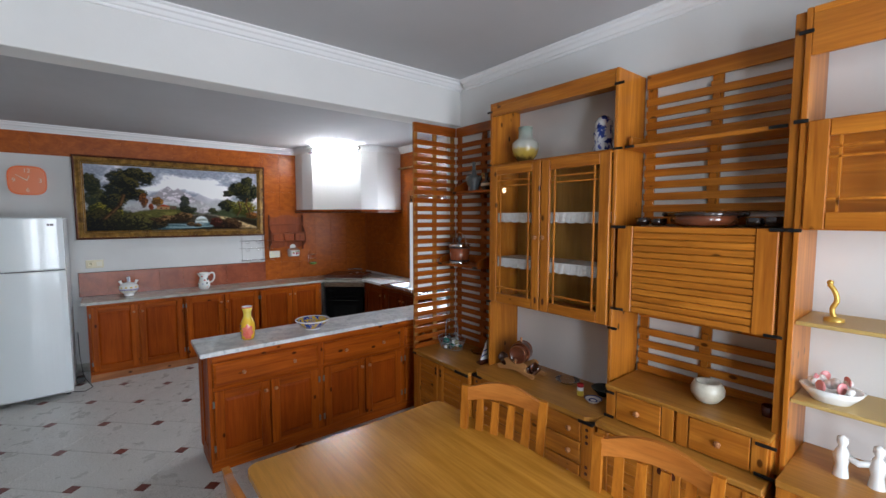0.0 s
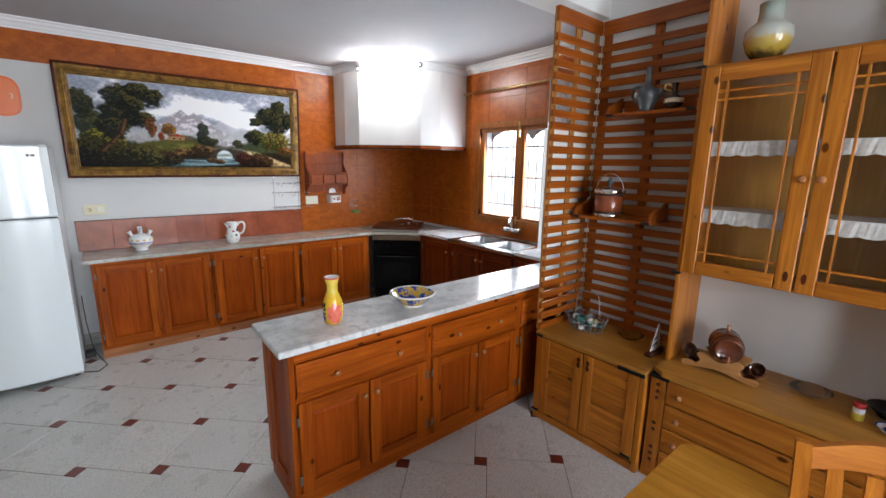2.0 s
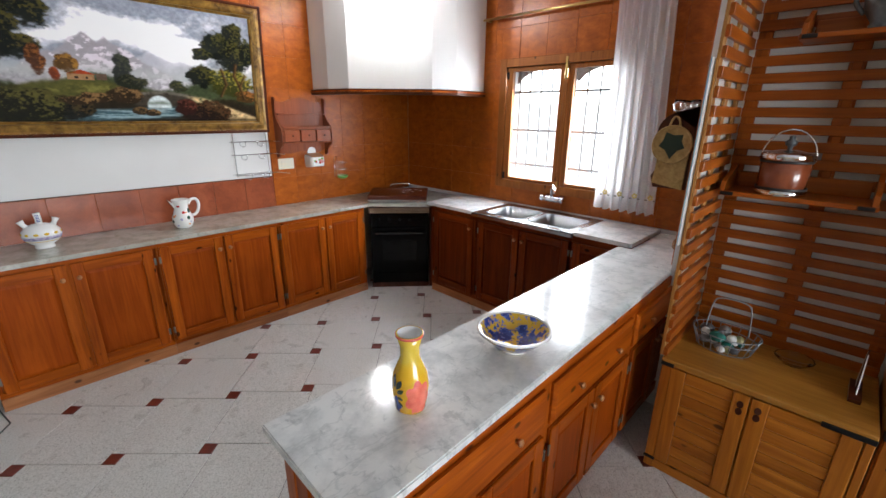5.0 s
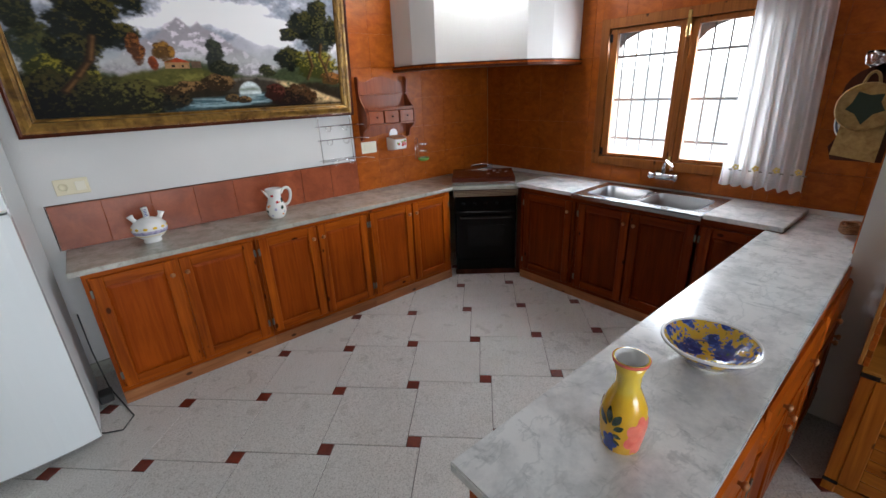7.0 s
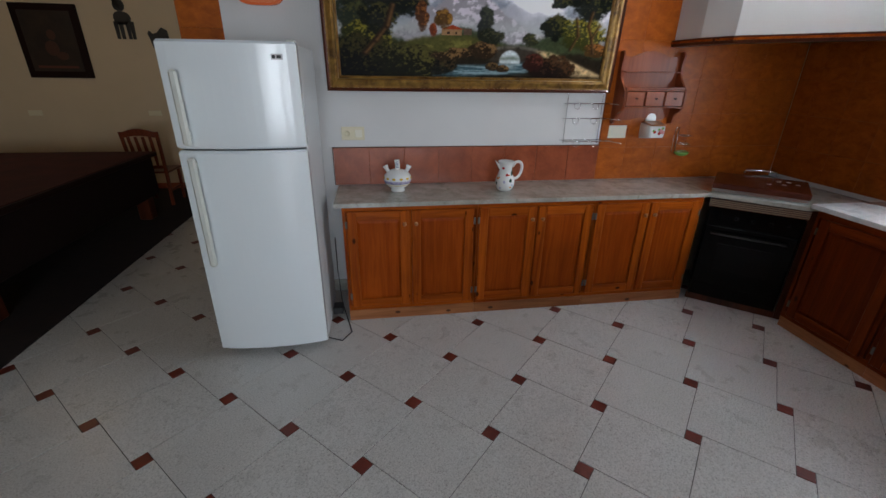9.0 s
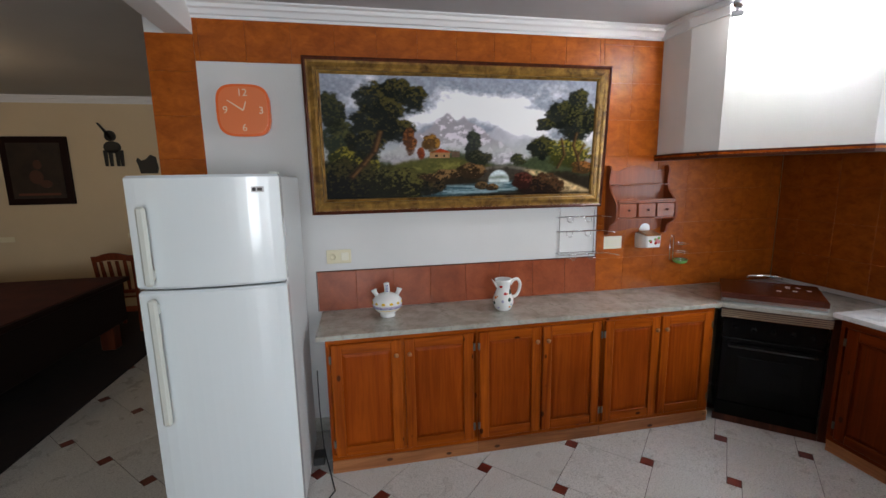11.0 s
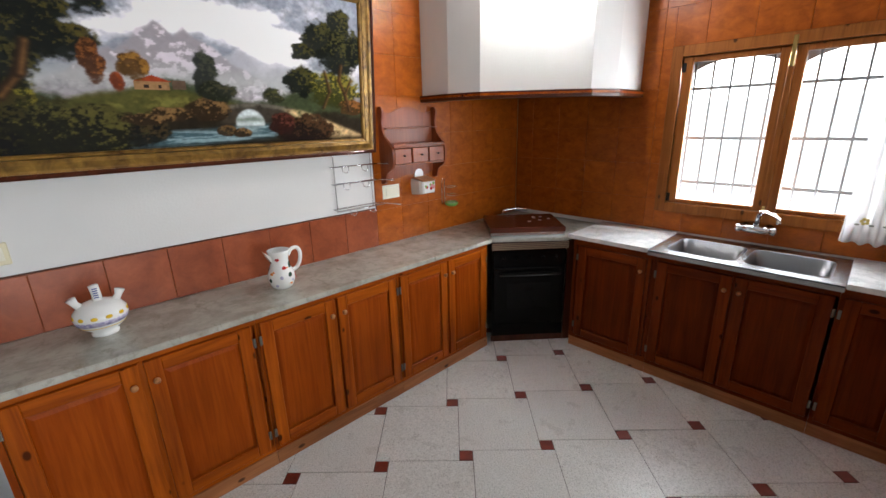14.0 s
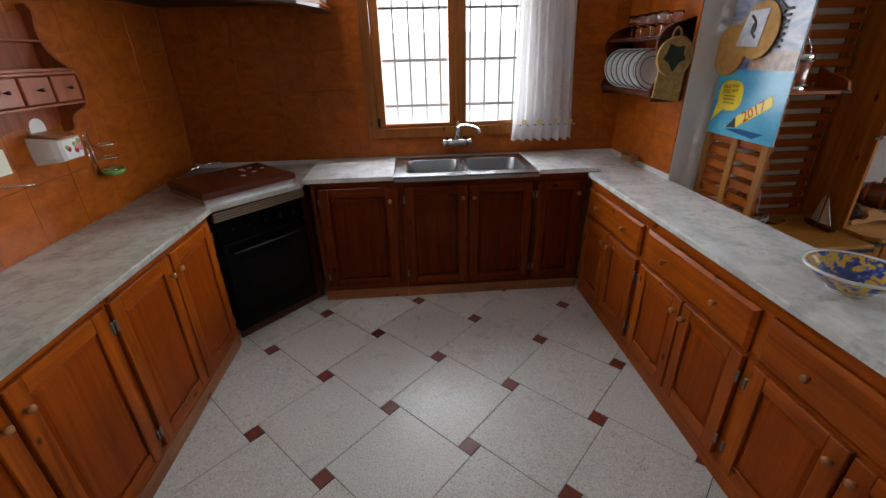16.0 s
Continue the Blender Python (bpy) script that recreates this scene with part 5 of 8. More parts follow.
# corner bay: low two-door cabinet
Y0, Y1 = 2.235, 2.985
NX = 2.272
low1 = thing("low_cabinet", (NX, (Y0 + Y1) / 2, 0), "honey pine low cabinet with two boarded doors beside the peninsula", "cabinet", "dining wall units")
part("carcase", M().box(NX + 0.02, DX - 0.003, Y0 + 0.002, Y1, 0.05, 0.61, 0.003), W_DIN_V, low1)
part("plinth", M().box(NX + 0.004, DX - 0.003, Y0 + 0.002, Y1, 0.0, 0.05, 0.003), W_DIN_H, low1, "pine plinth")
part("side_post", M().box(NX, NX + 0.02, Y1 - 0.045, Y1, 0.0, 0.61, 0.003).box(NX, NX + 0.02, Y0 + 0.002, Y0 + 0.03, 0.0, 0.61, 0.003), W_DIN_V, low1, "front posts")
part("top", M().box(NX - 0.008, DX - 0.003, Y0 + 0.002, Y1 + 0.003, 0.61, 0.64, 0.004), W_DIN_TOP, low1, "smooth pine top")
slat_door(low1, 2.625, 2.94, 0.06, 0.60, NX - 0.002, True)
slat_door(low1, 2.27, 2.617, 0.06, 0.60, NX - 0.002, False)
strap("strap", M().box(NX - 0.014, NX - 0.004, Y0 + 0.002, Y0 + 0.16, 0.600, 0.622, 0.002).box(NX - 0.012, NX - 0.004, Y1 - 0.055, Y1 + 0.002, 0.605, 0.625, 0.002).box(NX - 0.012, NX - 0.003, Y1 - 0.05, Y1 + 0.002, 0.055, 0.07, 0.002).box(NX - 0.012, NX - 0.003, 2.27, 2.33, 0.075, 0.09, 0.002), low1)

# bay A: drawers below, glazed cabinet above
A0, A1 = 1.185, 2.225
low2 = thing("drawer_unit", (LX, (A0 + A1) / 2, 0), "honey pine chest of drawers with turned knobs and iron straps", "chest of drawers", "dining wall units")
part("carcase", M().box(LX + 0.02, DX - 0.003, A0 + 0.002, A1, 0.05, 0.63, 0.003), W_DIN_V, low2)
part("plinth", M().box(LX + 0.004, DX - 0.003, A0 + 0.002, A1, 0.0, 0.05, 0.003), W_DIN_H, low2, "pine plinth")
tp_ = [(LX - 0.008, A0 + 0.06), (LX + 0.04, A0 + 0.003), (DX - 0.003, A0 + 0.003), (DX - 0.003, A1), (LX + 0.04, A1), (LX - 0.008, A1 - 0.06)]
part("top", M().prism(tp_, 0.63, 0.66), W_DIN_TOP, low2, "smooth pine top with clipped corners")
pp = M()
for y in (A0 + 0.004, A1 - 0.085):
    pp.box(LX, LX + 0.02, y, y + 0.08, 0.05, 0.63, 0.003)
part("side_post", pp, W_DIN_V, low2, "front posts with dark plugs")
for y in (A0 + 0.045, A1 - 0.045):
    for z in (0.12, 0.16, 0.20, 0.31, 0.35, 0.50, 0.54, 0.58):
        pg = M().lathe([(0.011, 0), (0.011, 0.002), (0.0005, 0.002)], (0, 0, 0), 10).turn(pose(LX, y, z, 0, -90))
        part("plug", pg, W_DARK, low2, "dark round plug")
for k in range(4):
    slat_drawer(low2, A0 + 0.09, A1 - 0.09, 0.07 + k * 0.14, 0.20 + k * 0.14, LX - 0.003, (A0 + 0.16, A1 - 0.16))
strap("strap", M().box(LX - 0.012, LX + 0.05, A1 - 0.10, A1 - 0.0, 0.615, 0.634, 0.002).box(LX - 0.012, LX + 0.05, A0 + 0.003, A0 + 0.10, 0.615, 0.634, 0.002), low2)

upA = thing("glazed_cabinet", (UX, (A0 + A1) / 2, 0.66), "honey pine wall unit with two glazed doors above an open niche", "cabinet", "dining wall units")
part("side", M().box(UX, DX - 0.003, A1 - 0.018, A1 + 0.004, 0.661, 2.70, 0.003).box(UX, DX - 0.003, A0 + 0.004, A0 + 0.026, 0.661, 2.70, 0.003), W_DIN_V, upA, "pale pine side panels")
part("shelf", M().box(UX + 0.004, DX - 0.003, A0 + 0.028, A1 - 0.02, 1.185, 1.205, 0.002).box(UX + 0.002, DX - 0.003, A0 + 0.028, A1 - 0.02, 2.215, 2.24, 0.002), W_DIN_H, upA, "pine shelves")
part("head", M().box(UX, DX - 0.003, A0 + 0.028, A1 - 0.02, 2.672, 2.70, 0.003).box(UX, UX + 0.02, A0 + 0.028, A1 - 0.02, 2.60, 2.672, 0.003), W_DIN_H, upA, "top board and fascia")
part("cabinet_back", M().box(DX - 0.016, DX - 0.004, A0 + 0.028, A1 - 0.02, 1.205, 2.215, 0), wood("back_ply", (0.42, 0.21, 0.04), (0.60, 0.34, 0.07), "z", 0.5, knots=False), upA, "ochre back panel")
sh = M()
for z in (1.51, 1.85):
    sh.box(UX + 0.03, DX - 0.018, A0 + 0.028, A1 - 0.02, z, z + 0.018, 0.002)
part("inner_shelf", sh, W_DIN_H, upA, "inner shelves")
LACE = mottled("lace_cloth", (0.50, 0.49, 0.47), (0.70, 0.70, 0.68), 40, 0.85)
for z in (1.53, 1.87):
    lm = M()
    n = 60
    v, f = [], []
    for i in range(n + 1):
        yy = A0 + 0.04 + (A1 - A0 - 0.075) * i / n
        v += [(UX + 0.026 + 0.002 * math.sin(i * 1.7), yy, z), (UX + 0.026 + 0.002 * math.cos(i * 2.1), yy, z - 0.062 - 0.008 * abs(math.sin(i * math.pi / 5)))]
    f = [(2 * i, 2 * i + 2, 2 * i + 3, 2 * i + 1) for i in range(n)]
    lm.add(v, f)
    lm.box(UX + 0.026, DX - 0.02, A0 + 0.04, A1 - 0.035, z - 0.001, z + 0.002, 0)
    solid("shelf_lace", lm, LACE, (UX + 0.1, (A0 + A1) / 2, z), "white lace shelf edging hanging inside the glazed cabinet", "cloth", "lace runners")


def glazed_door(y0, y1, low_knob):
    z0, z1, w = 1.19, 2.225, 0.07
    x = UX - 0.022
    d = part("door", M().box(x, x + 0.021, y0, y0 + w, z0, z1, 0.004).box(x, x + 0.021, y1 - w, y1, z0, z1, 0.004), W_DIN_V, upA, "pine door with clear glass and thin glazing bars")
    part("rail", M().box(x + 0.0005, x + 0.021, y0 + w, y1 - w, z0, z0 + w, 0.004).box(x + 0.0005, x + 0.021, y0 + w, y1 - w, z1 - w, z1, 0.004), W_DIN_H, d, "pine door rails")
    b = M()
    for yy in (y0 + w + 0.035, y1 - w - 0.035):
        b.box(x + 0.004, x + 0.014, yy - 0.005, yy + 0.005, z0 + w, z1 - w, 0.001)
    for zz in (z0 + w + 0.05, z1 - w - 0.045, z1 - w - 0.085):
        b.box(x + 0.005, x + 0.013, y0 + w, y1 - w, zz - 0.005, zz + 0.005, 0.001)
    part("glazing_bar", b, W_DIN_V, d, "thin pine glazing bars")
    part("glass", M().box(x + 0.015, x + 0.018, y0 + w, y1 - w, z0 + w, z1 - w, 0), PANE, d, "clear glass").visible_shadow = False
    part("knob", knob_mesh(0, 0, 0, 1.2).turn(pose(x, (y0 + 0.028) if low_knob else (y1 - 0.028), 1.70, 0, 0, -90)), KNOB, d, "pale turned knob")
    part("grip_hole", M().prism(squircle((y0 + 0.028) if low_knob else (y1 - 0.028), 1.26, 0.02, 0.05, 14, 2), x - 0.001, x + 0.001, "x"), W_DARK, d, "dark finger hole")


glazed_door(1.725, A1 - 0.022, True)
glazed_door(A0 + 0.030, 1.715, False)
strap("strap", M().box(UX - 0.006, UX + 0.002, A1 - 0.02, A1 + 0.03, 1.17, 1.185).box(UX - 0.006, UX + 0.002, A1 - 0.02, A1 + 0.03, 2.232, 2.245).box(UX - 0.006, UX + 0.002, A1 - 0.02, A1 + 0.03, 2.63, 2.645).box(UX - 0.006, UX + 0.002, A0 - 0.03, A0 + 0.03, 2.60, 2.615).box(UX - 0.006, UX + 0.002, A0 - 0.03, A0 + 0.03, 1.17, 1.185).box(UX - 0.006, UX + 0.002, A0 - 0.03, A0 + 0.03, 2.232, 2.245), upA)

# bay B: two drawers, slatted back, fall-front desk
Bq0, Bq1 = 0.375, 1.175
low3 = thing("low_cabinet", (LX, (Bq0 + Bq1) / 2, 0), "honey pine low cabinet with boarded doors behind the dining chairs", "cabinet", "dining wall units")
part("carcase", M().box(LX + 0.02, DX - 0.003, Bq0 + 0.002, Bq1, 0.0, 0.63, 0.003), W_DIN_V, low3)
part("top", M().box(LX - 0.008, DX - 0.003, Bq0 + 0.002, Bq1, 0.63, 0.66, 0.004), W_DIN_TOP, low3, "smooth pine top")
slat_door(low3, 0.78, 1.16, 0.06, 0.62, LX - 0.002, True)
slat_door(low3, 0.39, 0.77, 0.06, 0.62, LX - 0.002, False)
db = thing("drawer_box", (2.40, (Bq0 + Bq1) / 2, 0.66), "honey pine two-drawer box standing on the low cabinet", "drawers", "dining wall units")
BX = 2.40
part("carcase", M().box(BX + 0.02, DX - 0.003, Bq0 + 0.004, Bq1 - 0.002, 0.661, 0.835, 0.003), W_DIN_V, db)
part("top", M().box(BX - 0.004, DX - 0.003, Bq0 + 0.004, Bq1 - 0.002, 0.835, 0.858, 0.003), W_DIN_TOP, db, "smooth pine top")
for a, b in ((0.79, 1.165), (0.39, 0.775)):
    slat_drawer(db, a + 0.065, b - 0.06, 0.668, 0.83, BX - 0.002, ((a + b) / 2,))
    part("post", M().box(BX, BX + 0.02, a, a + 0.06, 0.664, 0.835, 0.002).box(BX, BX + 0.02, b - 0.055, b, 0.664, 0.835, 0.002), W_DIN_V, db, "front posts")
strap("strap", M().box(BX - 0.010, BX - 0.002, Bq0 - 0.02, Bq0 + 0.06, 0.81, 0.825).box(BX - 0.010, BX - 0.002, Bq1 - 0.06, Bq1 + 0.0, 0.81, 0.825).box(BX - 0.010, BX - 0.002, Bq0 - 0.02, Bq0 + 0.06, 0.668, 0.683).box(BX - 0.010, BX - 0.002, Bq1 - 0.06, Bq1, 0.668, 0.683), db)
desk = thing("fall_front_desk", (UX, (Bq0 + Bq1) / 2, 1.30), "honey pine wall cabinet with a closed boarded fall front", "cabinet", "dining wall units")
part("box", M().box(UX + 0.02, DX - 0.003, Bq0 + 0.03, Bq1 - 0.004, 1.31, 1.785, 0.003), W_DIN_V, desk)
part("flap_frame", M().box(UX - 0.012, UX + 0.018, Bq0 + 0.035, Bq0 + 0.12, 1.295, 1.79, 0.004).box(UX - 0.012, UX + 0.018, Bq1 - 0.10, Bq1 - 0.01, 1.295, 1.79, 0.004), W_DIN_V, desk, "flap side frames")
fb = M()
for k in range(14):
    z = 1.295 + k * 0.495 / 14
    fb.box(UX - 0.008, UX + 0.017, Bq0 + 0.12, Bq1 - 0.10, z + 0.0015, z + 0.495 / 14 - 0.0015, 0.004)
part("flap_board", fb, W_DIN_H, desk, "level boards of the fall front")
strap("strap", M().box(UX - 0.018, UX - 0.011, Bq1 - 0.06, Bq1 + 0.03, 1.775, 1.792).box(UX - 0.018, UX - 0.011, Bq0 - 0.02, Bq0 + 0.07, 1.775, 1.792).box(UX - 0.018, UX - 0.011, Bq1 - 0.06, Bq1 + 0.02, 1.296, 1.31).box(UX - 0.018, UX - 0.011, Bq0, Bq0 + 0.07, 1.296, 1.31), desk)
sidesB = thing("upright_panel", (UX, Bq0, 0.86), "tall honey pine upright between two wall units", "panel", "dining wall units")
part("board", M().box(UX, DX - 0.003, Bq0 - 0.012, Bq0 + 0.024, 0.661, 2.70, 0.003), W_DIN_V, sidesB)
bshelf = thing("wall_shelf", (2.55, 0.78, 2.20), "pine shelf on the slatted back above the fall front", "shelf", "dining wall units")
part("board", M().box(2.53, DX - 0.035, Bq0 + 0.03, Bq1 - 0.004, 2.235, 2.257, 0.003), W_DIN_H, bshelf)
part("apron", M().box(DX - 0.05, DX - 0.034, Bq0 + 0.03, Bq1 - 0.004, 2.257, 2.32, 0.003).box(2.56, DX - 0.05, Bq1 - 0.03, Bq1 - 0.012, 2.257, 2.31, 0.003), W_DIN_H, bshelf, "pine apron")
strap("strap", M().box(2.522, 2.532, Bq1 - 0.06, Bq1 - 0.006, 2.24, 2.255).box(2.522, 2.532, Bq0 + 0.04, Bq0 + 0.11, 2.24, 2.255), bshelf)


def lattice(name, at, a0, a1, z0, z1, plane, axis, label, pitch=0.0745, slat=0.044, th=0.018, stiles=3, sw=0.055, mats=(W_LAT_H, W_LAT_V)):
    """Level slats between end and middle stiles; axis tells along what they run; plane is the face's place."""
    o = thing(name, at, label, "lattice")
    bx = (lambda m, p, q, c, d, t0, t1: m.box(plane + t0, plane + t1, p, q, c, d, 0.002)) if axis == "y" else (lambda m, p, q, c, d, t0, t1: m.box(p, q, plane + t0, plane + t1, c, d, 0.002))
    for k in range(stiles):
        c = a0 + sw / 2 + (a1 - a0 - sw) * k / (stiles - 1)
        part("upright", bx(M(), c - sw / 2, c + sw / 2, z0, z1, th, th + 0.014), mats[1], o, "pine upright")
    n = int((z1 - z0) / pitch)
    p = (z1 - z0 - slat) / n
    for k in range(n):
        if z0 + k * p + slat > z1 - 0.09:
            continue
        m = bx(M(), a0, a1, z0 + k * p, z0 + k * p + slat, 0, th)
        part("slat", m, mats[0], o)
    part("top_board", bx(M(), a0, a1, z1 - 0.085, z1, -0.001, th), mats[0], o, "wide carved top board")
    c = (a0 + a1) / 2
    if stiles == 3 and axis == "y":
        m = M()
        for k in range(n):
            if k % 2 == 0:
                bx(m, c - sw * 0.55, c + sw * 0.55, z0 + k * p + slat, z0 + (k + 1) * p, 0.001, th - 0.001)
            else:
                bx(m, c - sw * 0.3, c + sw * 0.3, z0 + k * p + slat, z0 + (k + 1) * p, 0.001, th - 0.001)
        part("spacer", m, mats[0], o, "pine spacers between the slats")
    return o


lattice("lattice_panel", (2.77, 2.65, 0.64), 2.245, 2.972, 0.642, 2.675, 2.764, "y", "tall pine lattice panel with level slats against the white wall")
lattice("lattice_panel", (2.5, 3.06, 0.64), 2.285, 2.762, 0.642, 2.675, 2.974, "x", "narrow pine lattice screen at the end of the peninsula", mats=(W_LAT_X, W_LAT_PALE), sw=0.045)
lattice("lattice_panel", (2.76, 0.78, 0.86), Bq0 + 0.03, Bq1 - 0.006, 1.86 - 0.06, 2.70, DX - 0.034, "y", "pine slatted back above the fall front", mats=(W_DIN_H, W_DIN_V))
lattice("lattice_panel", (2.76, 0.78, 0.86), Bq0 + 0.03, Bq1 - 0.006, 0.862, 1.30, DX - 0.034, "y", "pine slatted back below the fall front", mats=(W_DIN_H, W_DIN_V))


def bracket_shelf(y0, y1, z, x0, label):
    o = thing("bracket_shelf", (x0, (y0 + y1) / 2, z), label, "shelf", "shelves on the lattice")
    part("board", M().box(x0, 2.763, y0, y1, z, z + 0.02, 0.003), W_LAT_H, o)
    part("back_board", M().box(2.747, 2.763, y0 + 0.03, y1 - 0.03, z + 0.02, z + 0.09, 0.003), W_LAT_H, o, "pine back rail")
    for y in (y0 + 0.004, y1 - 0.022):
        poly = [(x0 + 0.01, z + 0.02), (x0 + 0.02, z + 0.06), (x0 + 0.05, z + 0.075), (2.68, z + 0.10), (2.746, z + 0.13), (2.746, z + 0.02)]
        part("side_bracket", M().prism([(p, q) for p, q in poly], y, y + 0.018, "y"), W_LAT_V, o, "shaped pine end bracket")
    part("strap", M().box(x0 - 0.004, x0 + 0.002, y0 + 0.01, y0 + 0.06, z + 0.002, z + 0.018).box(x0 - 0.004, x0 + 0.002, y1 - 0.06, y1 - 0.01, z + 0.002, z + 0.018), W_BLACKSTRAP, o, "black iron straps")


bracket_shelf(2.26, 2.80, 2.045, 2.57, "pine bracket shelf carrying a pewter ewer and a small brass jug")
bracket_shelf(2.42, 2.955, 1.405, 2.53, "pine bracket shelf carrying the ice bucket")

# bay C: tall unit with open shelves
C0, C1 = -0.60, 0.360
upC = thing("shelf_unit", (UX, (C0 + C1) / 2, 0), "tall honey pine unit with a glazed cupboard above thin open shelves", "cabinet", "dining wall units")
part("side", M().box(UX - 0.02, DX - 0.003, C1 - 0.022, C1 - 0.001, 0.0, 2.705, 0.003).box(UX - 0.02, DX - 0.003, C0, C0 + 0.022, 0.0, 2.705, 0.003), W_DIN_V, upC, "pine side panels")
part("head", M().box(UX - 0.02, DX - 0.003, C0 + 0.023, C1 - 0.023, 2.677, 2.705, 0.003).box(UX - 0.02, UX, C0 + 0.023, C1 - 0.023, 2.51, 2.677, 0.003), W_DIN_H, upC, "top board and fascia")
part("base_box", M().box(LX + 0.02, DX - 0.003, C0 + 0.023, C1 - 0.023, 0.05, 0.70, 0.003), W_DIN_V, upC, "pine base cupboard")
part("top", M().box(LX, DX - 0.003, C0 + 0.023, C1 - 0.023, 0.70, 0.73, 0.003), W_DIN_TOP, upC, "smooth pine top")
for z in (1.02, 1.37):
    part("shelf", M().box(UX, DX - 0.003, C0 + 0.023, C1 - 0.023, z, z + 0.018, 0.003), mat("shelf_edge_pine", (0.46, 0.31, 0.10), 0.4), upC, "thin yellowish shelf")
part("cupboard", M().box(UX + 0.02, DX - 0.003, C0 + 0.023, C1 - 0.023, 1.785, 1.805, 0.002).box(UX + 0.02, DX - 0.003, C0 + 0.023, C1 - 0.023, 2.225, 2.245, 0.002).box(DX - 0.02, DX - 0.004, C0 + 0.023, C1 - 0.023, 1.806, 2.224, 0.001), W_DIN_H, upC, "upper cupboard boards")
for a, b in ((-0.12, C1 - 0.03),):
    x, z0, z1, w = UX - 0.03, 1.79, 2.24, 0.07
    d = part("door", M().box(x, x + 0.02, a, a + w, z0, z1, 0.004), W_DIN_V, upC, "pine door with glass")
    part("stile", M().box(x, x + 0.02, b - w, b, z0, z1, 0.004), W_DIN_V, d)
    part("rail", M().box(x + 0.0005, x + 0.0195, a + w, b - w, z0, z0 + w, 0.004).box(x + 0.0005, x + 0.0195, a + w, b - w, z1 - w, z1, 0.004), W_DIN_H, d)
    part("glazing_bar", M().box(x + 0.004, x + 0.014, b - w - 0.04, b - w - 0.03, z0 + w, z1 - w, 0.001).box(x + 0.004, x + 0.014, a + w, b - w, z1 - w - 0.05, z1 - w - 0.04, 0.001).box(x + 0.004, x + 0.014, a + w, b - w, z1 - w - 0.09, z1 - w - 0.08, 0.001).box(x + 0.004, x + 0.014, a + w, b - w, z0 + w + 0.05, z0 + w + 0.06, 0.001), W_DIN_V, d, "thin pine glazing bars")
    part("glass", M().box(x + 0.015, x + 0.018, a + w, b - w, z0 + w, z1 - w, 0), PANE, d, "clear glass").visible_shadow = False
strap("strap", M().box(UX - 0.03, UX - 0.02, C1 - 0.03, C1 + 0.02, 2.235, 2.251).box(UX - 0.03, UX - 0.02, C1 - 0.03, C1 + 0.02, 1.775, 1.79).box(UX - 0.03, UX - 0.02, C1 - 0.03, C1 + 0.02, 2.60, 2.615), upC)

# ---- dining table and chairs ----
table = thing("dining_table", (1.10, 0.70, 0), "honey-coloured oak dining table with clipped corners and a satin top", "table")
TX0, TX1, TY0, TY1 = 0.56, 1.64, -0.60, 1.80
c = 0.06
tpoly = []
for cx, cy, a0 in ((TX1 - c, TY1 - c, 0), (TX0 + c, TY1 - c, 90), (TX0 + c, TY0 + c, 180), (TX1 - c, TY0 + c, 270)):
    for k in range(7):
        a = radians(a0 + 15 * k)
        tpoly.append((cx + c * math.cos(a), cy + c * math.sin(a)))
tpo = part("tabletop", M().prism(tpoly, 0.728, 0.755), W_TABLE, table, "smooth oak veneer top")
part("apron", M().box(TX0 + 0.08, TX1 - 0.08, TY0 + 0.08, TY0 + 0.10, 0.64, 0.727).box(TX0 + 0.08, TX1 - 0.08, TY1 - 0.10, TY1 - 0.08, 0.64, 0.727).box(TX0 + 0.08, TX0 + 0.10, TY0 + 0.10, TY1 - 0.10, 0.64, 0.727).box(TX1 - 0.10, TX1 - 0.08, TY0 + 0.10, TY1 - 0.10, 0.64, 0.727), W_TABLE, table, "oak apron")
for x in (TX0 + 0.07, TX1 - 0.14):
    for y in (TY0 + 0.07, TY1 - 0.14):
        part("leg", M().box(x, x + 0.07, y, y + 0.07, 0, 0.727, 0.006), W_TABLE, table, "square oak leg")


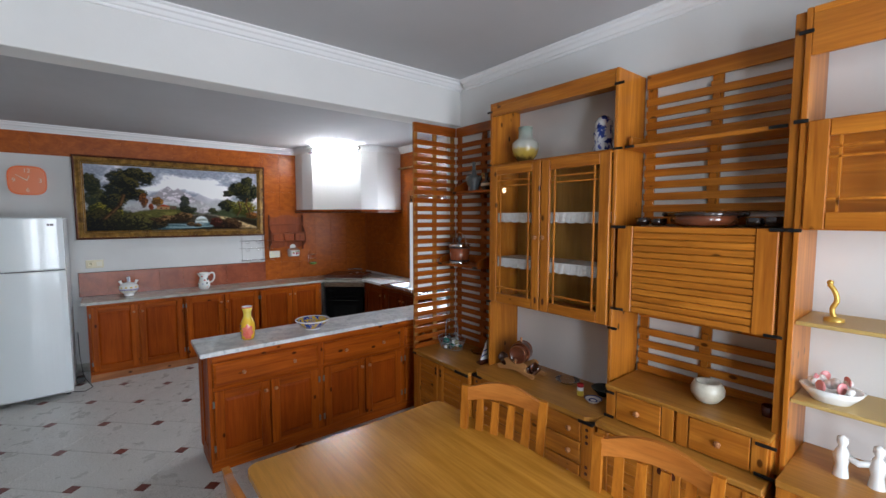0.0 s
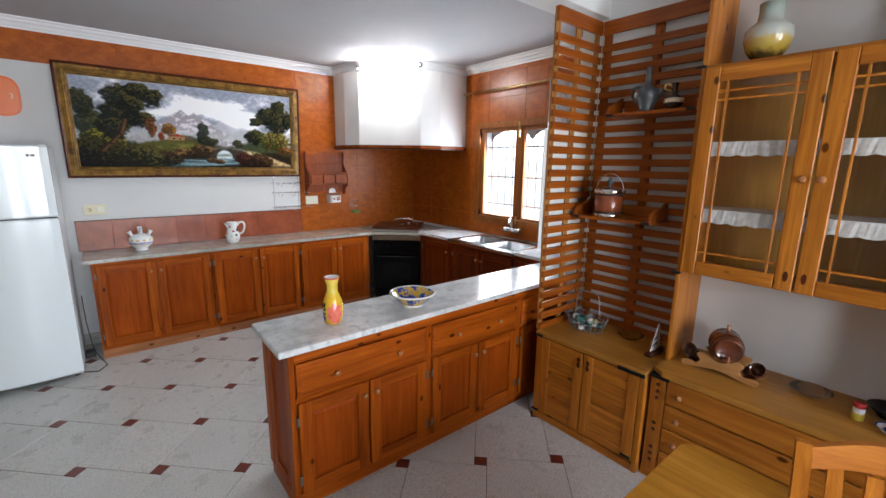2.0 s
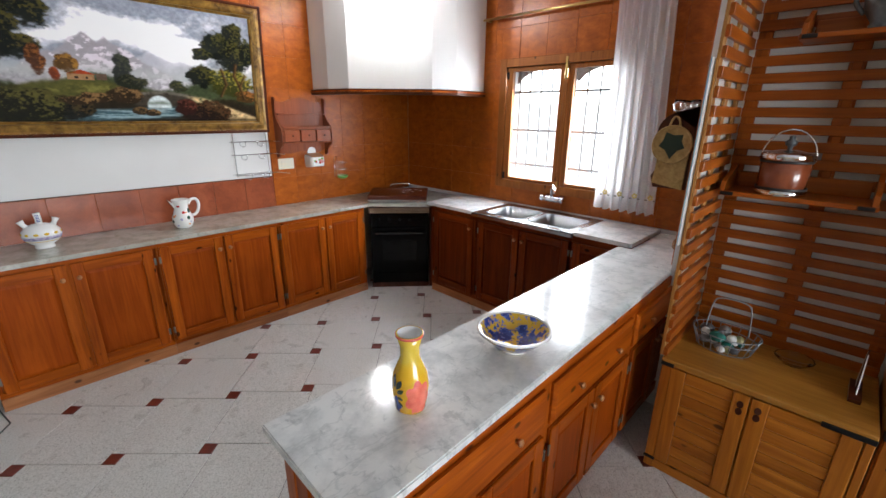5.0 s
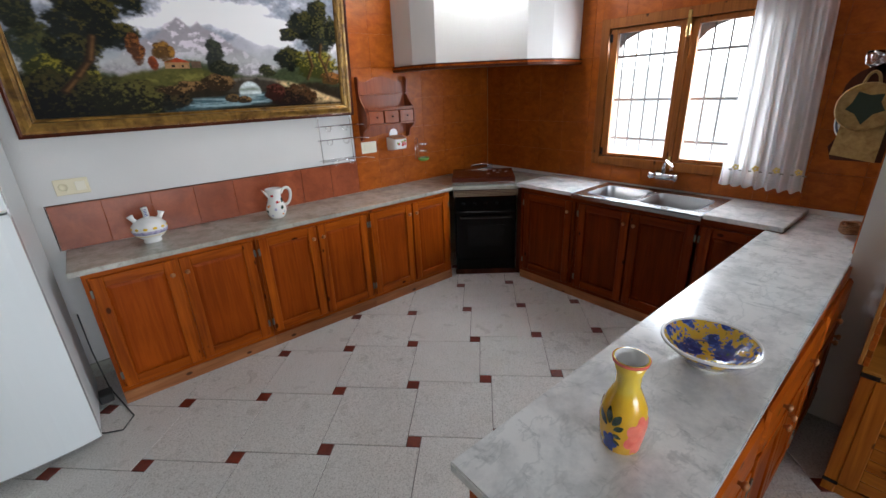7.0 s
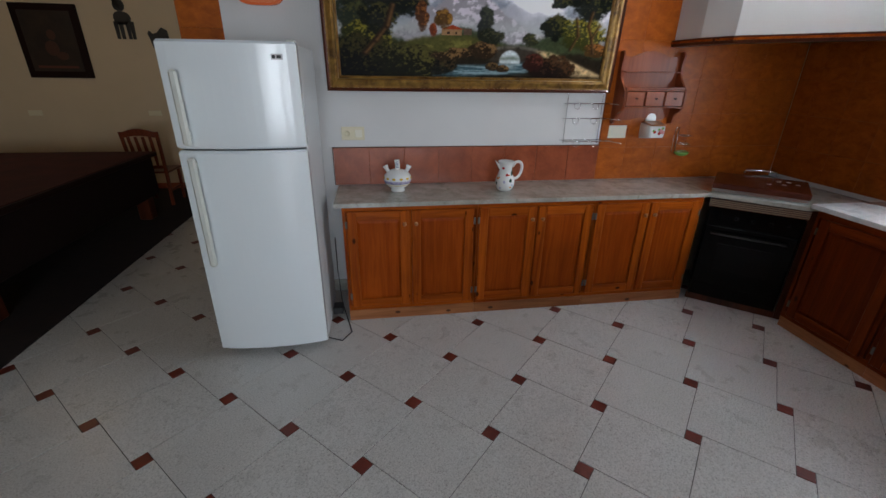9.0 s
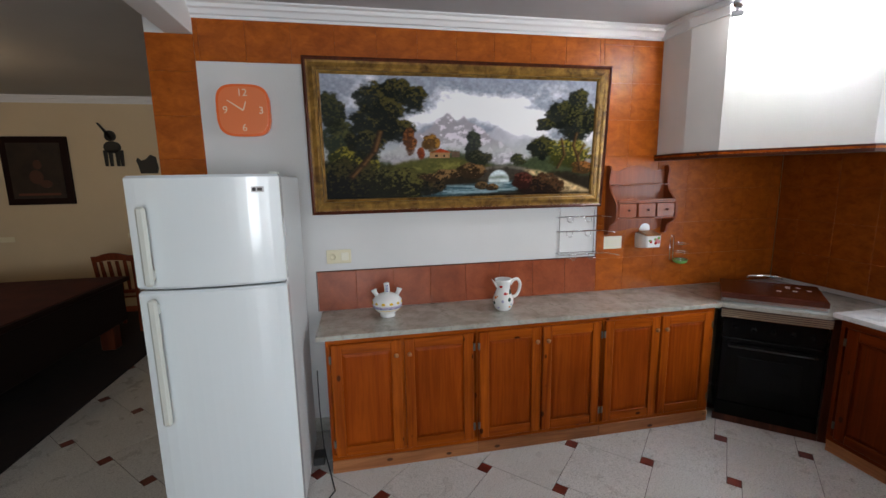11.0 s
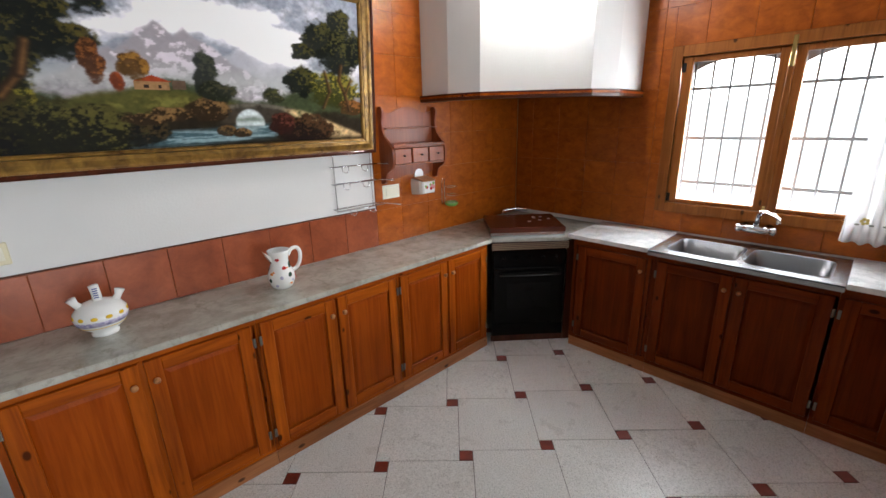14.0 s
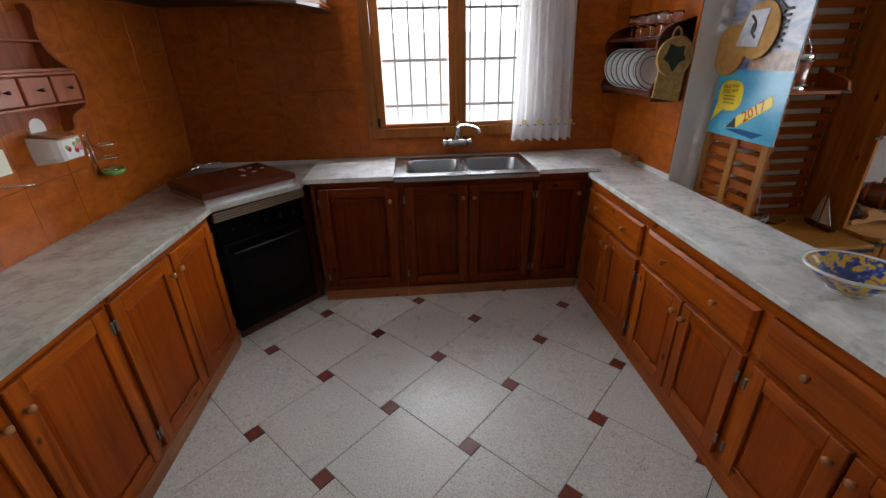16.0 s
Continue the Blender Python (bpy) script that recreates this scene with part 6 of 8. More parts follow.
def chair(at, rz, wood_mat=None, label="honey pine dining chair with an arched rail and back slats", grp="dining chairs"):
    """Local: the back stands at y = 0.20, the seat looks to -y."""
    w = wood_mat or W_DIN_V
    o = thing("dining_chair", at, label, "chair", grp, rz, True)
    part("seat", M().box(-0.22, 0.22, -0.22, 0.19, 0.435, 0.46, 0.010), w, o, "flat pine seat")
    for x in (-0.20, 0.165):
        part("leg", M().box(x, x + 0.035, -0.20, -0.165, 0, 0.434, 0.004), w, o, "square leg")
    for s in (-1, 1):
        pts = [(s * 0.19, 0.20, 0.0), (s * 0.19, 0.185, 0.44), (s * 0.20, 0.21, 0.75), (s * 0.205, 0.24, 0.97)]
        m = M()
        for p, q in zip(pts[:-1], pts[1:]):
            v = [(p[0] - 0.019, p[1] - 0.012, p[2]), (p[0] + 0.019, p[1] - 0.012, p[2]), (p[0] + 0.019, p[1] + 0.012, p[2]), (p[0] - 0.019, p[1] + 0.012, p[2])]
            v += [(q[0] - 0.019, q[1] - 0.012, q[2]), (q[0] + 0.019, q[1] - 0.012, q[2]), (q[0] + 0.019, q[1] + 0.012, q[2]), (q[0] - 0.019, q[1] + 0.012, q[2])]
            m.add(v, [(0, 1, 5, 4), (1, 2, 6, 5), (2, 3, 7, 6), (3, 0, 4, 7), (3, 2, 1, 0), (4, 5, 6, 7)])
        part("back_post", m, w, o, "back post and leg in one")
    m = M()
    n = 18
    v = []
    for i in range(n + 1):
        u = -1 + 2 * i / n
        x = u * 0.19
        y = 0.235 + 0.022 * (1 - u * u)
        top, low = 0.965 + 0.045 * (1 - u * u) ** 1.4, 0.895 + 0.028 * (1 - u * u)
        v += [(x, y - 0.012, low), (x, y + 0.012, low), (x, y + 0.014, top), (x, y - 0.010, top)]
    f = [(4 * i + a, 4 * i + (a + 1) % 4, 4 * i + 4 + (a + 1) % 4, 4 * i + 4 + a) for i in range(n) for a in range(4)] + [(0, 1, 2, 3), (4 * n + 3, 4 * n + 2, 4 * n + 1, 4 * n)]
    part("top_rail", m.add(v, f), wood_mat or W_KITX, o, "arched top rail")
    part("low_rail", M().box(-0.175, 0.175, 0.185, 0.205, 0.50, 0.54, 0.003), w, o, "lower back rail")
    for k in range(4):
        x = -0.115 + k * 0.077
        m = M()
        v = []
        for z, y, hw in ((0.535, 0.195, 0.013), (0.72, 0.215, 0.021), (0.91, 0.250, 0.017)):
            xx = x * (1 + 0.2 * (z - 0.5))
            v += [(xx - hw, y - 0.006, z), (xx + hw, y - 0.006, z), (xx + hw, y + 0.006, z), (xx - hw, y + 0.006, z)]
        m.add(v, [(4 * i + a, 4 * i + (a + 1) % 4, 4 * i + 4 + (a + 1) % 4, 4 * i + 4 + a) for i in range(2) for a in range(4)] + [(0, 1, 2, 3), (11, 10, 9, 8)])
        part("back_slat", m, w, o, "tapered back slat")
    part("stretcher", M().box(-0.182, -0.168, -0.165, 0.185, 0.18, 0.21, 0.002).box(0.168, 0.182, -0.165, 0.185, 0.18, 0.21, 0.002), w, o, "side stretchers")
    return o


W_KITX = wood("chair_rail_pine", (0.40, 0.13, 0.022), (0.58, 0.22, 0.045), "x", 0.28, knots=False)
ch = chair((1.416, 1.193, 0), -68)
copy_thing(ch, pose(1.44, 0.52, 0, 0, 0, -80))
copy_thing(ch, pose(0.67, 1.24, 0, 0, 0, 92))

# ---- far dark room ----
far = thing("long_table", (-3.3, 7.6, 0), "long dark wooden table in the unlit far room", "table")
# Far room colours are darkened to hold the gloom of the unlit room.
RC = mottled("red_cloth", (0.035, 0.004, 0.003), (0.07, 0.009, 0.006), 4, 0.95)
FAR_SHADED = mat("near_black_wood", (0.014, 0.005, 0.004), 0.6, spec=0.15)
part("top", M().box(-4.25, -2.42, 6.0, 8.65, 0.74, 0.79, 0.01), FAR_SHADED, far)
part("apron", M().box(-4.2, -2.47, 6.05, 8.6, 0.30, 0.74, 0.01), mat("blackened_wood", (0.012, 0.006, 0.005), 0.7, spec=0.2), far, "deep apron darkened for the room's shade")
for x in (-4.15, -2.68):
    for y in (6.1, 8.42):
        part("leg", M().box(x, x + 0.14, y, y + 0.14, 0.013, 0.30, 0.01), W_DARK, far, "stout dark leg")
# Dark sheet over the floor, the room's shade put into its colour.
solid("rug", M().box(-5.19, -2.15, 3.5, 9.98, 0.001, 0.012, 0.002), mottled("dark_rug", (0.010, 0.005, 0.004), (0.022, 0.010, 0.007), 8, 0.95), (-3.5, 7, 0.001), "dark brown carpet over the far room floor, room shade in its colour", "rug")
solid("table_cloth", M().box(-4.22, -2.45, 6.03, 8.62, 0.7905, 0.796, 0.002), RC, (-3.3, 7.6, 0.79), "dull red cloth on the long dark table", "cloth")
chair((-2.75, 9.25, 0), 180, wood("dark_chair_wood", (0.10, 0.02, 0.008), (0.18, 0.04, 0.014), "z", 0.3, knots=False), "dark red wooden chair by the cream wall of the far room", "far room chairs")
fp = thing("dark_painting", (-4.1, 9.98, 1.68), "dark still-life painting in a black frame on the cream wall", "painting")
part("frame", M().box(-4.35, -3.59, 9.955, 9.999, 1.56, 2.44, 0.006), FAR_SHADED, fp)
part("canvas", M().box(-4.27, -3.67, 9.95, 9.956, 1.64, 2.36, 0), mottled("dark_canvas", (0.008, 0.006, 0.005), (0.03, 0.018, 0.012), 5, 0.4), fp, "nearly black canvas")
part("painted_shape", M().prism(squircle(-3.95, 2.08, 0.10, 0.12, 16, 2), 9.947, 9.950, "y").prism(squircle(-3.98, 1.92, 0.16, 0.18, 16, 2), 9.947, 9.950, "y").prism(squircle(-3.88, 1.83, 0.14, 0.10, 16, 2), 9.946, 9.950, "y"), mat("dim_fruit", (0.07, 0.025, 0.015), 0.5), fp, "dim reddish shapes")
part("painted_ledge", M().box(-4.21, -3.73, 9.946, 9.950, 1.68, 1.71, 0), mat("dim_ledge", (0.12, 0.035, 0.02), 0.5), fp, "red-brown painted ledge")
orn = M()
orn.prism(squircle(-3.27, 2.30, 0.20, 0.16, 14, 2.2), 9.97, 9.998, "y").prism([(-3.42, 2.62), (-3.40, 2.62), (-3.24, 2.42), (-3.28, 2.40)], 9.97, 9.998, "y").prism(squircle(-3.28, 2.45, 0.13, 0.14, 14, 2.2), 9.97, 9.998, "y")
for x in (-3.36, -3.30, -3.22, -3.17):
    orn.prism([(x - 0.014, 2.05), (x + 0.014, 2.05), (x + 0.022, 2.26), (x - 0.022, 2.26)], 9.97, 9.998, "y")
orn.v = [(x + 0.2, y, z) for x, y, z in orn.v]
solid("wall_ornament", orn, BLACK, (-3.3, 9.98, 2.05), "black cut-out metal wall ornament on the cream wall", "wall ornament")
solid("wall_ornament", M().prism([(-2.78, 2.06), (-2.80, 2.12), (-2.78, 2.16), (-2.74, 2.12), (-2.68, 2.14), (-2.62, 2.20), (-2.56, 2.17), (-2.54, 2.02), (-2.56, 1.95), (-2.76, 1.95)], 9.97, 9.998, "y"), BLACK, (-2.65, 9.98, 1.95), "small black cut-out wall ornament on the cream wall", "wall ornament")
for x0 in (-4.55, -3.03):
    o = thing("switch_plate", (x0, 9.99, 1.07), "cream switch plate on the far cream wall", "switch")
    part("plate", M().box(x0, x0 + 0.17, 9.988, 9.999, 1.07, 1.14, 0.003), WHITE_PLASTIC, o)

# ---- crockery and small things ----


def band(m, c, r0, z0, r1, z1, n=24):
    m.lathe([(r0 - 0.002, z0), (r0 + 0.0012, z0), (r1 + 0.0012, z1), (r1 - 0.002, z1)], c, n)
    return m


def blobs(m, c, prof, n, size, seed, zlo=0.1, zhi=0.9):
    """Small flat dabs lying on a turned body."""
    r_ = random.Random(seed)
    hs = [p[1] for p in prof]
    h0, h1 = min(hs), max(hs)
    for _ in range(n):
        z = h0 + (h1 - h0) * r_.uniform(zlo, zhi)
        rad = 0
        for (ra, za), (rb, zb) in zip(prof[:-1], prof[1:]):
            if za <= z <= zb and zb > za:
                rad = ra + (rb - ra) * (z - za) / (zb - za)
        if rad <= 0:
            continue
        a, s = r_.uniform(0, 6.283), size * r_.uniform(0.9, 1.6)
        k0 = len(m.v)
        m.ball((0, 0, 0), s, 5, (0.18, 1, r_.uniform(0.7, 1.3)))
        t = pose(c[0], c[1], c[2] + z, 0, 0, math.degrees(a)) @ pose(rad, 0, 0)
        m.v[k0:] = [tuple(t @ Vector(p)) for p in m.v[k0:]]
    return m


# pot with spouts
o = thing("ceramic_pot", (0.31, 6.17, 0.90), "white glazed drinking pot with yellow and blue bands on marble", "pot")
c = (0.31, 6.17, 0.901)
part("body", M().lathe([(0.05, 0), (0.052, 0.012), (0.045, 0.02), (0.085, 0.05), (0.10, 0.085), (0.096, 0.115), (0.07, 0.145), (0.03, 0.158), (0.001, 0.16)], c, 28), PORCELAIN, o)
LILAC = mottled("lilac_glaze", (0.20, 0.19, 0.38), (0.62, 0.58, 0.70), 60, 0.15)
for k in range(12):
    a = 2 * math.pi * (k + 0.4) / 12
    part("painted_dab", M().ball((0, 0, 0), 0.011, 6, (0.16, 1.2, 0.75)).turn(pose(c[0] + 0.0985 * math.cos(a), c[1] + 0.0985 * math.sin(a), c[2] + 0.102, 0, -12, math.degrees(a))), YELLOW, o, "yellow painted dab")
part("band", band(M(), c, 0.0925, 0.064, 0.0995, 0.086), LILAC, o, "lilac and violet painted band")
part("band", band(M(), c, 0.0855, 0.052, 0.0865, 0.055), YELLOW, o, "thin ochre line")
part("handle", M().tube([(0.31, 6.17, 1.045), (0.312, 6.17, 1.085), (0.308, 6.168, 1.125)], [0.020, 0.018, 0.019], 14), PORCELAIN, o, "short upright handle")
for k in range(5):
    part("painted_mark", M().box(0.300, 0.318, 6.1475, 6.1515, 1.072 + k * 0.010, 1.076 + k * 0.010, 0), BLUE, o, "blue painted stripe")
for s in (-1, 1):
    part("spout", M().tube([(0.31 + s * 0.055, 6.17, 1.03), (0.31 + s * 0.075, 6.17, 1.06), (0.31 + s * 0.085, 6.17, 1.085)], [0.018, 0.014, 0.020], 10), PORCELAIN, o, "flared spout")



def curve_pts(pts, n=6):
    """A smooth run through the points."""
    out = []
    for i in range(len(pts) - 1):
        p0, p1, p2, p3 = pts[max(i - 1, 0)], pts[i], pts[i + 1], pts[min(i + 2, len(pts) - 1)]
        for k in range(n):
            t = k / n
            out.append(tuple(0.5 * (2 * b + (c_ - a) * t + (2 * a - 5 * b + 4 * c_ - d) * t * t + (3 * b - a - 3 * c_ + d) * t ** 3) for a, b, c_, d in zip(p0, p1, p2, p3)))
    return out + [pts[-1]]


# jug
o = thing("ceramic_jug", (1.10, 6.11, 0.90), "white ceramic jug painted with dark fruit and red flowers", "jug")
c = (1.10, 6.11, 0.901)
JP = [(0.045, 0), (0.058, 0.012), (0.073, 0.05), (0.070, 0.085), (0.052, 0.125), (0.046, 0.16), (0.055, 0.20), (0.060, 0.215), (0.055, 0.217), (0.042, 0.16), (0.001, 0.15)]
part("body", M().lathe(JP, c, 28), PORCELAIN, o)
part("spout", M().prism([(1.052, 1.09), (1.018, 1.122), (1.035, 1.085), (1.055, 1.05)], 6.095, 6.125, "y"), PORCELAIN, o, "pinched spout")
part("handle", M().tube(curve_pts([(1.150, 6.11, 1.075), (1.172, 6.11, 1.105), (1.205, 6.11, 1.108), (1.222, 6.11, 1.075), (1.214, 6.11, 1.025), (1.190, 6.11, 0.992), (1.160, 6.11, 0.985)]), 0.011, 10), PORCELAIN, o, "scrolled handle")
part("painted_fruit", blobs(M(), c, JP[:7], 12, 0.010, 3), mat("dark_green_glaze", (0.02, 0.06, 0.04), 0.2), o, "dark painted fruit")
part("painted_flower", blobs(M(), c, JP[:7], 10, 0.008, 5), RED, o, "red painted flowers")
part("painted_flower", blobs(M(), c, JP[:7], 5, 0.007, 11), mat("orange_glaze", (0.75, 0.25, 0.03), 0.2), o, "orange painted flowers")
part("painted_flower", blobs(M(), c, JP[:7], 8, 0.008, 8), mat("pale_lilac", (0.45, 0.45, 0.6), 0.2), o, "pale lilac dabs")

# vase on the peninsula
o = thing("painted_vase", (0.953, 3.325, 0.90), "yellow ceramic vase with coral patches and dark leaves on marble", "vase")
c = (0.953, 3.325, 0.901)
VP = [(0.040, 0), (0.050, 0.01), (0.056, 0.06), (0.060, 0.11), (0.054, 0.16), (0.040, 0.20), (0.030, 0.23), (0.031, 0.27), (0.043, 0.325), (0.040, 0.325), (0.026, 0.26), (0.001, 0.25)]
VP = [(r * 0.93, z * 0.78) for r, z in VP]
VB = mat("vase_glaze", (0.8, 0.5, 0.04), 0.12, coat=0.6)
v = coords(VB, (1, 1, 1), vary=False)
n_ = noise_tex(VB, v, 14, 2, 0.5)
sep = VB.node_tree.nodes.new("ShaderNodeSeparateXYZ")
VB.node_tree.links.new(v, sep.inputs[0])
add = VB.node_tree.nodes.new("ShaderNodeMath")
add.operation = "MULTIPLY_ADD"
add.inputs[1].default_value = -0.16
VB.node_tree.links.new(n_, add.inputs[0])
VB.node_tree.links.new(sep.outputs["Z"], add.inputs[2])
base(VB, ramp(VB, add.outputs[0], [(0.0, (0.74, 0.40, 0.02)), (0.06, (0.80, 0.48, 0.03)), (0.09, (0.78, 0.56, 0.07)), (1.0, (0.80, 0.52, 0.04))]))
part("body", M().lathe(VP, c, 32), VB, o)
part("rim_band", band(M(), c, 0.0395, 0.245, 0.0405, 0.253), mat("coral_glaze", (0.75, 0.14, 0.10), 0.2), o, "coral rim")


def vase_radius(z):
    """The vase's outer radius at a height above its foot."""
    prof = VP[:9]
    for (r0, z0), (r1, z1) in zip(prof[:-1], prof[1:]):
        if z0 <= z <= z1:
            return r0 + (r1 - r0) * (z - z0) / max(z1 - z0, 1e-6)
    return prof[-1][0]


def vase_stroke(m, a0, z0, a1, z1, w):
    """One broad brush stroke laid on the vase from (angle, height) to (angle, height)."""
    n, rows = 8, []
    for i in range(n + 1):
        t = i / n
        a, z, h = a0 + (a1 - a0) * t, z0 + (z1 - z0) * t, w * math.sin(math.pi * (0.06 + 0.88 * t)) / 2
        da, dz = (a1 - a0) * 0.0009, z1 - z0
        ln = math.hypot(da, dz)
        row = []
        for s_ in (-1, 0, 1):
            aa, zz = radians(a - s_ * h * dz / ln / 0.0009), z + s_ * h * da / ln
            r = vase_radius(zz) + 0.0009
            row.append((c[0] + r * math.cos(aa), c[1] + r * math.sin(aa), c[2] + zz))
        rows.append(row)
    m.add([p for row in rows for p in row], [f for i in range(n) for f in ((3 * i, 3 * i + 1, 3 * i + 4, 3 * i + 3), (3 * i + 1, 3 * i + 2, 3 * i + 5, 3 * i + 4))])


def vase_patch(m, ac, zc, da, dz, lobes, depth, turn=0.0, n=40, rings=5):
    """A lobed patch of glaze on the vase round (angle, height)."""
    k0 = len(m.v)
    pts = []
    for q in range(rings + 1):
        for i in range(n):
            t = 2 * math.pi * i / n
            f = q / rings * (1 - depth + depth * abs(math.cos(lobes * t / 2 + turn)))
            zz = min(max(zc + dz * f * math.sin(t), 0.003), 0.235)
            rr = vase_radius(zz) + 0.0008
            a = radians(ac + da * f * math.cos(t))
            pts.append((c[0] + rr * math.cos(a), c[1] + rr * math.sin(a), c[2] + zz))
    m.add(pts, [(q * n + i, q * n + (i + 1) % n, (q + 1) * n + (i + 1) % n, (q + 1) * n + i) for q in range(rings) for i in range(n)], True)
    return m


CORAL = mottled("coral_patch_glaze", (0.78, 0.12, 0.08), (0.90, 0.24, 0.16), 30, 0.12, coat=0.6)
LEAF = mottled("dark_leaf_glaze", (0.008, 0.022, 0.012), (0.03, 0.06, 0.015), 40, 0.12, coat=0.6)
for ac, zc in ((256, 0.062), (58, 0.075)):
    part("painted_flower", vase_patch(M(), ac, zc, 46, 0.062, 7, 0.28, 0.4), CORAL, o, "coral red painted flower")
for a0, z0, a1, z1, w in ((186, 0.080, 207, 0.094, 0.014), (182, 0.092, 199, 0.122, 0.017), (174, 0.094, 165, 0.134, 0.017), (184, 0.066, 204, 0.060, 0.013), (168, 0.086, 135, 0.112, 0.016), (186, 0.052, 203, 0.036, 0.009), (0, 0.080, 22, 0.118, 0.017), (352, 0.086, 338, 0.124, 0.017), (96, 0.090, 108, 0.130, 0.017)):
    leaf = M()
    vase_stroke(leaf, a0, z0, a1, z1, w)
    part("painted_leaf", leaf, LEAF, o, "dark green painted leaf")
for ac, zc in ((176, 0.036), (350, 0.040)):
    part("painted_petal", vase_patch(M(), ac, zc, 22, 0.034, 5, 0.35), BLUE, o, "dark blue painted petal")
part("inner_glaze", M().lathe([(0.0362, 0.2542), (0.0345, 0.2530), (0.0245, 0.206), (0.001, 0.200)], c, 28), PORCELAIN, o, "white glazed inside")

# bowl
o = thing("majolica_bowl", (1.462, 3.31, 0.90), "wide blue and yellow majolica bowl with a white rim", "bowl")
c = (1.462, 3.31, 0.901)
BP = [(0.070, 0), (0.072, 0.008), (0.10, 0.022), (0.145, 0.062), (0.158, 0.075), (0.154, 0.079), (0.138, 0.068), (0.095, 0.028), (0.06, 0.018), (0.001, 0.016)]
BP = [(r * 0.87, z) for r, z in BP]
BOWL = mat("majolica_glaze", (0.7, 0.5, 0.1), 0.1, coat=0.6)
bv = coords(BOWL, vary=False)
nb = noise_tex(BOWL, bv, 24, 3, 0.6)
pat = ramp(BOWL, nb, [(0.44, (0.66, 0.40, 0.03)), (0.50, (0.66, 0.42, 0.04)), (0.52, (0.04, 0.08, 0.36)), (0.60, (0.015, 0.03, 0.20))])
pat = mix(BOWL, ramp(BOWL, noise_tex(BOWL, bv, 70, 2), [(0.60, (0, 0, 0)), (0.64, (1, 1, 1))]), pat, (0.10, 0.18, 0.55))
pat = mix(BOWL, ramp(BOWL, noise_tex(BOWL, coords(BOWL, (1, 1.2, 1), (0, 0, 1), vary=False), 50, 2), [(0.64, (0, 0, 0)), (0.67, (1, 1, 1))]), pat, (0.03, 0.09, 0.04))
flat = BOWL.node_tree.nodes.new("ShaderNodeVectorMath")
flat.operation, flat.inputs[1].default_value = "MULTIPLY", (1, 1, 0)
BOWL.node_tree.links.new(bv, flat.inputs[0])
ln = BOWL.node_tree.nodes.new("ShaderNodeVectorMath")
ln.operation = "LENGTH"
BOWL.node_tree.links.new(flat.outputs[0], ln.inputs[0])
base(BOWL, mix(BOWL, ramp(BOWL, ln.outputs["Value"], [(0.0765, (0, 0, 0)), (0.078, (1, 1, 1)), (0.081, (1, 1, 1)), (0.0825, (0, 0, 0))]), pat, (0.02, 0.05, 0.28)))
part("body", M().lathe(BP, c, 40), BOWL, o)
part("rim", M().lathe([(0.134, 0.071), (0.140, 0.074), (0.140, 0.081), (0.133, 0.082), (0.130, 0.077)], c, 40), PORCELAIN, o, "white rim")
part("foot", M().lathe([(0.059, 0), (0.064, 0), (0.066, 0.010), (0.061, 0.010)], c, 32), PORCELAIN, o, "white foot ring")

# wire rack under the painting
o = thing("wire_rack", (1.79, NY - 0.05, 1.19), "chromed three-tier wire rack with hooks hanging on the white wall", "rack")
for x in (1.635, 1.92):
    part("upright_wire", M().tube([(x, NY - 0.012, 1.62), (x, NY - 0.010, 1.58), (x, NY - 0.012, 1.20)], 0.003, 6), CHROME, o)
for z, d in ((1.50, 0.03), (1.39, 0.03), (1.225, 0.09)):
    t_ = part("tier", M().tube([(1.605, NY - 0.012 - d, z), (1.955, NY - 0.012 - d, z)], 0.0035, 6).tube([(1.605, NY - 0.012, z), (1.955, NY - 0.012, z)], 0.003, 6).tube([(1.605, NY - 0.012, z), (1.605, NY - 0.012 - d, z)], 0.003, 6).tube([(1.955, NY - 0.012, z), (2.03, NY - 0.10 - d, z - 0.005)], 0.003, 6), CHROME, o, "chromed tier")
    m = M()
    for x in (1.70, 1.85):
        m.tube([(x - 0.025, NY - 0.014 - d, z), (x - 0.022, NY - 0.02 - d, z - 0.03), (x, NY - 0.026 - d, z - 0.042), (x + 0.022, NY - 0.02 - d, z - 0.03), (x + 0.025, NY - 0.014 - d, z)], 0.0025, 6)
    part("hook", m, CHROME, t_, "bent wire hooks")
m = M()
for k in range(8):
    x = 1.64 + k * 0.04
    m.tube([(x, NY - 0.012, 1.225), (x, NY - 0.10, 1.225)], 0.002, 5)
part("base_wire", m, CHROME, o, "thin cross wires")

# spice shelf
SX0_, SX1_ = 2.008, 2.520
o = thing("spice_shelf", ((SX0_ + SX1_) / 2, NY - 0.006, 1.36), "reddish wooden spice shelf with three drawers and scalloped sides", "shelf")
Yb = NY - 0.0065

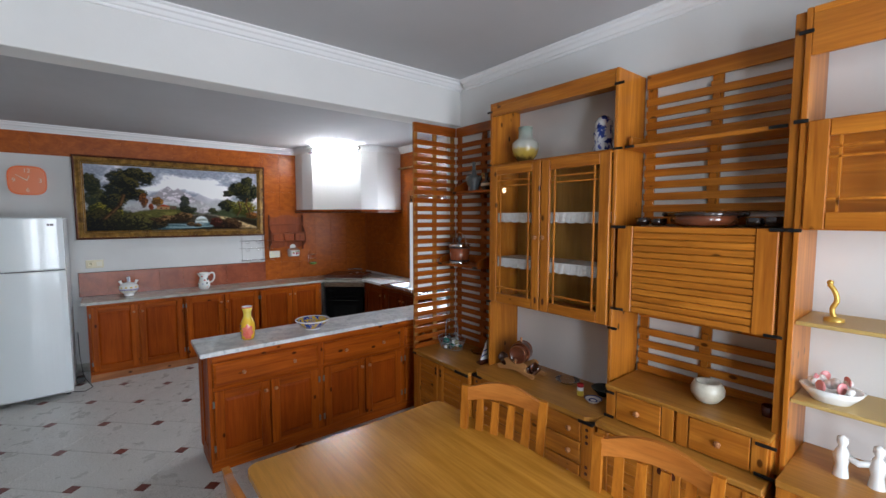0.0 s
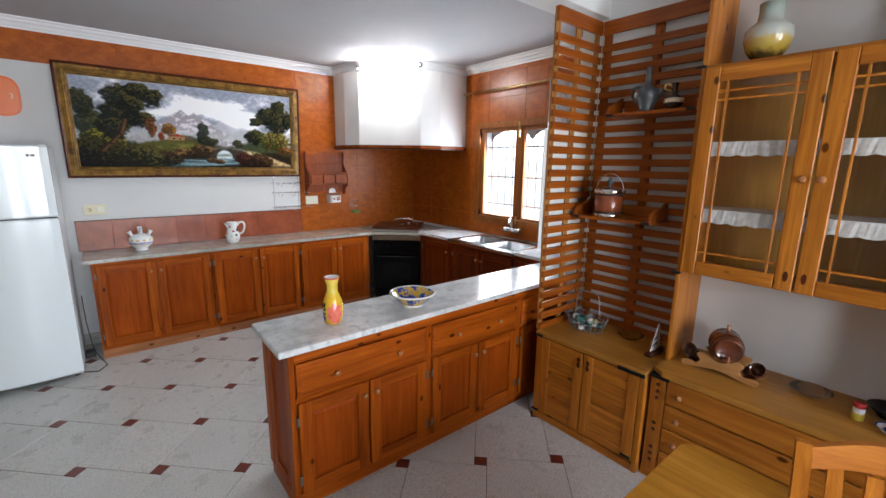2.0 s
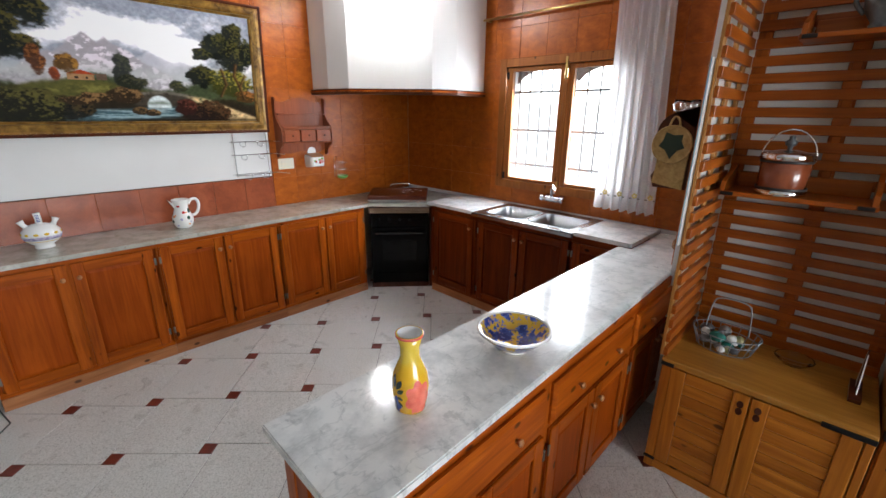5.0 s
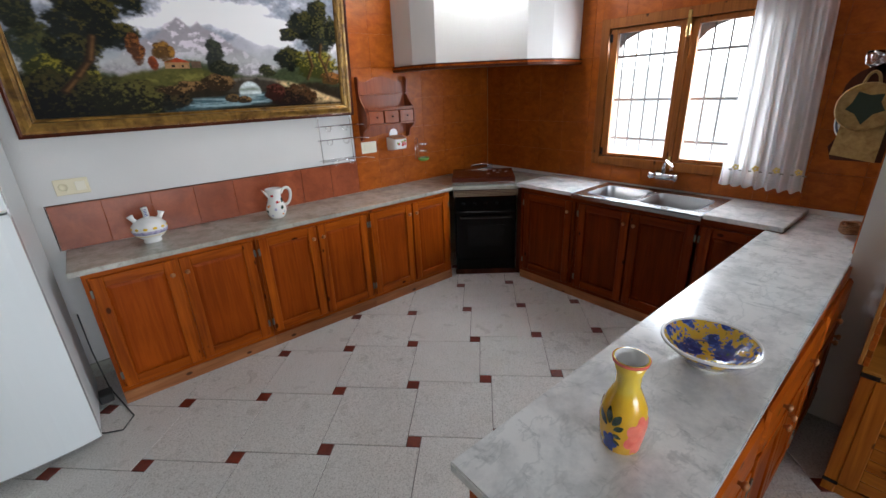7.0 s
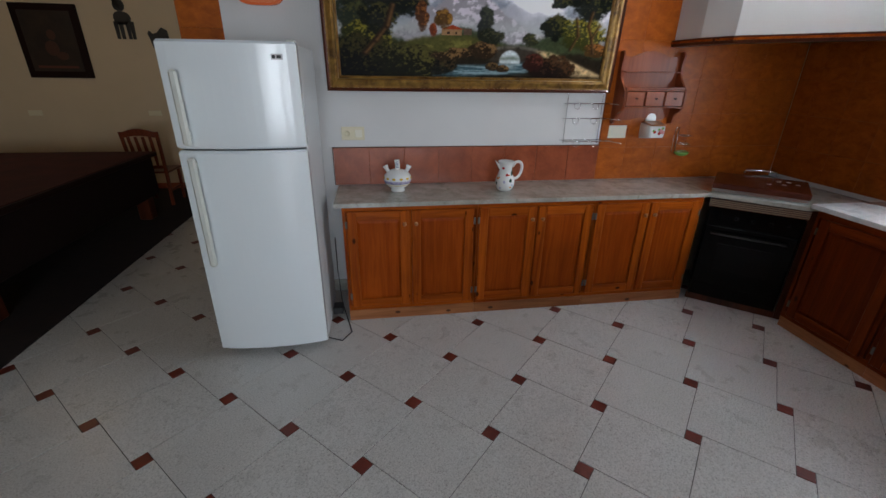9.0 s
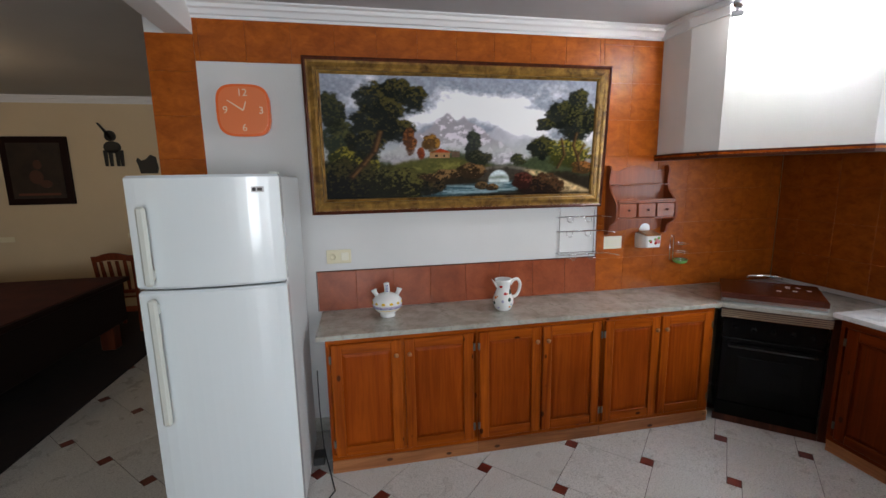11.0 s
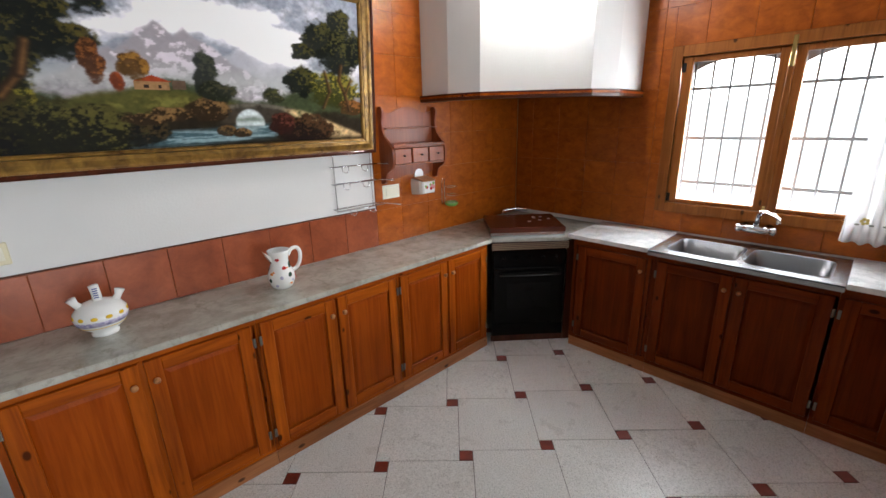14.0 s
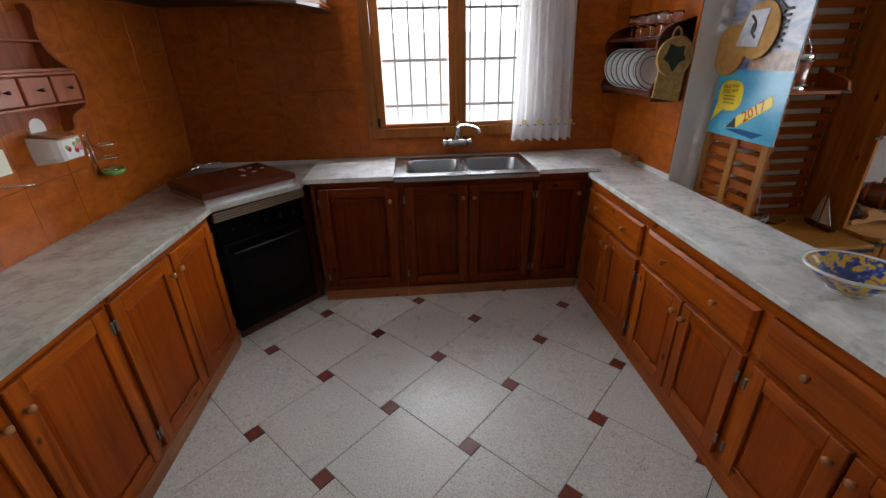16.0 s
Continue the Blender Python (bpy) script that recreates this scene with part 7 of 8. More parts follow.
topc = curve_pts([(SX0_ + 0.018, 1.845), (SX0_ + 0.10, 1.835), (SX0_ + 0.17, 1.86), (SX0_ + 0.256, 1.875), (SX1_ - 0.17, 1.86), (SX1_ - 0.10, 1.835), (SX1_ - 0.018, 1.845)])
botc = curve_pts([(SX1_ - 0.018, 1.40), (SX1_ - 0.12, 1.375), (SX0_ + 0.256, 1.395), (SX0_ + 0.12, 1.375), (SX0_ + 0.018, 1.40)])
part("back", M().prism(topc + botc, Yb - 0.012, Yb, "y"), W_SPICE, o, "shaped back board")
side = [(Yb, 1.87)] + curve_pts([(Yb - 0.035, 1.875), (Yb - 0.055, 1.84), (Yb - 0.045, 1.77), (Yb - 0.06, 1.69), (Yb - 0.12, 1.625), (Yb - 0.150, 1.58), (Yb - 0.150, 1.50), (Yb - 0.13, 1.46), (Yb - 0.07, 1.42), (Yb - 0.05, 1.36), (Yb, 1.35)])
for x in (SX0_, SX1_ - 0.016):
    part("side", M().prism(side, x, x + 0.016, "x"), W_SPICE, o, "scalloped side board")
part("shelf_board", M().box(SX0_ + 0.017, SX1_ - 0.017, Yb - 0.145, Yb - 0.013, 1.598, 1.610).box(SX0_ + 0.017, SX1_ - 0.017, Yb - 0.145, Yb - 0.013, 1.475, 1.487).box(SX0_ + 0.017, SX1_ - 0.017, Yb - 0.075, Yb - 0.013, 1.725, 1.735), W_SPICE, o, "shelf boards")
part("front_lip", M().box(SX0_ + 0.017, SX1_ - 0.017, Yb - 0.146, Yb - 0.136, 1.611, 1.625), W_SPICE, o, "front lip")
wd = (SX1_ - SX0_ - 0.034) / 3
for k in range(3):
    x = SX0_ + 0.017 + k * wd
    d = part("drawer", M().box(x + 0.006, x + wd - 0.006, Yb - 0.148, Yb - 0.02, 1.490, 1.595, 0.004), W_SPICE, o, "small drawer")
    part("knob", knob_mesh(x + wd / 2, Yb - 0.148, 1.545, 0.55), W_DARK, d, "tiny dark knob")

# salt pot
SPX = 2.355
o = thing("salt_pot", (SPX, NY - 0.07, 1.235), "white porcelain salt box with a slanted wooden lid and painted fruit", "pot")
sec = [(-0.092, 0), (-0.100, 0.02), (-0.104, 0.09), (-0.098, 0.118), (0.098, 0.118), (0.104, 0.09), (0.100, 0.02), (0.092, 0)]
sb = M()
rows = []
for q, (yy, dz_, k_) in enumerate(((-0.0075, 0.0, 1.0), (-0.06, 0.0, 1.0), (-0.10, -0.002, 0.97), (-0.125, -0.008, 0.86), (-0.135, -0.014, 0.70))):
    rows.append([(SPX + 0.74 * x * k_, NY + yy, 1.238 + 0.004 * q + (z * (1 - 0.03 * q) if z < 0.1 else z - 0.009 * q)) for x, z in sec])
n = len(sec)
sb.add([p for row in rows for p in row], [(q * n + i, q * n + (i + 1) % n, (q + 1) * n + (i + 1) % n, (q + 1) * n + i) for q in range(4) for i in range(n)] + [tuple(range(n)), tuple(range(4 * n, 5 * n))[::-1]])
part("body", sb, PORCELAIN, o)
part("hanger", M().prism(squircle(SPX, 1.385, 0.085, 0.085, 22, 2.2), NY - 0.020, NY - 0.0065, "y"), PORCELAIN, o, "rounded hanging plate")
part("lid", M().box(-0.066, 0.066, -0.115, 0.0, 0.0, 0.010, 0.004).turn(pose(SPX, NY - 0.022, 1.362, 11)), KNOB, o, "slanted wooden lid")
for dx, dz_, sz, mt_, lb in ((0.030, 0.050, 0.017, PINK, "painted pink fruit"), (0.052, 0.040, 0.015, PINK, "painted pink fruit"), (0.020, 0.032, 0.013, RED, "painted red fruit"), (0.050, 0.068, 0.012, GREEN, "painted green leaf"), (0.012, 0.060, 0.010, GREEN, "painted green leaf"), (-0.045, 0.050, 0.010, GREEN, "painted green leaf"), (-0.032, 0.042, 0.012, RED, "painted red fruit")):
    part("painted_fruit", M().ball((SPX + 0.8 * dx, NY - 0.1355, 1.255 + dz_), sz, 6, (1, 0.25, 1)), mt_, o, lb)

# wire soap holder
o = thing("soap_holder", (2.66, NY - 0.05, 1.09), "small chromed wire holder with a green dish on the brown tiles", "holder")
part("upright_wire", M().tube([(2.60, NY - 0.01, 1.29), (2.61, NY - 0.012, 1.32), (2.63, NY - 0.012, 1.32), (2.63, NY - 0.012, 1.12)], 0.003, 6).tube([(2.60, NY - 0.01, 1.29), (2.60, NY - 0.012, 1.12)], 0.003, 6), CHROME, o)
for z in (1.26, 1.195, 1.135):
    pts = [(2.655 + 0.055 * math.cos(a * math.pi / 8), NY - 0.065 + 0.045 * math.sin(a * math.pi / 8), z) for a in range(17)]
    part("ring", M().tube(pts, 0.003, 6, False), CHROME, o, "wire ring")
part("dish", M().lathe([(0.03, 0), (0.05, 0.012), (0.056, 0.03), (0.052, 0.03), (0.03, 0.008), (0.001, 0.006)], (2.655, NY - 0.066, 1.10), 20), GREEN, o, "light green dish")

# plate rack on the return wall
o = thing("plate_rack", (3.2, BY1, 1.36), "dark wooden plate rack with round ends on brown tiles", "rack")
RY0, RY1 = BY1 + 0.007, BY1 + 0.205
for x, e in ((2.83, 1), (3.50, 0)):
    rnd = [(RY1 - 0.11 + 0.11 * math.cos(a * math.pi / 10), 1.66 + 0.11 * math.sin(a * math.pi / 10)) for a in range(-3, 11)]
    part("end_panel", M().prism([(RY0, 1.36), (RY1 - 0.02, 1.36), (RY1, 1.42), (RY1 - 0.05, 1.52)] + rnd + [(RY0, 1.80)], x, x + 0.018, "x"), W_DARK, o, "shaped end board")
part("shelf_board", M().box(2.849, 3.499, RY0, RY1 - 0.02, 1.69, 1.708), W_DARK, o, "upper shelf")
part("rail", M().box(2.849, 3.499, RY1 - 0.03, RY1 - 0.012, 1.385, 1.41), W_DARK, o, "front rail")
part("rail", M().box(2.849, 3.499, RY0, RY0 + 0.018, 1.40, 1.43), W_DARK, o, "back rail")


def upright_plate(x, label):
    o_ = thing("plate", (x, (RY0 + RY1) / 2, 1.397), label, "plate", "plates in the rack")
    put = pose(x, (RY0 + RY1) / 2, 1.522, 0, -77, 0)
    part("body", M().lathe([(0.001, 0.0), (0.065, 0.0), (0.085, 0.008), (0.124, 0.020), (0.124, 0.023), (0.083, 0.012), (0.063, 0.004), (0.001, 0.004)], (0, 0, 0), 28).turn(put), PORCELAIN, o_)
    # Grey rings draw the shadows between neighbouring plates as colour.
    part("rim_line", M().lathe([(0.110, 0.0204), (0.119, 0.0228), (0.119, 0.0234), (0.110, 0.0210)], (0, 0, 0), 28).turn(put), GAP_SHADE, o_, "grey-blue ring painted as gap shade at the rim")
    part("well_line", M().lathe([(0.078, 0.0106), (0.083, 0.0128), (0.083, 0.0134), (0.078, 0.0112)], (0, 0, 0), 28).turn(put), GAP_SHADE, o_, "grey-blue ring painted as gap shade round the well")
    return o_


# Grey of the painted gap shadows on the plates.
GAP_SHADE = mat("rim_line_glaze", (0.09, 0.11, 0.16), 0.2)
for x in (3.44, 3.36, 3.28, 3.20, 3.11, 3.02):
    upright_plate(x, "white porcelain plate with grey rings for gap shade standing in the wooden rack")
tg = None
for k in range(9):
    x, y = 2.93 + (k % 5) * 0.115, RY0 + 0.05 + (k // 5) * 0.085
    if tg is None:
        tg = thing("drinking_glass", (x, y, 1.709), "clear stemmed glass on the upper shelf of the plate rack", "glass", "glasses on the rack")
        part("bowl", M().lathe([(0.006, 0.055), (0.028, 0.07), (0.033, 0.10), (0.028, 0.125), (0.0265, 0.125), (0.031, 0.10), (0.026, 0.072), (0.001, 0.06)], (x, y, 1.709), 18), GLASS, tg)
        part("stem", M().lathe([(0.028, 0.0), (0.026, 0.003), (0.005, 0.008), (0.004, 0.05), (0.006, 0.055)], (x, y, 1.709), 16), GLASS, tg, "stem and foot")
    else:
        copy_thing(tg, pose(x, y, 1.709))

o = thing("straw_plaque", (2.82, 3.26, 1.36), "round straw plaque with a dark leaf over a wooden board", "wall decoration")
CORK = mottled("cork", (0.40, 0.19, 0.035), (0.58, 0.32, 0.08), 26, 0.7)
WICKER = mottled("brown_wicker", (0.16, 0.06, 0.02), (0.36, 0.17, 0.06), 60, 0.6)
STRAW = mottled("straw", (0.34, 0.19, 0.06), (0.55, 0.36, 0.14), 30, 0.8)
part("board", M().prism([(3.185, 1.36), (3.345, 1.385), (3.33, 1.56), (3.18, 1.55)], 2.815, 2.828, "x"), STRAW, o, "small pale cutting board")
part("disc", M().prism(squircle(3.265, 1.60, 0.20, 0.20, 28, 2.0), 2.800, 2.814, "x"), STRAW, o, "woven straw disc")
part("disc_ridge", M().lathe([(0.098, 0), (0.104, 0.004), (0.098, 0.010), (0.092, 0.004)], (0, 0, 0), 28).turn(pose(2.800, 3.265, 1.60, 0, -90)), STRAW, o, "raised straw edge")
part("leaf", M().prism([(3.265, 1.525), (3.235, 1.57), (3.20, 1.585), (3.22, 1.62), (3.215, 1.655), (3.26, 1.65), (3.30, 1.665), (3.312, 1.62), (3.33, 1.59), (3.295, 1.57)], 2.795, 2.800, "x"), mat("dark_leaf", (0.02, 0.035, 0.02), 0.7), o, "dark green leaf cut-out")
part("loop", M().tube(curve_pts([(2.81, 3.24, 1.69), (2.81, 3.25, 1.73), (2.81, 3.268, 1.745), (2.81, 3.285, 1.73), (2.81, 3.295, 1.69)]), 0.006, 6), STRAW, o, "straw hanging loop")

TVX, TVY, TVZ = 3.194, 3.220, 0.932
o = thing("trivet", (TVX, TVY, TVZ), "small stack of brown wicker rings on white marble", "trivet")
for k in range(4):
    for w_ in (0.030, 0.048):
        pts = [(TVX + 0.006 * math.sin(3 * k) + w_ * 1.5 * math.cos(a * math.pi / 9), TVY + w_ * math.sin(a * math.pi / 9), TVZ + 0.007 + 0.011 * k + 0.003 * math.sin(a * 1.4 + k)) for a in range(19)]
        part("ring", M().tube(pts, 0.0055, 6, False), WICKER, o, "wicker ring")

# calendar on the kitchen side of the lattice
CX0, CX1, CZ0, CZ1 = 2.258, 2.750, 1.20, 1.97
CYF = 3.016
CZM = 1.535
o = thing("wall_calendar", (2.50, CYF, CZ0), "glossy blue 2017 wall calendar hung on the lattice screen", "calendar")
part("backing", M().box(CX0, CX1, CYF - 0.006, CYF - 0.0025, CZ0, CZ1, 0), PORCELAIN, o, "white back of the calendar")
SEA = mottled("calendar_blue", (0.015, 0.20, 0.46), (0.10, 0.48, 0.70), 2.6, 0.2)
part("sheet", M().box(CX0, CX1, CYF - 0.002, CYF, CZ0, CZ1, 0), SEA, o, "blue printed sheet")
part("photo", M().box(CX0 + 0.002, CX1 - 0.002, CYF, CYF + 0.001, CZM, CZ1 - 0.002, 0), mottled("photo_print", (0.03, 0.06, 0.22), (0.55, 0.55, 0.62), 5, 0.2, (1, 1, 2.4)), o, "sea and sky photograph")
part("photo_strip", M().box(CX0 + 0.002, CX1 - 0.20, CYF + 0.001, CYF + 0.0016, CZM, CZM + 0.085, 0), mottled("photo_town", (0.10, 0.05, 0.04), (0.60, 0.40, 0.28), 22, 0.25), o, "strip of town photograph")
PRINT_Y = mat("print_yellow", (0.86, 0.66, 0.01), 0.25)
bub = []
for k in range(44):
    a = 2 * math.pi * k / 44
    q = 1 + 0.035 * (k % 2)
    bub.append((2.625 + 0.088 * q * math.copysign(abs(math.cos(a)) ** 0.7, math.cos(a)), 1.405 + 0.075 * q * math.copysign(abs(math.sin(a)) ** 0.7, math.sin(a)) + 0.12 * (2.625 - 2.625)))
part("yellow_patch", M().prism(bub, CYF, CYF + 0.001, "y").prism([(2.738, 1.262), (2.705, 1.385), (2.640, 1.345)], CYF, CYF + 0.0012, "y"), PRINT_Y, o, "yellow printed speech shape")
part("number_panel", M().prism([(2.530, 1.252), (2.322, 1.378), (2.340, 1.428), (2.545, 1.306)], CYF + 0.001, CYF + 0.0018, "y"), mat("print_yellow_pale", (0.88, 0.70, 0.08), 0.3), o, "yellow number panel")
part("printed_marker", M().prism([(2.600, 1.246), (2.530, 1.252), (2.545, 1.306)], CYF + 0.001, CYF + 0.0016, "y"), BLACK, o, "black marker tip")
part("marker_tip", M().prism([(2.622, 1.238), (2.600, 1.244), (2.603, 1.254)], CYF + 0.001, CYF + 0.0016, "y"), PRINT_Y, o, "yellow marker point")
part("marker_shadow", M().prism([(2.61, 1.235), (2.40, 1.215), (2.33, 1.245), (2.50, 1.250)], CYF + 0.0002, CYF + 0.0008, "y"), mat("print_dark_blue", (0.01, 0.09, 0.26), 0.25), o, "printed dark blue shape under the marker")
lettering("number", "2017", 0.075, pose(2.432, CYF + 0.0022, 1.343, 90, 0, 180) @ pose(0, 0, 0, 0, 0, 30.5), RED, o, "red printed 2017")
for k, (word, sz) in enumerate((("FELIZ AÑO", 0.024), ("FELIÇ ANY", 0.024))):
    lettering("printed_words", word, sz, pose(2.628, CYF + 0.0014, 1.452 - 0.024 * k, 90, 0, 180) @ pose(0, 0, 0, 0, 0, 6), BLACK, o, "small dark printed words")
for k in range(3):
    part("printed_line", M().box(2.585, 2.670, CYF + 0.001, CYF + 0.0016, 1.402 - k * 0.018, 1.406 - k * 0.018, 0), BLACK, o, "line of small print")
for x, z, r in ((2.700, 1.625, 0.118), (2.520, 1.712, 0.122)):
    t_ = thing("cork_mat", (x, CYF, z - r), "round cork table mat hung over the calendar", "mat", "cork mats")
    part("disc", M().prism(squircle(x, z, r * 2, r * 2.1, 32, 2), CYF + 0.003 if x > 2.6 else CYF + 0.0105, CYF + 0.010 if x > 2.6 else CYF + 0.017, "y"), CORK, t_)
o = thing("hanging_card", (2.57, CYF + 0.01, 1.66), "small white card with a grey pencil drawing over the cork mat", "card")
part("card", M().prism([(2.655, 1.645), (2.500, 1.640), (2.475, 1.805), (2.600, 1.800)], CYF + 0.018, CYF + 0.020, "y"), mottled("card_print", (0.34, 0.36, 0.48), (0.70, 0.70, 0.76), 12, 0.5), o)
part("drawing", M().tube(curve_pts([(2.53, CYF + 0.021, 1.68), (2.56, CYF + 0.021, 1.71), (2.545, CYF + 0.021, 1.745), (2.58, CYF + 0.021, 1.78)]), 0.006, 5), RUBBER, o, "dark drawn figure shape")
part("drawing", M().ball((2.552, CYF + 0.020, 1.725), 0.018, 6, (1, 0.15, 1.4)), RUBBER, o, "dark drawn figure shape")
part("comb_edge", M().prism([(2.465, 1.62), (2.430, 1.62), (2.400, 1.80), (2.440, 1.83)], CYF + 0.003, CYF + 0.009, "y"), BLACK, o, "black edge")
for k in range(7):
    part("comb_tooth", M().box(2.378 - 0.003 * k, 2.432 - 0.004 * k, CYF + 0.003, CYF + 0.008, 1.632 + 0.026 * k, 1.644 + 0.026 * k, 0.001), BLACK, o, "black comb tooth")

# ice bucket, ewer, small jug on the lattice shelves
o = thing("ice_bucket", (2.61, 2.74, 1.425), "reddish wooden ice bucket with chromed rims and hoop handle", "bucket")
c = (2.61, 2.74, 1.4255)
part("body", M().lathe([(0.086, 0.02), (0.088, 0.022), (0.092, 0.15), (0.086, 0.152)], c, 32), mottled("bucket_wood", (0.16, 0.035, 0.012), (0.30, 0.08, 0.03), 6, 0.22, coat=0.5), o)
part("rim", M().lathe([(0.088, 0), (0.092, 0.002), (0.092, 0.022), (0.086, 0.024)], c, 32), CHROME, o, "chromed base ring")
part("rim", M().lathe([(0.092, 0.148), (0.096, 0.150), (0.097, 0.172), (0.090, 0.178), (0.035, 0.190), (0.001, 0.192)], c, 32), CHROME, o, "chromed lid")
part("band", M().lathe([(0.0925, 0.024), (0.0935, 0.025), (0.0935, 0.034), (0.0925, 0.035)], c, 32).lathe([(0.0935, 0.138), (0.0945, 0.139), (0.0945, 0.147), (0.0935, 0.148)], c, 32), BLACK, o, "black bands")
part("knob", M().lathe([(0.008, 0.19), (0.010, 0.205), (0.020, 0.212), (0.022, 0.225), (0.010, 0.235), (0.012, 0.246), (0.001, 0.25)], c, 16), PEWTER, o, "turned lid knob")
part("hoop", M().tube([(2.61, 2.74 - 0.096 * math.cos(a * math.pi / 14), 1.575 + 0.125 * math.sin(a * math.pi / 14)) for a in range(15)], 0.0035, 8), CHROME, o, "chromed hoop handle")

o = thing("pewter_ewer", (2.62, 2.565, 2.066), "dark pewter ewer with a tall neck on the lattice shelf", "ewer")
c = (2.62, 2.565, 2.066)
part("body", M().lathe([(0.038, 0), (0.042, 0.01), (0.036, 0.02), (0.062, 0.06), (0.070, 0.10), (0.058, 0.125), (0.030, 0.135), (0.018, 0.15), (0.015, 0.21), (0.018, 0.245), (0.016, 0.246), (0.001, 0.24)], c, 22), PEWTER, o)
part("handle", M().tube(curve_pts([(2.62, 2.625, 2.12), (2.62, 2.655, 2.16), (2.62, 2.65, 2.20), (2.62, 2.61, 2.205), (2.62, 2.59, 2.19)]), 0.008, 8), PEWTER, o, "loop handle")
part("spout", M().tube([(2.62, 2.51, 2.15), (2.62, 2.48, 2.185)], [0.016, 0.010], 8), PEWTER, o, "short spout")
o = thing("small_jug", (2.62, 2.41, 2.066), "small dark jug with a cream band and looped handle", "jug")
c = (2.62, 2.41, 2.066)
part("body", M().lathe([(0.025, 0), (0.045, 0.02), (0.050, 0.045), (0.032, 0.068), (0.014, 0.08), (0.014, 0.12), (0.02, 0.14), (0.001, 0.138)], c, 20), mat("dark_brown_glaze", (0.05, 0.03, 0.02), 0.2), o)
part("band", band(M(), c, 0.049, 0.032, 0.049, 0.056), mat("cream_band", (0.6, 0.5, 0.36), 0.4), o, "cream band")
part("handle", M().tube(curve_pts([(2.62, 2.425, 2.19), (2.62, 2.46, 2.205), (2.62, 2.465, 2.18), (2.62, 2.43, 2.165)]), 0.006, 8), BRASS, o, "pale looped handle")

# on the low cabinet: wire basket with shells, glass dish, boat
o = thing("wire_basket", (2.57, 2.80, 0.641), "wire basket with a loop handle full of stones and shells", "basket")
wm = M()
for z, s in ((0.648, 0.85), (0.70, 1.0), (0.735, 1.08)):
    wm.tube([(2.57 + 0.10 * s * math.cos(a * math.pi / 10), 2.80 + 0.135 * s * math.sin(a * math.pi / 10), z) for a in range(21)], 0.0022, 5, False)
for a in range(20):
    wm.tube([(2.57 + 0.085 * math.cos(a * math.pi / 10), 2.80 + 0.115 * math.sin(a * math.pi / 10), 0.645), (2.57 + 0.108 * math.cos(a * math.pi / 10), 2.80 + 0.146 * math.sin(a * math.pi / 10), 0.735)], 0.0018, 5)
part("wire_body", wm, IRON_BAR, o)
part("handle", M().tube(curve_pts([(2.57, 2.71, 0.735), (2.57, 2.72, 0.86), (2.57, 2.75, 0.90), (2.57, 2.85, 0.90), (2.57, 2.88, 0.86), (2.57, 2.89, 0.735)]), 0.0035, 6), IRON_BAR, o, "wire loop handle")
rb = random.Random(9)
cols = [mat("stone_grey", (0.22, 0.23, 0.23), 0.6), PORCELAIN, mat("teal_glass_ball", (0.03, 0.16, 0.13), 0.15), mat("olive_stone", (0.30, 0.30, 0.14), 0.5), mat("dark_stone", (0.06, 0.06, 0.065), 0.5)]
for k in range(26):
    a, r = rb.uniform(0, 6.28), math.sqrt(rb.uniform(0, 1)) * 0.085
    s = rb.uniform(0.018, 0.032)
    part("stone", M().ball((2.57 + r * math.cos(a) * 0.85, 2.80 + r * math.sin(a) * 1.2, 0.645 + s + (0.035 if k > 15 else 0)), s, 7, (1, rb.uniform(0.8, 1.2), rb.uniform(0.7, 0.95))), cols[k % 5], o)
o = thing("glass_dish", (2.66, 2.53, 0.641), "clear cut-glass ashtray on the low cabinet", "dish")
part("body", M().lathe([(0.055, 0), (0.075, 0.022), (0.080, 0.024), (0.072, 0.022), (0.050, 0.008), (0.001, 0.008)], (2.66, 2.53, 0.6415), 12), GLASS, o)
o = thing("toy_sailboat", (2.58, 2.32, 0.641), "small wooden sailboat with white and blue striped sails", "ornament")
part("hull", M().prism([(2.44, 0.665), (2.455, 0.643), (2.60, 0.643), (2.63, 0.668)], 2.295, 2.335, "y").turn(Matrix.Identity(4)), W_DARK, o, "dark hull")
part("sail", M().prism([(2.47, 0.675), (2.545, 0.672), (2.54, 0.83)], 2.312, 2.316, "y"), PORCELAIN, o, "white sail")
part("sail", M().prism([(2.553, 0.672), (2.60, 0.675), (2.575, 0.80), (2.556, 0.84)], 2.314, 2.318, "y"), mat("sail_cream", (0.55, 0.48, 0.38), 0.7), o, "cream sail")
part("sail_stripe", M().prism([(2.48, 0.70), (2.544, 0.712), (2.544, 0.722), (2.486, 0.710)], 2.310, 2.3115, "y").prism([(2.498, 0.74), (2.543, 0.748), (2.543, 0.758), (2.504, 0.750)], 2.310, 2.3115, "y"), BLUE, o, "blue stripes")
part("mast", M().tube([(2.549, 2.315, 0.66), (2.549, 2.315, 0.85)], 0.0025, 6), W_DARK, o, "thin mast")

# on the drawer chest: barrel on its stand, cups, plates, jar
o = thing("wooden_barrel", (2.57, 1.97, 0.66), "small dark wooden barrel with a tap on a carved pale stand", "barrel")
bm_ = M().lathe([(0.001, -0.094), (0.055, -0.094), (0.060, -0.10), (0.074, -0.05), (0.080, 0.0), (0.074, 0.05), (0.060, 0.10), (0.055, 0.094), (0.001, 0.094)], (0, 0, 0), 22)
BT = Matrix.Translation((2.57, 1.97, 0.815)) @ pose(0, 0, 0, 0, 90, 25)
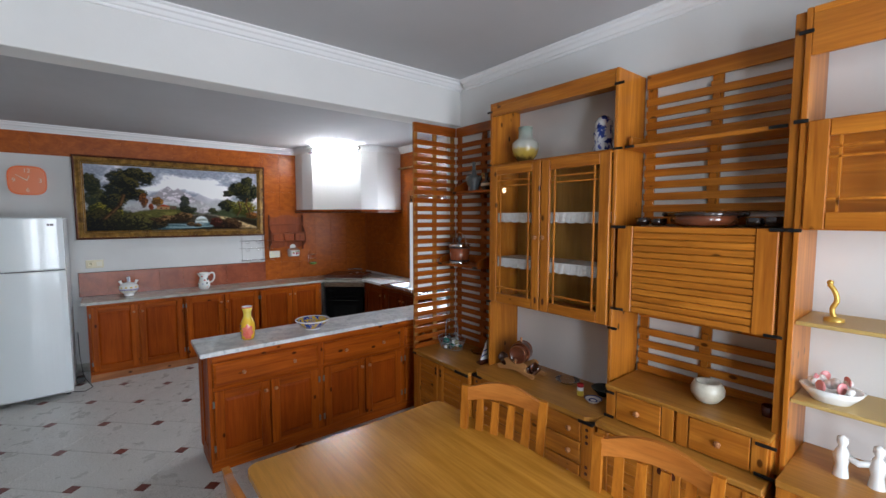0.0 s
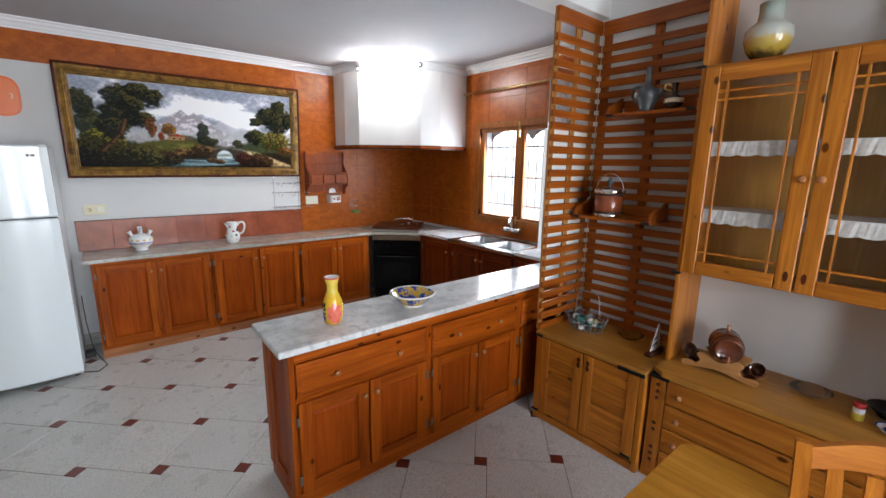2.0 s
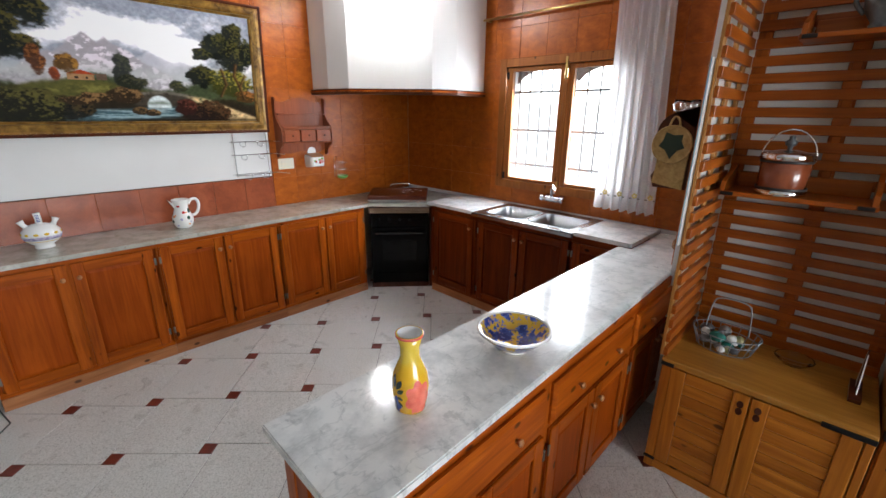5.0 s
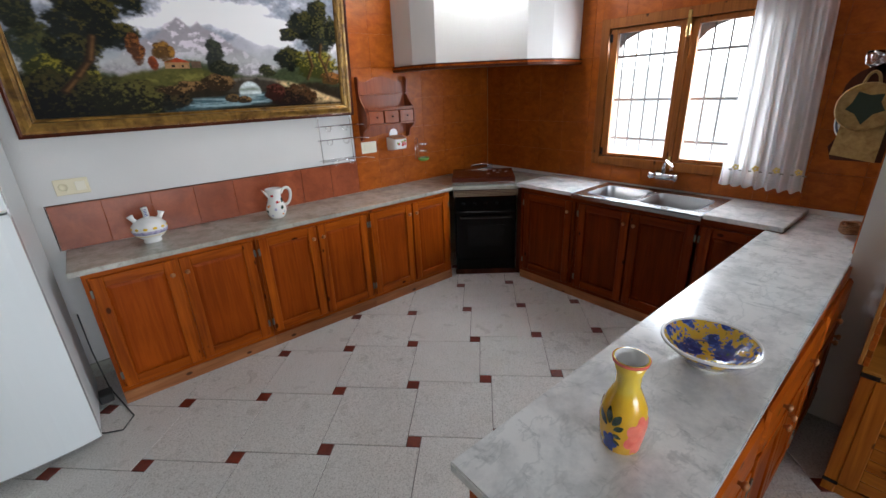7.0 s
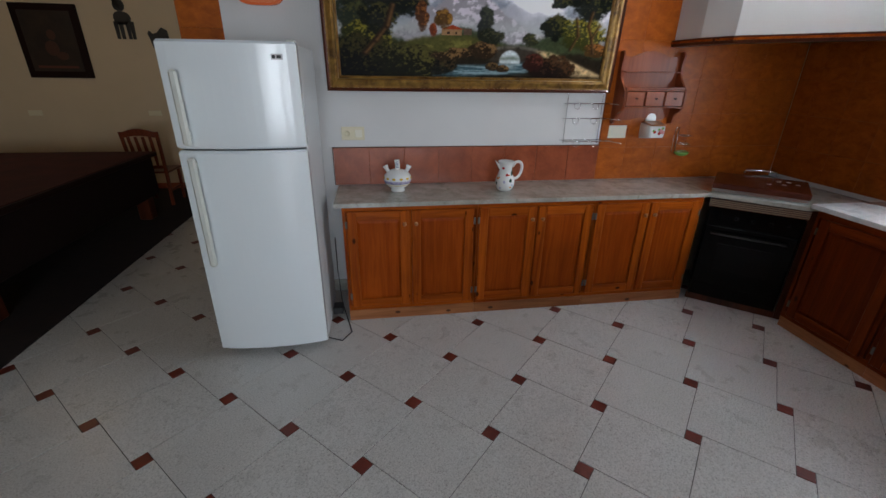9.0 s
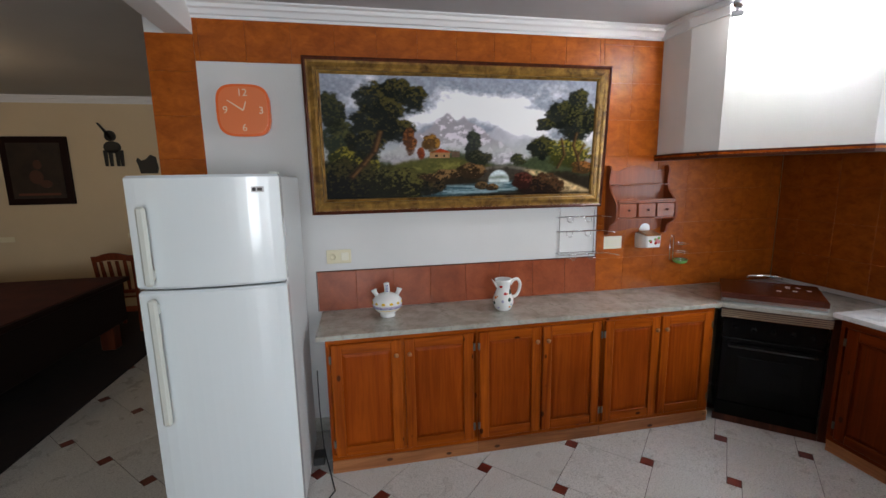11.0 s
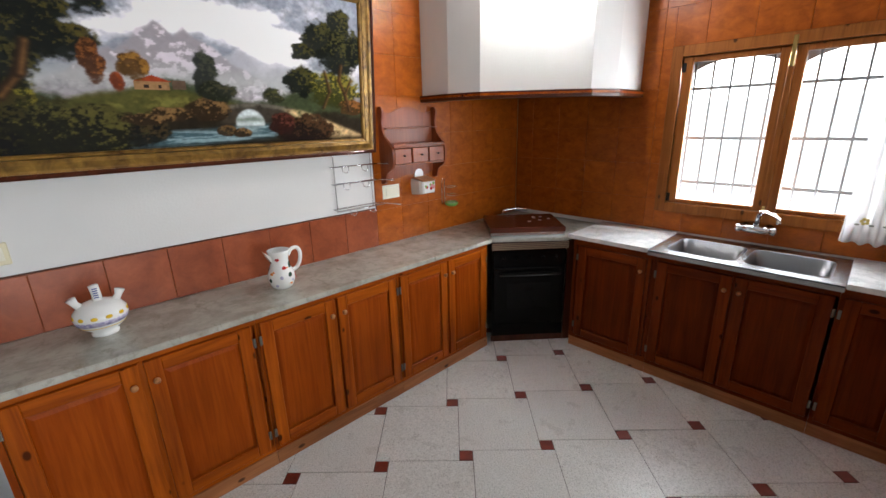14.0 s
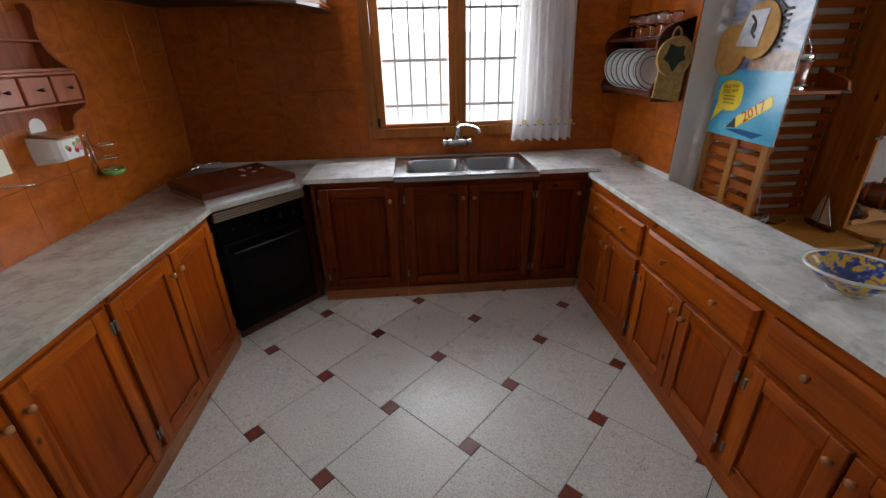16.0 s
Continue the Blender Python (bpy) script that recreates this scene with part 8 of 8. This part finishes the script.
part("barrel_body", bm_.turn(BT), mottled("barrel_wood", (0.05, 0.012, 0.006), (0.13, 0.035, 0.015), 7, 0.18, (1, 1, 4), coat=0.5), o)
part("hoop", M().lathe([(0.0745, -0.052), (0.077, -0.048), (0.0785, -0.036), (0.076, -0.034)], (0, 0, 0), 22).lathe([(0.076, 0.034), (0.0785, 0.036), (0.077, 0.048), (0.0745, 0.052)], (0, 0, 0), 22).lathe([(0.061, -0.098), (0.064, -0.096), (0.069, -0.083), (0.066, -0.081)], (0, 0, 0), 22).turn(BT), mat("copper_hoop", (0.25, 0.09, 0.04), 0.3, 0.8), o, "copper hoops")
part("tap", M().tube([(2.57, 1.97, 0.895), (2.57, 1.97, 0.925)], 0.008, 8).tube([(2.47, 1.93, 0.78), (2.44, 1.915, 0.78)], 0.008, 8).tube([(2.445, 1.917, 0.765), (2.445, 1.917, 0.80)], 0.006, 8), KNOB, o, "bung and tap")
PALEW = wood("pale_stand_wood", (0.42, 0.20, 0.07), (0.60, 0.32, 0.12), "y", 0.4, knots=False)
st_ = curve_pts([(1.80, 0.665), (1.79, 0.69), (1.82, 0.70), (1.86, 0.695), (1.88, 0.72), (1.86, 0.75), (1.90, 0.765), (1.94, 0.745), (1.97, 0.735), (2.00, 0.745), (2.04, 0.765), (2.08, 0.75), (2.06, 0.72), (2.08, 0.695), (2.12, 0.70), (2.15, 0.69), (2.14, 0.665), (2.08, 0.672), (1.97, 0.69), (1.86, 0.672)], 3)
for x in (2.50, 2.63):
    part("stand", M().prism([(y, z - 0.004) for y, z in st_], x, x + 0.014, "x"), PALEW, o, "scrolled pale stand board")
part("stand_bar", M().box(2.514, 2.63, 1.90, 1.92, 0.69, 0.705).box(2.514, 2.63, 2.02, 2.04, 0.69, 0.705), PALEW, o, "cross bars")
for y, z in ((2.13, 0.73), (1.81, 0.73), (2.10, 0.70), (1.84, 0.70)):
    part("cup", M().lathe([(0.022, -0.02), (0.034, 0.0), (0.036, 0.035), (0.033, 0.035), (0.030, 0.0), (0.001, -0.012)], (0, 0, 0), 16).turn(pose(2.56, y, z, 0, -60, 0)), mat("cup_brown", (0.09, 0.03, 0.015), 0.15, coat=0.5), o, "small brown glazed cup")


def small_dish(name, x, y, z, r, material, label, h=0.02):
    d = thing(name, (x, y, z), label, "dish")
    part("body", M().lathe([(r * 0.55, 0), (r * 0.6, h * 0.2), (r, h), (r * 0.97, h), (r * 0.55, h * 0.35), (0.001, h * 0.3)], (x, y, z + 0.0005), 26), material, d)
    return d


small_dish("glass_plate", 2.66, 1.615, 0.66, 0.085, GLASS, "clear glass dish on the chest of drawers", 0.025)
dd = small_dish("dark_bowl", 2.68, 1.34, 0.66, 0.085, mat("black_glaze", (0.015, 0.02, 0.018), 0.1), "dark glazed bowl on the chest of drawers", 0.045)
bd = small_dish("blue_dish", 2.52, 1.325, 0.66, 0.055, PORCELAIN, "small blue and white dish on the chest of drawers", 0.022)
part("painted_ring", M().lathe([(0.050, 0.0185), (0.055, 0.0225), (0.053, 0.0232), (0.048, 0.0195)], (2.52, 1.325, 0.6608), 26).lathe([(0.020, 0.0085), (0.028, 0.011), (0.026, 0.0125), (0.018, 0.010)], (2.52, 1.325, 0.6608), 20), BLUE, bd, "blue painted rings")
o = thing("condiment_jar", (2.545, 1.435, 0.66), "small jar with red lid and yellow content", "jar")
part("jar", M().lathe([(0.020, 0), (0.022, 0.004), (0.022, 0.035)], (2.545, 1.435, 0.6605), 16), mat("mustard", (0.62, 0.50, 0.06), 0.4), o, "yellow lower part")
part("label_band", M().lathe([(0.0215, 0.0355), (0.0215, 0.055), (0.018, 0.058)], (2.545, 1.435, 0.6605), 16), PORCELAIN, o, "white label band")
part("lid", M().lathe([(0.019, 0.0585), (0.021, 0.06), (0.021, 0.078), (0.019, 0.080), (0.001, 0.080)], (2.545, 1.435, 0.6605), 16), RED, o, "red lid")

# two vases in the top niche
o = thing("stoneware_vase", (2.63, 2.01, 2.24), "stoneware vase in pale grey-green over mottled yellow on the glazed cabinet", "vase")
c = (2.63, 2.01, 2.2405)
VS = mat("stoneware_glaze", (0.5, 0.5, 0.4), 0.2, coat=0.4)
vv = coords(VS, vary=False)
sp = VS.node_tree.nodes.new("ShaderNodeSeparateXYZ")
VS.node_tree.links.new(vv, sp.inputs[0])
ad = VS.node_tree.nodes.new("ShaderNodeMath")
ad.operation = "MULTIPLY_ADD"
ad.inputs[1].default_value = 0.10
VS.node_tree.links.new(noise_tex(VS, vv, 16, 4), ad.inputs[0])
VS.node_tree.links.new(sp.outputs["Z"], ad.inputs[2])
base(VS, ramp(VS, ad.outputs[0], [(0.08, (0.09, 0.06, 0.02)), (0.11, (0.48, 0.33, 0.05)), (0.15, (0.50, 0.36, 0.10)), (0.17, (0.46, 0.46, 0.40)), (0.24, (0.40, 0.42, 0.38)), (0.30, (0.28, 0.34, 0.29))]))
part("body", M().lathe([(0.042, 0), (0.050, 0.01), (0.085, 0.06), (0.100, 0.11), (0.098, 0.15), (0.075, 0.175), (0.055, 0.19), (0.050, 0.23), (0.053, 0.27), (0.048, 0.272), (0.001, 0.25)], c, 28), VS, o)
o = thing("blue_white_vase", (2.63, 1.37, 2.24), "lidded blue and white porcelain jar on the glazed cabinet", "vase")
c = (2.63, 1.37, 2.2405)
DELFT = mat("delft_glaze", (0.7, 0.7, 0.75), 0.12, coat=0.5)
base(DELFT, ramp(DELFT, noise_tex(DELFT, coords(DELFT, vary=False), 26, 3), [(0.44, (0.70, 0.72, 0.76)), (0.50, (0.70, 0.72, 0.76)), (0.54, (0.04, 0.07, 0.32)), (0.7, (0.02, 0.04, 0.22))]))
part("body", M().lathe([(0.050, 0), (0.062, 0.006), (0.066, 0.03), (0.052, 0.07), (0.060, 0.10), (0.062, 0.13), (0.048, 0.165)], c, 8), DELFT, o)
part("lid", M().lathe([(0.050, 0.165), (0.056, 0.170), (0.054, 0.205), (0.030, 0.23), (0.012, 0.24), (0.001, 0.245)], c, 8), DELFT, o, "domed lid")

# cooking dishes on the desk unit
DK = mat("dark_glazed_clay", (0.020, 0.012, 0.010), 0.08, coat=0.6)
CLAY = mottled("clay_glaze", (0.10, 0.028, 0.012), (0.17, 0.05, 0.022), 9, 0.12, coat=0.6)
o = thing("clay_casserole", (2.62, 0.77, 1.792), "wide glazed brown clay dish with dark rim and handles", "dish")
c = (2.62, 0.77, 1.792)
part("body", M().lathe([(0.11, 0), (0.15, 0.012), (0.165, 0.055), (0.158, 0.055), (0.11, 0.010), (0.001, 0.008)], c, 32), CLAY, o)
part("rim", M().lathe([(0.160, 0.052), (0.172, 0.056), (0.172, 0.072), (0.158, 0.074), (0.155, 0.060)], c, 32), DK, o, "dark rim")
part("handle", M().tube(curve_pts([(2.62, 0.93, 1.85), (2.62, 0.965, 1.855), (2.60, 0.965, 1.855)]), 0.012, 8).tube(curve_pts([(2.62, 0.61, 1.85), (2.62, 0.575, 1.855), (2.60, 0.575, 1.855)]), 0.012, 8), DK, o, "stub handles")
tb = None
for x, y, s in ((2.57, 1.07, 1.0), (2.66, 1.01, 0.9), (2.56, 0.985, 0.8), (2.58, 0.53, 1.0), (2.66, 0.50, 1.0), (2.57, 0.455, 1.1)):
    d = thing("clay_cup", (x, y, 1.792), "small black glazed clay bowl beside the casserole", "bowl", "black clay bowls")
    part("body", M().lathe([(0.025 * s, 0), (0.036 * s, 0.01), (0.042 * s, 0.045 * s), (0.038 * s, 0.045 * s), (0.03 * s, 0.012), (0.001, 0.01)], (x, y, 1.7925), 18), DK, d)

# white pot on the drawer box, figures on the open shelves
o = thing("white_pot", (2.60, 0.705, 0.858), "round cream stoneware pot with a wide mouth on the drawer box", "pot")
part("body", M().lathe([(0.035, 0), (0.050, 0.008), (0.078, 0.045), (0.080, 0.075), (0.066, 0.105), (0.060, 0.112), (0.054, 0.110), (0.055, 0.09), (0.001, 0.04)], (2.60, 0.705, 0.8585), 26), mottled("cream_stoneware", (0.46, 0.42, 0.32), (0.66, 0.62, 0.52), 10, 0.3), o)
o = thing("red_cup", (2.66, 0.45, 0.858), "small dark red cup on the drawer box", "cup")
part("body", M().lathe([(0.03, 0), (0.034, 0.05), (0.030, 0.05), (0.027, 0.006), (0.001, 0.005)], (2.66, 0.45, 0.8585), 18), mat("dark_red_cup", (0.10, 0.015, 0.01), 0.2), o)
GOLD = mat("gold_paint", (0.62, 0.40, 0.08), 0.35, 0.4)
m = M().lathe([(0.035, 0), (0.035, 0.012), (0.012, 0.02)], (2.60, 0.23, 1.3885), 18)
m.tube(curve_pts([(2.60, 0.23, 1.40), (2.60, 0.238, 1.44), (2.60, 0.225, 1.48), (2.60, 0.235, 1.52), (2.60, 0.255, 1.55)]), [0.010] * 24 + [0.007], 10).ball((2.60, 0.25, 1.555), 0.012, 7)
solid("gilt_figurine", m, GOLD, (2.60, 0.23, 1.388), "slim gilded bird figurine on a round base on the thin shelf", "figurine")
o = thing("porcelain_basket", (2.58, 0.22, 1.038), "white porcelain basket with pink flowers on the thin shelf", "ornament")
part("basket", M().lathe([(0.05, 0), (0.07, 0.03), (0.085, 0.06), (0.078, 0.06), (0.05, 0.02), (0.001, 0.02)], (2.58, 0.22, 1.0385), 20, 1.3), PORCELAIN, o)
rr = random.Random(2)
for k in range(16):
    part("flower", M().ball((2.58 + rr.uniform(-0.05, 0.05), 0.22 + rr.uniform(-0.07, 0.07), 1.095 + rr.uniform(0, 0.03)), rr.uniform(0.012, 0.02), 6), PORCELAIN, o, "white flower")
part("flowers", blobs(M(), (2.58, 0.22, 1.0385), [(0.05, 0.06), (0.06, 0.10)], 9, 0.016, 4), PINK, o, "pink flowers")
m = M()
for y in (0.17, 0.06):
    m.lathe([(0.028, 0), (0.022, 0.05), (0.030, 0.09), (0.018, 0.12), (0.012, 0.13), (0.020, 0.15), (0.018, 0.17), (0.001, 0.18)], (2.56, y, 0.7305), 14)
m.tube([(2.56, 0.17, 0.83), (2.55, 0.115, 0.81), (2.56, 0.06, 0.83)], 0.014, 8).ball((2.56, -0.02, 0.80), 0.04, 8, (1, 1.4, 0.7))
solid("porcelain_figurine", m, PORCELAIN, (2.56, 0.1, 0.73), "white glazed porcelain figurine group on the pine top", "figurine")

# door in the far wall
dr = thing("door_1", (-1.9, 9.99, 0), "dark red-brown wooden door in the far wall", "", kind="structure")
part("leaf", M().box(-2.02, -1.30, 9.965, 9.985, 0.0, 2.08, 0.004), W_DARK, dr)
part("architrave", M().box(-2.12, -2.02, 9.955, 9.998, 0.0, 2.18, 0.004).box(-2.02, -1.06, 9.955, 9.998, 2.08, 2.18, 0.004), W_SPICE, dr, "red-brown architrave")

# ---- wall tiles ----


def cells(u0, u1, z0, z1, pu, pz, ou, oz, hole=None):
    """Whole and cut tiles over a rectangle, as (u0, u1, z0, z1)."""
    out = []
    ku0, ku1 = math.floor((u0 - ou) / pu), math.ceil((u1 - ou) / pu)
    kz0, kz1 = math.floor((z0 - oz) / pz), math.ceil((z1 - oz) / pz)
    for i in range(ku0, ku1):
        for j in range(kz0, kz1):
            a, b = max(u0, ou + i * pu), min(u1, ou + (i + 1) * pu)
            c_, d = max(z0, oz + j * pz), min(z1, oz + (j + 1) * pz)
            if b - a < 0.012 or d - c_ < 0.012:
                continue
            rects = [(a, b, c_, d)]
            if hole:
                h0, h1, h2, h3 = hole
                if a < h1 and b > h0 and c_ < h3 and d > h2:
                    rects = [(a, min(b, h0), c_, d), (max(a, h1), b, c_, d), (max(a, h0), min(b, h1), c_, min(d, h2)), (max(a, h0), min(b, h1), max(c_, h3), d)]
            out += [r for r in rects if r[1] - r[0] > 0.01 and r[3] - r[2] > 0.01]
    return out


TILE_MESH = {}


def wall_tile(parent, face, plane, u0, u1, z0, z1, material, th=0.006, gap=0.0006):
    w, h = round(u1 - u0, 3), round(z1 - z0, 3)
    key = (face, w, h, material.name)
    if key not in TILE_MESH:
        m = M()
        a, b, c_, d = gap, w - gap, gap, h - gap
        if face == "n":
            m.box(a, b, -th, 0, c_, d, 0.0015)
        elif face == "s":
            m.box(a, b, 0, th, c_, d, 0.0015)
        else:
            m.box(-th, 0, a, b, c_, d, 0.0015)
        me = m.mesh("tile")
        me.materials.append(material)
        TILE_MESH[key] = me
    o = new("tile", TILE_MESH[key])
    o.location = (plane, u0, z0) if face == "e" else (u0, plane, z0)
    o.parent = parent
    return o


jn = structure("tile_bed_north", M().box(1.945, EX - 0.001, NY - 0.0015, NY - 0.0002, 0.9, 2.775, 0), TILE_JOINT, "brown joint behind the wall tiles")
PZ = 0.262
for u0, u1, z0, z1 in cells(-0.775, 1.95, 2.532, 2.780, 0.2665, 0.30, -0.215, 2.52):
    wall_tile(wall_north, "n", NY, u0, u1, z0, z1, WALL_TILE)
for u0, u1, z0, z1 in cells(-1.04, -0.775, 0.0, 2.684, 0.2665, PZ, -1.04, -0.15):
    wall_tile(wall_north, "n", NY, u0, u1, z0, z1, WALL_TILE)
for u0, u1, z0, z1 in cells(1.95, EX - 0.007, 0.902, 2.780, 0.2665, PZ, -0.215, 0.9):
    if u0 > 2.42 and z0 > 1.98:
        continue
    wall_tile(wall_north, "n", NY - 0.0016, u0, u1, z0, z1, WALL_TILE)
for u0, u1, z0, z1 in cells(3.158, NY - 0.008, 0.932, 2.780, 0.2665, PZ, 3.0, 0.9, (WY0 - 0.051, WY1 + 0.051, WZ0 - 0.051, WZ1 + 0.051)):
    if u0 > 5.28 and z0 > 1.98:
        continue
    wall_tile(wall_east, "e", EX, u0, u1, z0, z1, WALL_TILE)
for u0, u1, z0, z1 in cells(DX + 0.003, EX - 0.007, 0.932, 2.69, 0.2665, PZ, DX, 0.9):
    wall_tile(wall_return, "s", BY1, u0, u1, z0, z1, WALL_TILE)
structure("tile_bed_band", M().box(-0.775, 1.944, NY - 0.0015, NY - 0.0002, 2.533, 2.779, 0).box(-1.039, -0.776, NY - 0.0015, NY - 0.0002, 0.001, 2.683, 0), TILE_JOINT, "brown joint behind the upper tile band and the column tiles")
structure("tile_bed_east", M().box(EX - 0.0015, EX - 0.0002, 3.159, WY0 - 0.052, 0.933, 2.779, 0).box(EX - 0.0015, EX - 0.0002, WY1 + 0.052, NY - 0.008, 0.933, 2.779, 0).box(EX - 0.0015, EX - 0.0002, WY0 - 0.052, WY1 + 0.052, 0.933, WZ0 - 0.052, 0).box(EX - 0.0015, EX - 0.0002, WY0 - 0.052, WY1 + 0.052, WZ1 + 0.052, 2.779, 0), TILE_JOINT, "brown joint behind the tiles round the window")
structure("tile_bed_return", M().box(DX + 0.004, EX - 0.008, BY1 + 0.0002, BY1 + 0.0015, 0.933, 2.689, 0), TILE_JOINT, "brown joint behind the tiles of the return wall")
structure("tile_bed_splash", M().box(-0.150, 1.944, NY - 0.0015, NY - 0.0002, 0.9, 1.178, 0), TILE_JOINT, "dark joint behind the red splash tiles")
for k in range(8):
    u0 = -0.150 + k * 0.2625
    wall_tile(wall_north, "n", NY - 0.0016, u0, u0 + 0.2625, 0.901, 1.178, RED_TILE, 0.008, 0.0012)
structure("splash_trim", M().box(-0.152, 1.95, NY - 0.010, NY, 1.179, 1.185, 0.001).box(-0.156, -0.1515, NY - 0.010, NY, 0.901, 1.185, 0.001), W_DARK, "thin dark trim above the red splash tiles")

# ---- floor tiles ----
FO, FU = (0.6854, 4.7086), (0.2721, 0.3766)
A_, B_ = 0.4588, 0.0734
ang = 45.0


def tile_mesh(side, material, name):
    h = side / 2 - 0.0017
    me = M().box(-h, h, -h, h, -0.006, 0.0, 0.0012).mesh(name)
    me.materials.append(material)
    return me


big, dot = tile_mesh(A_, FLOOR_TILE, "tile"), tile_mesh(B_, FLOOR_DOT, "tile_inset")
far_big, far_dot = M(), M()
rt = random.Random(3)
for i in range(-22, 23):
    for j in range(-22, 23):
        px = FO[0] + i * FU[0] + j * FU[1]
        py = FO[1] + i * FU[1] - j * FU[0]
        for side, x, y, me, acc in ((B_, px, py, dot, far_dot), (A_, px + (FU[0] + FU[1]) / 2, py + (FU[1] - FU[0]) / 2, big, far_big)):
            if not (-5.15 < x < 3.6 and -2.15 < y < 9.95) or (x > 2.8 and y < 2.95) or (x > -1.0 and y > 6.5):
                continue
            if -1.6 < x < 3.4 and 1.6 < y < 6.5:
                o = new(me.name, me)
                o.location, o.rotation_euler = (x, y, rt.uniform(-0.0004, 0.0004)), (0, 0, radians(ang))
                o.parent = floor
            else:
                b = M().box(-side / 2 + 0.0017, side / 2 - 0.0017, -side / 2 + 0.0017, side / 2 - 0.0017, -0.006, 0.0, 0.0012).turn(pose(x, y, 0, 0, 0, ang))
                acc.add(b.v, b.f)
solid("floor_tiles_far", far_big, FLOOR_TILE, label="pale granite-look floor tiles of the farther rooms", kind="stuff")
solid("floor_insets_far", far_dot, FLOOR_DOT, label="small red floor insets of the farther rooms", kind="stuff")
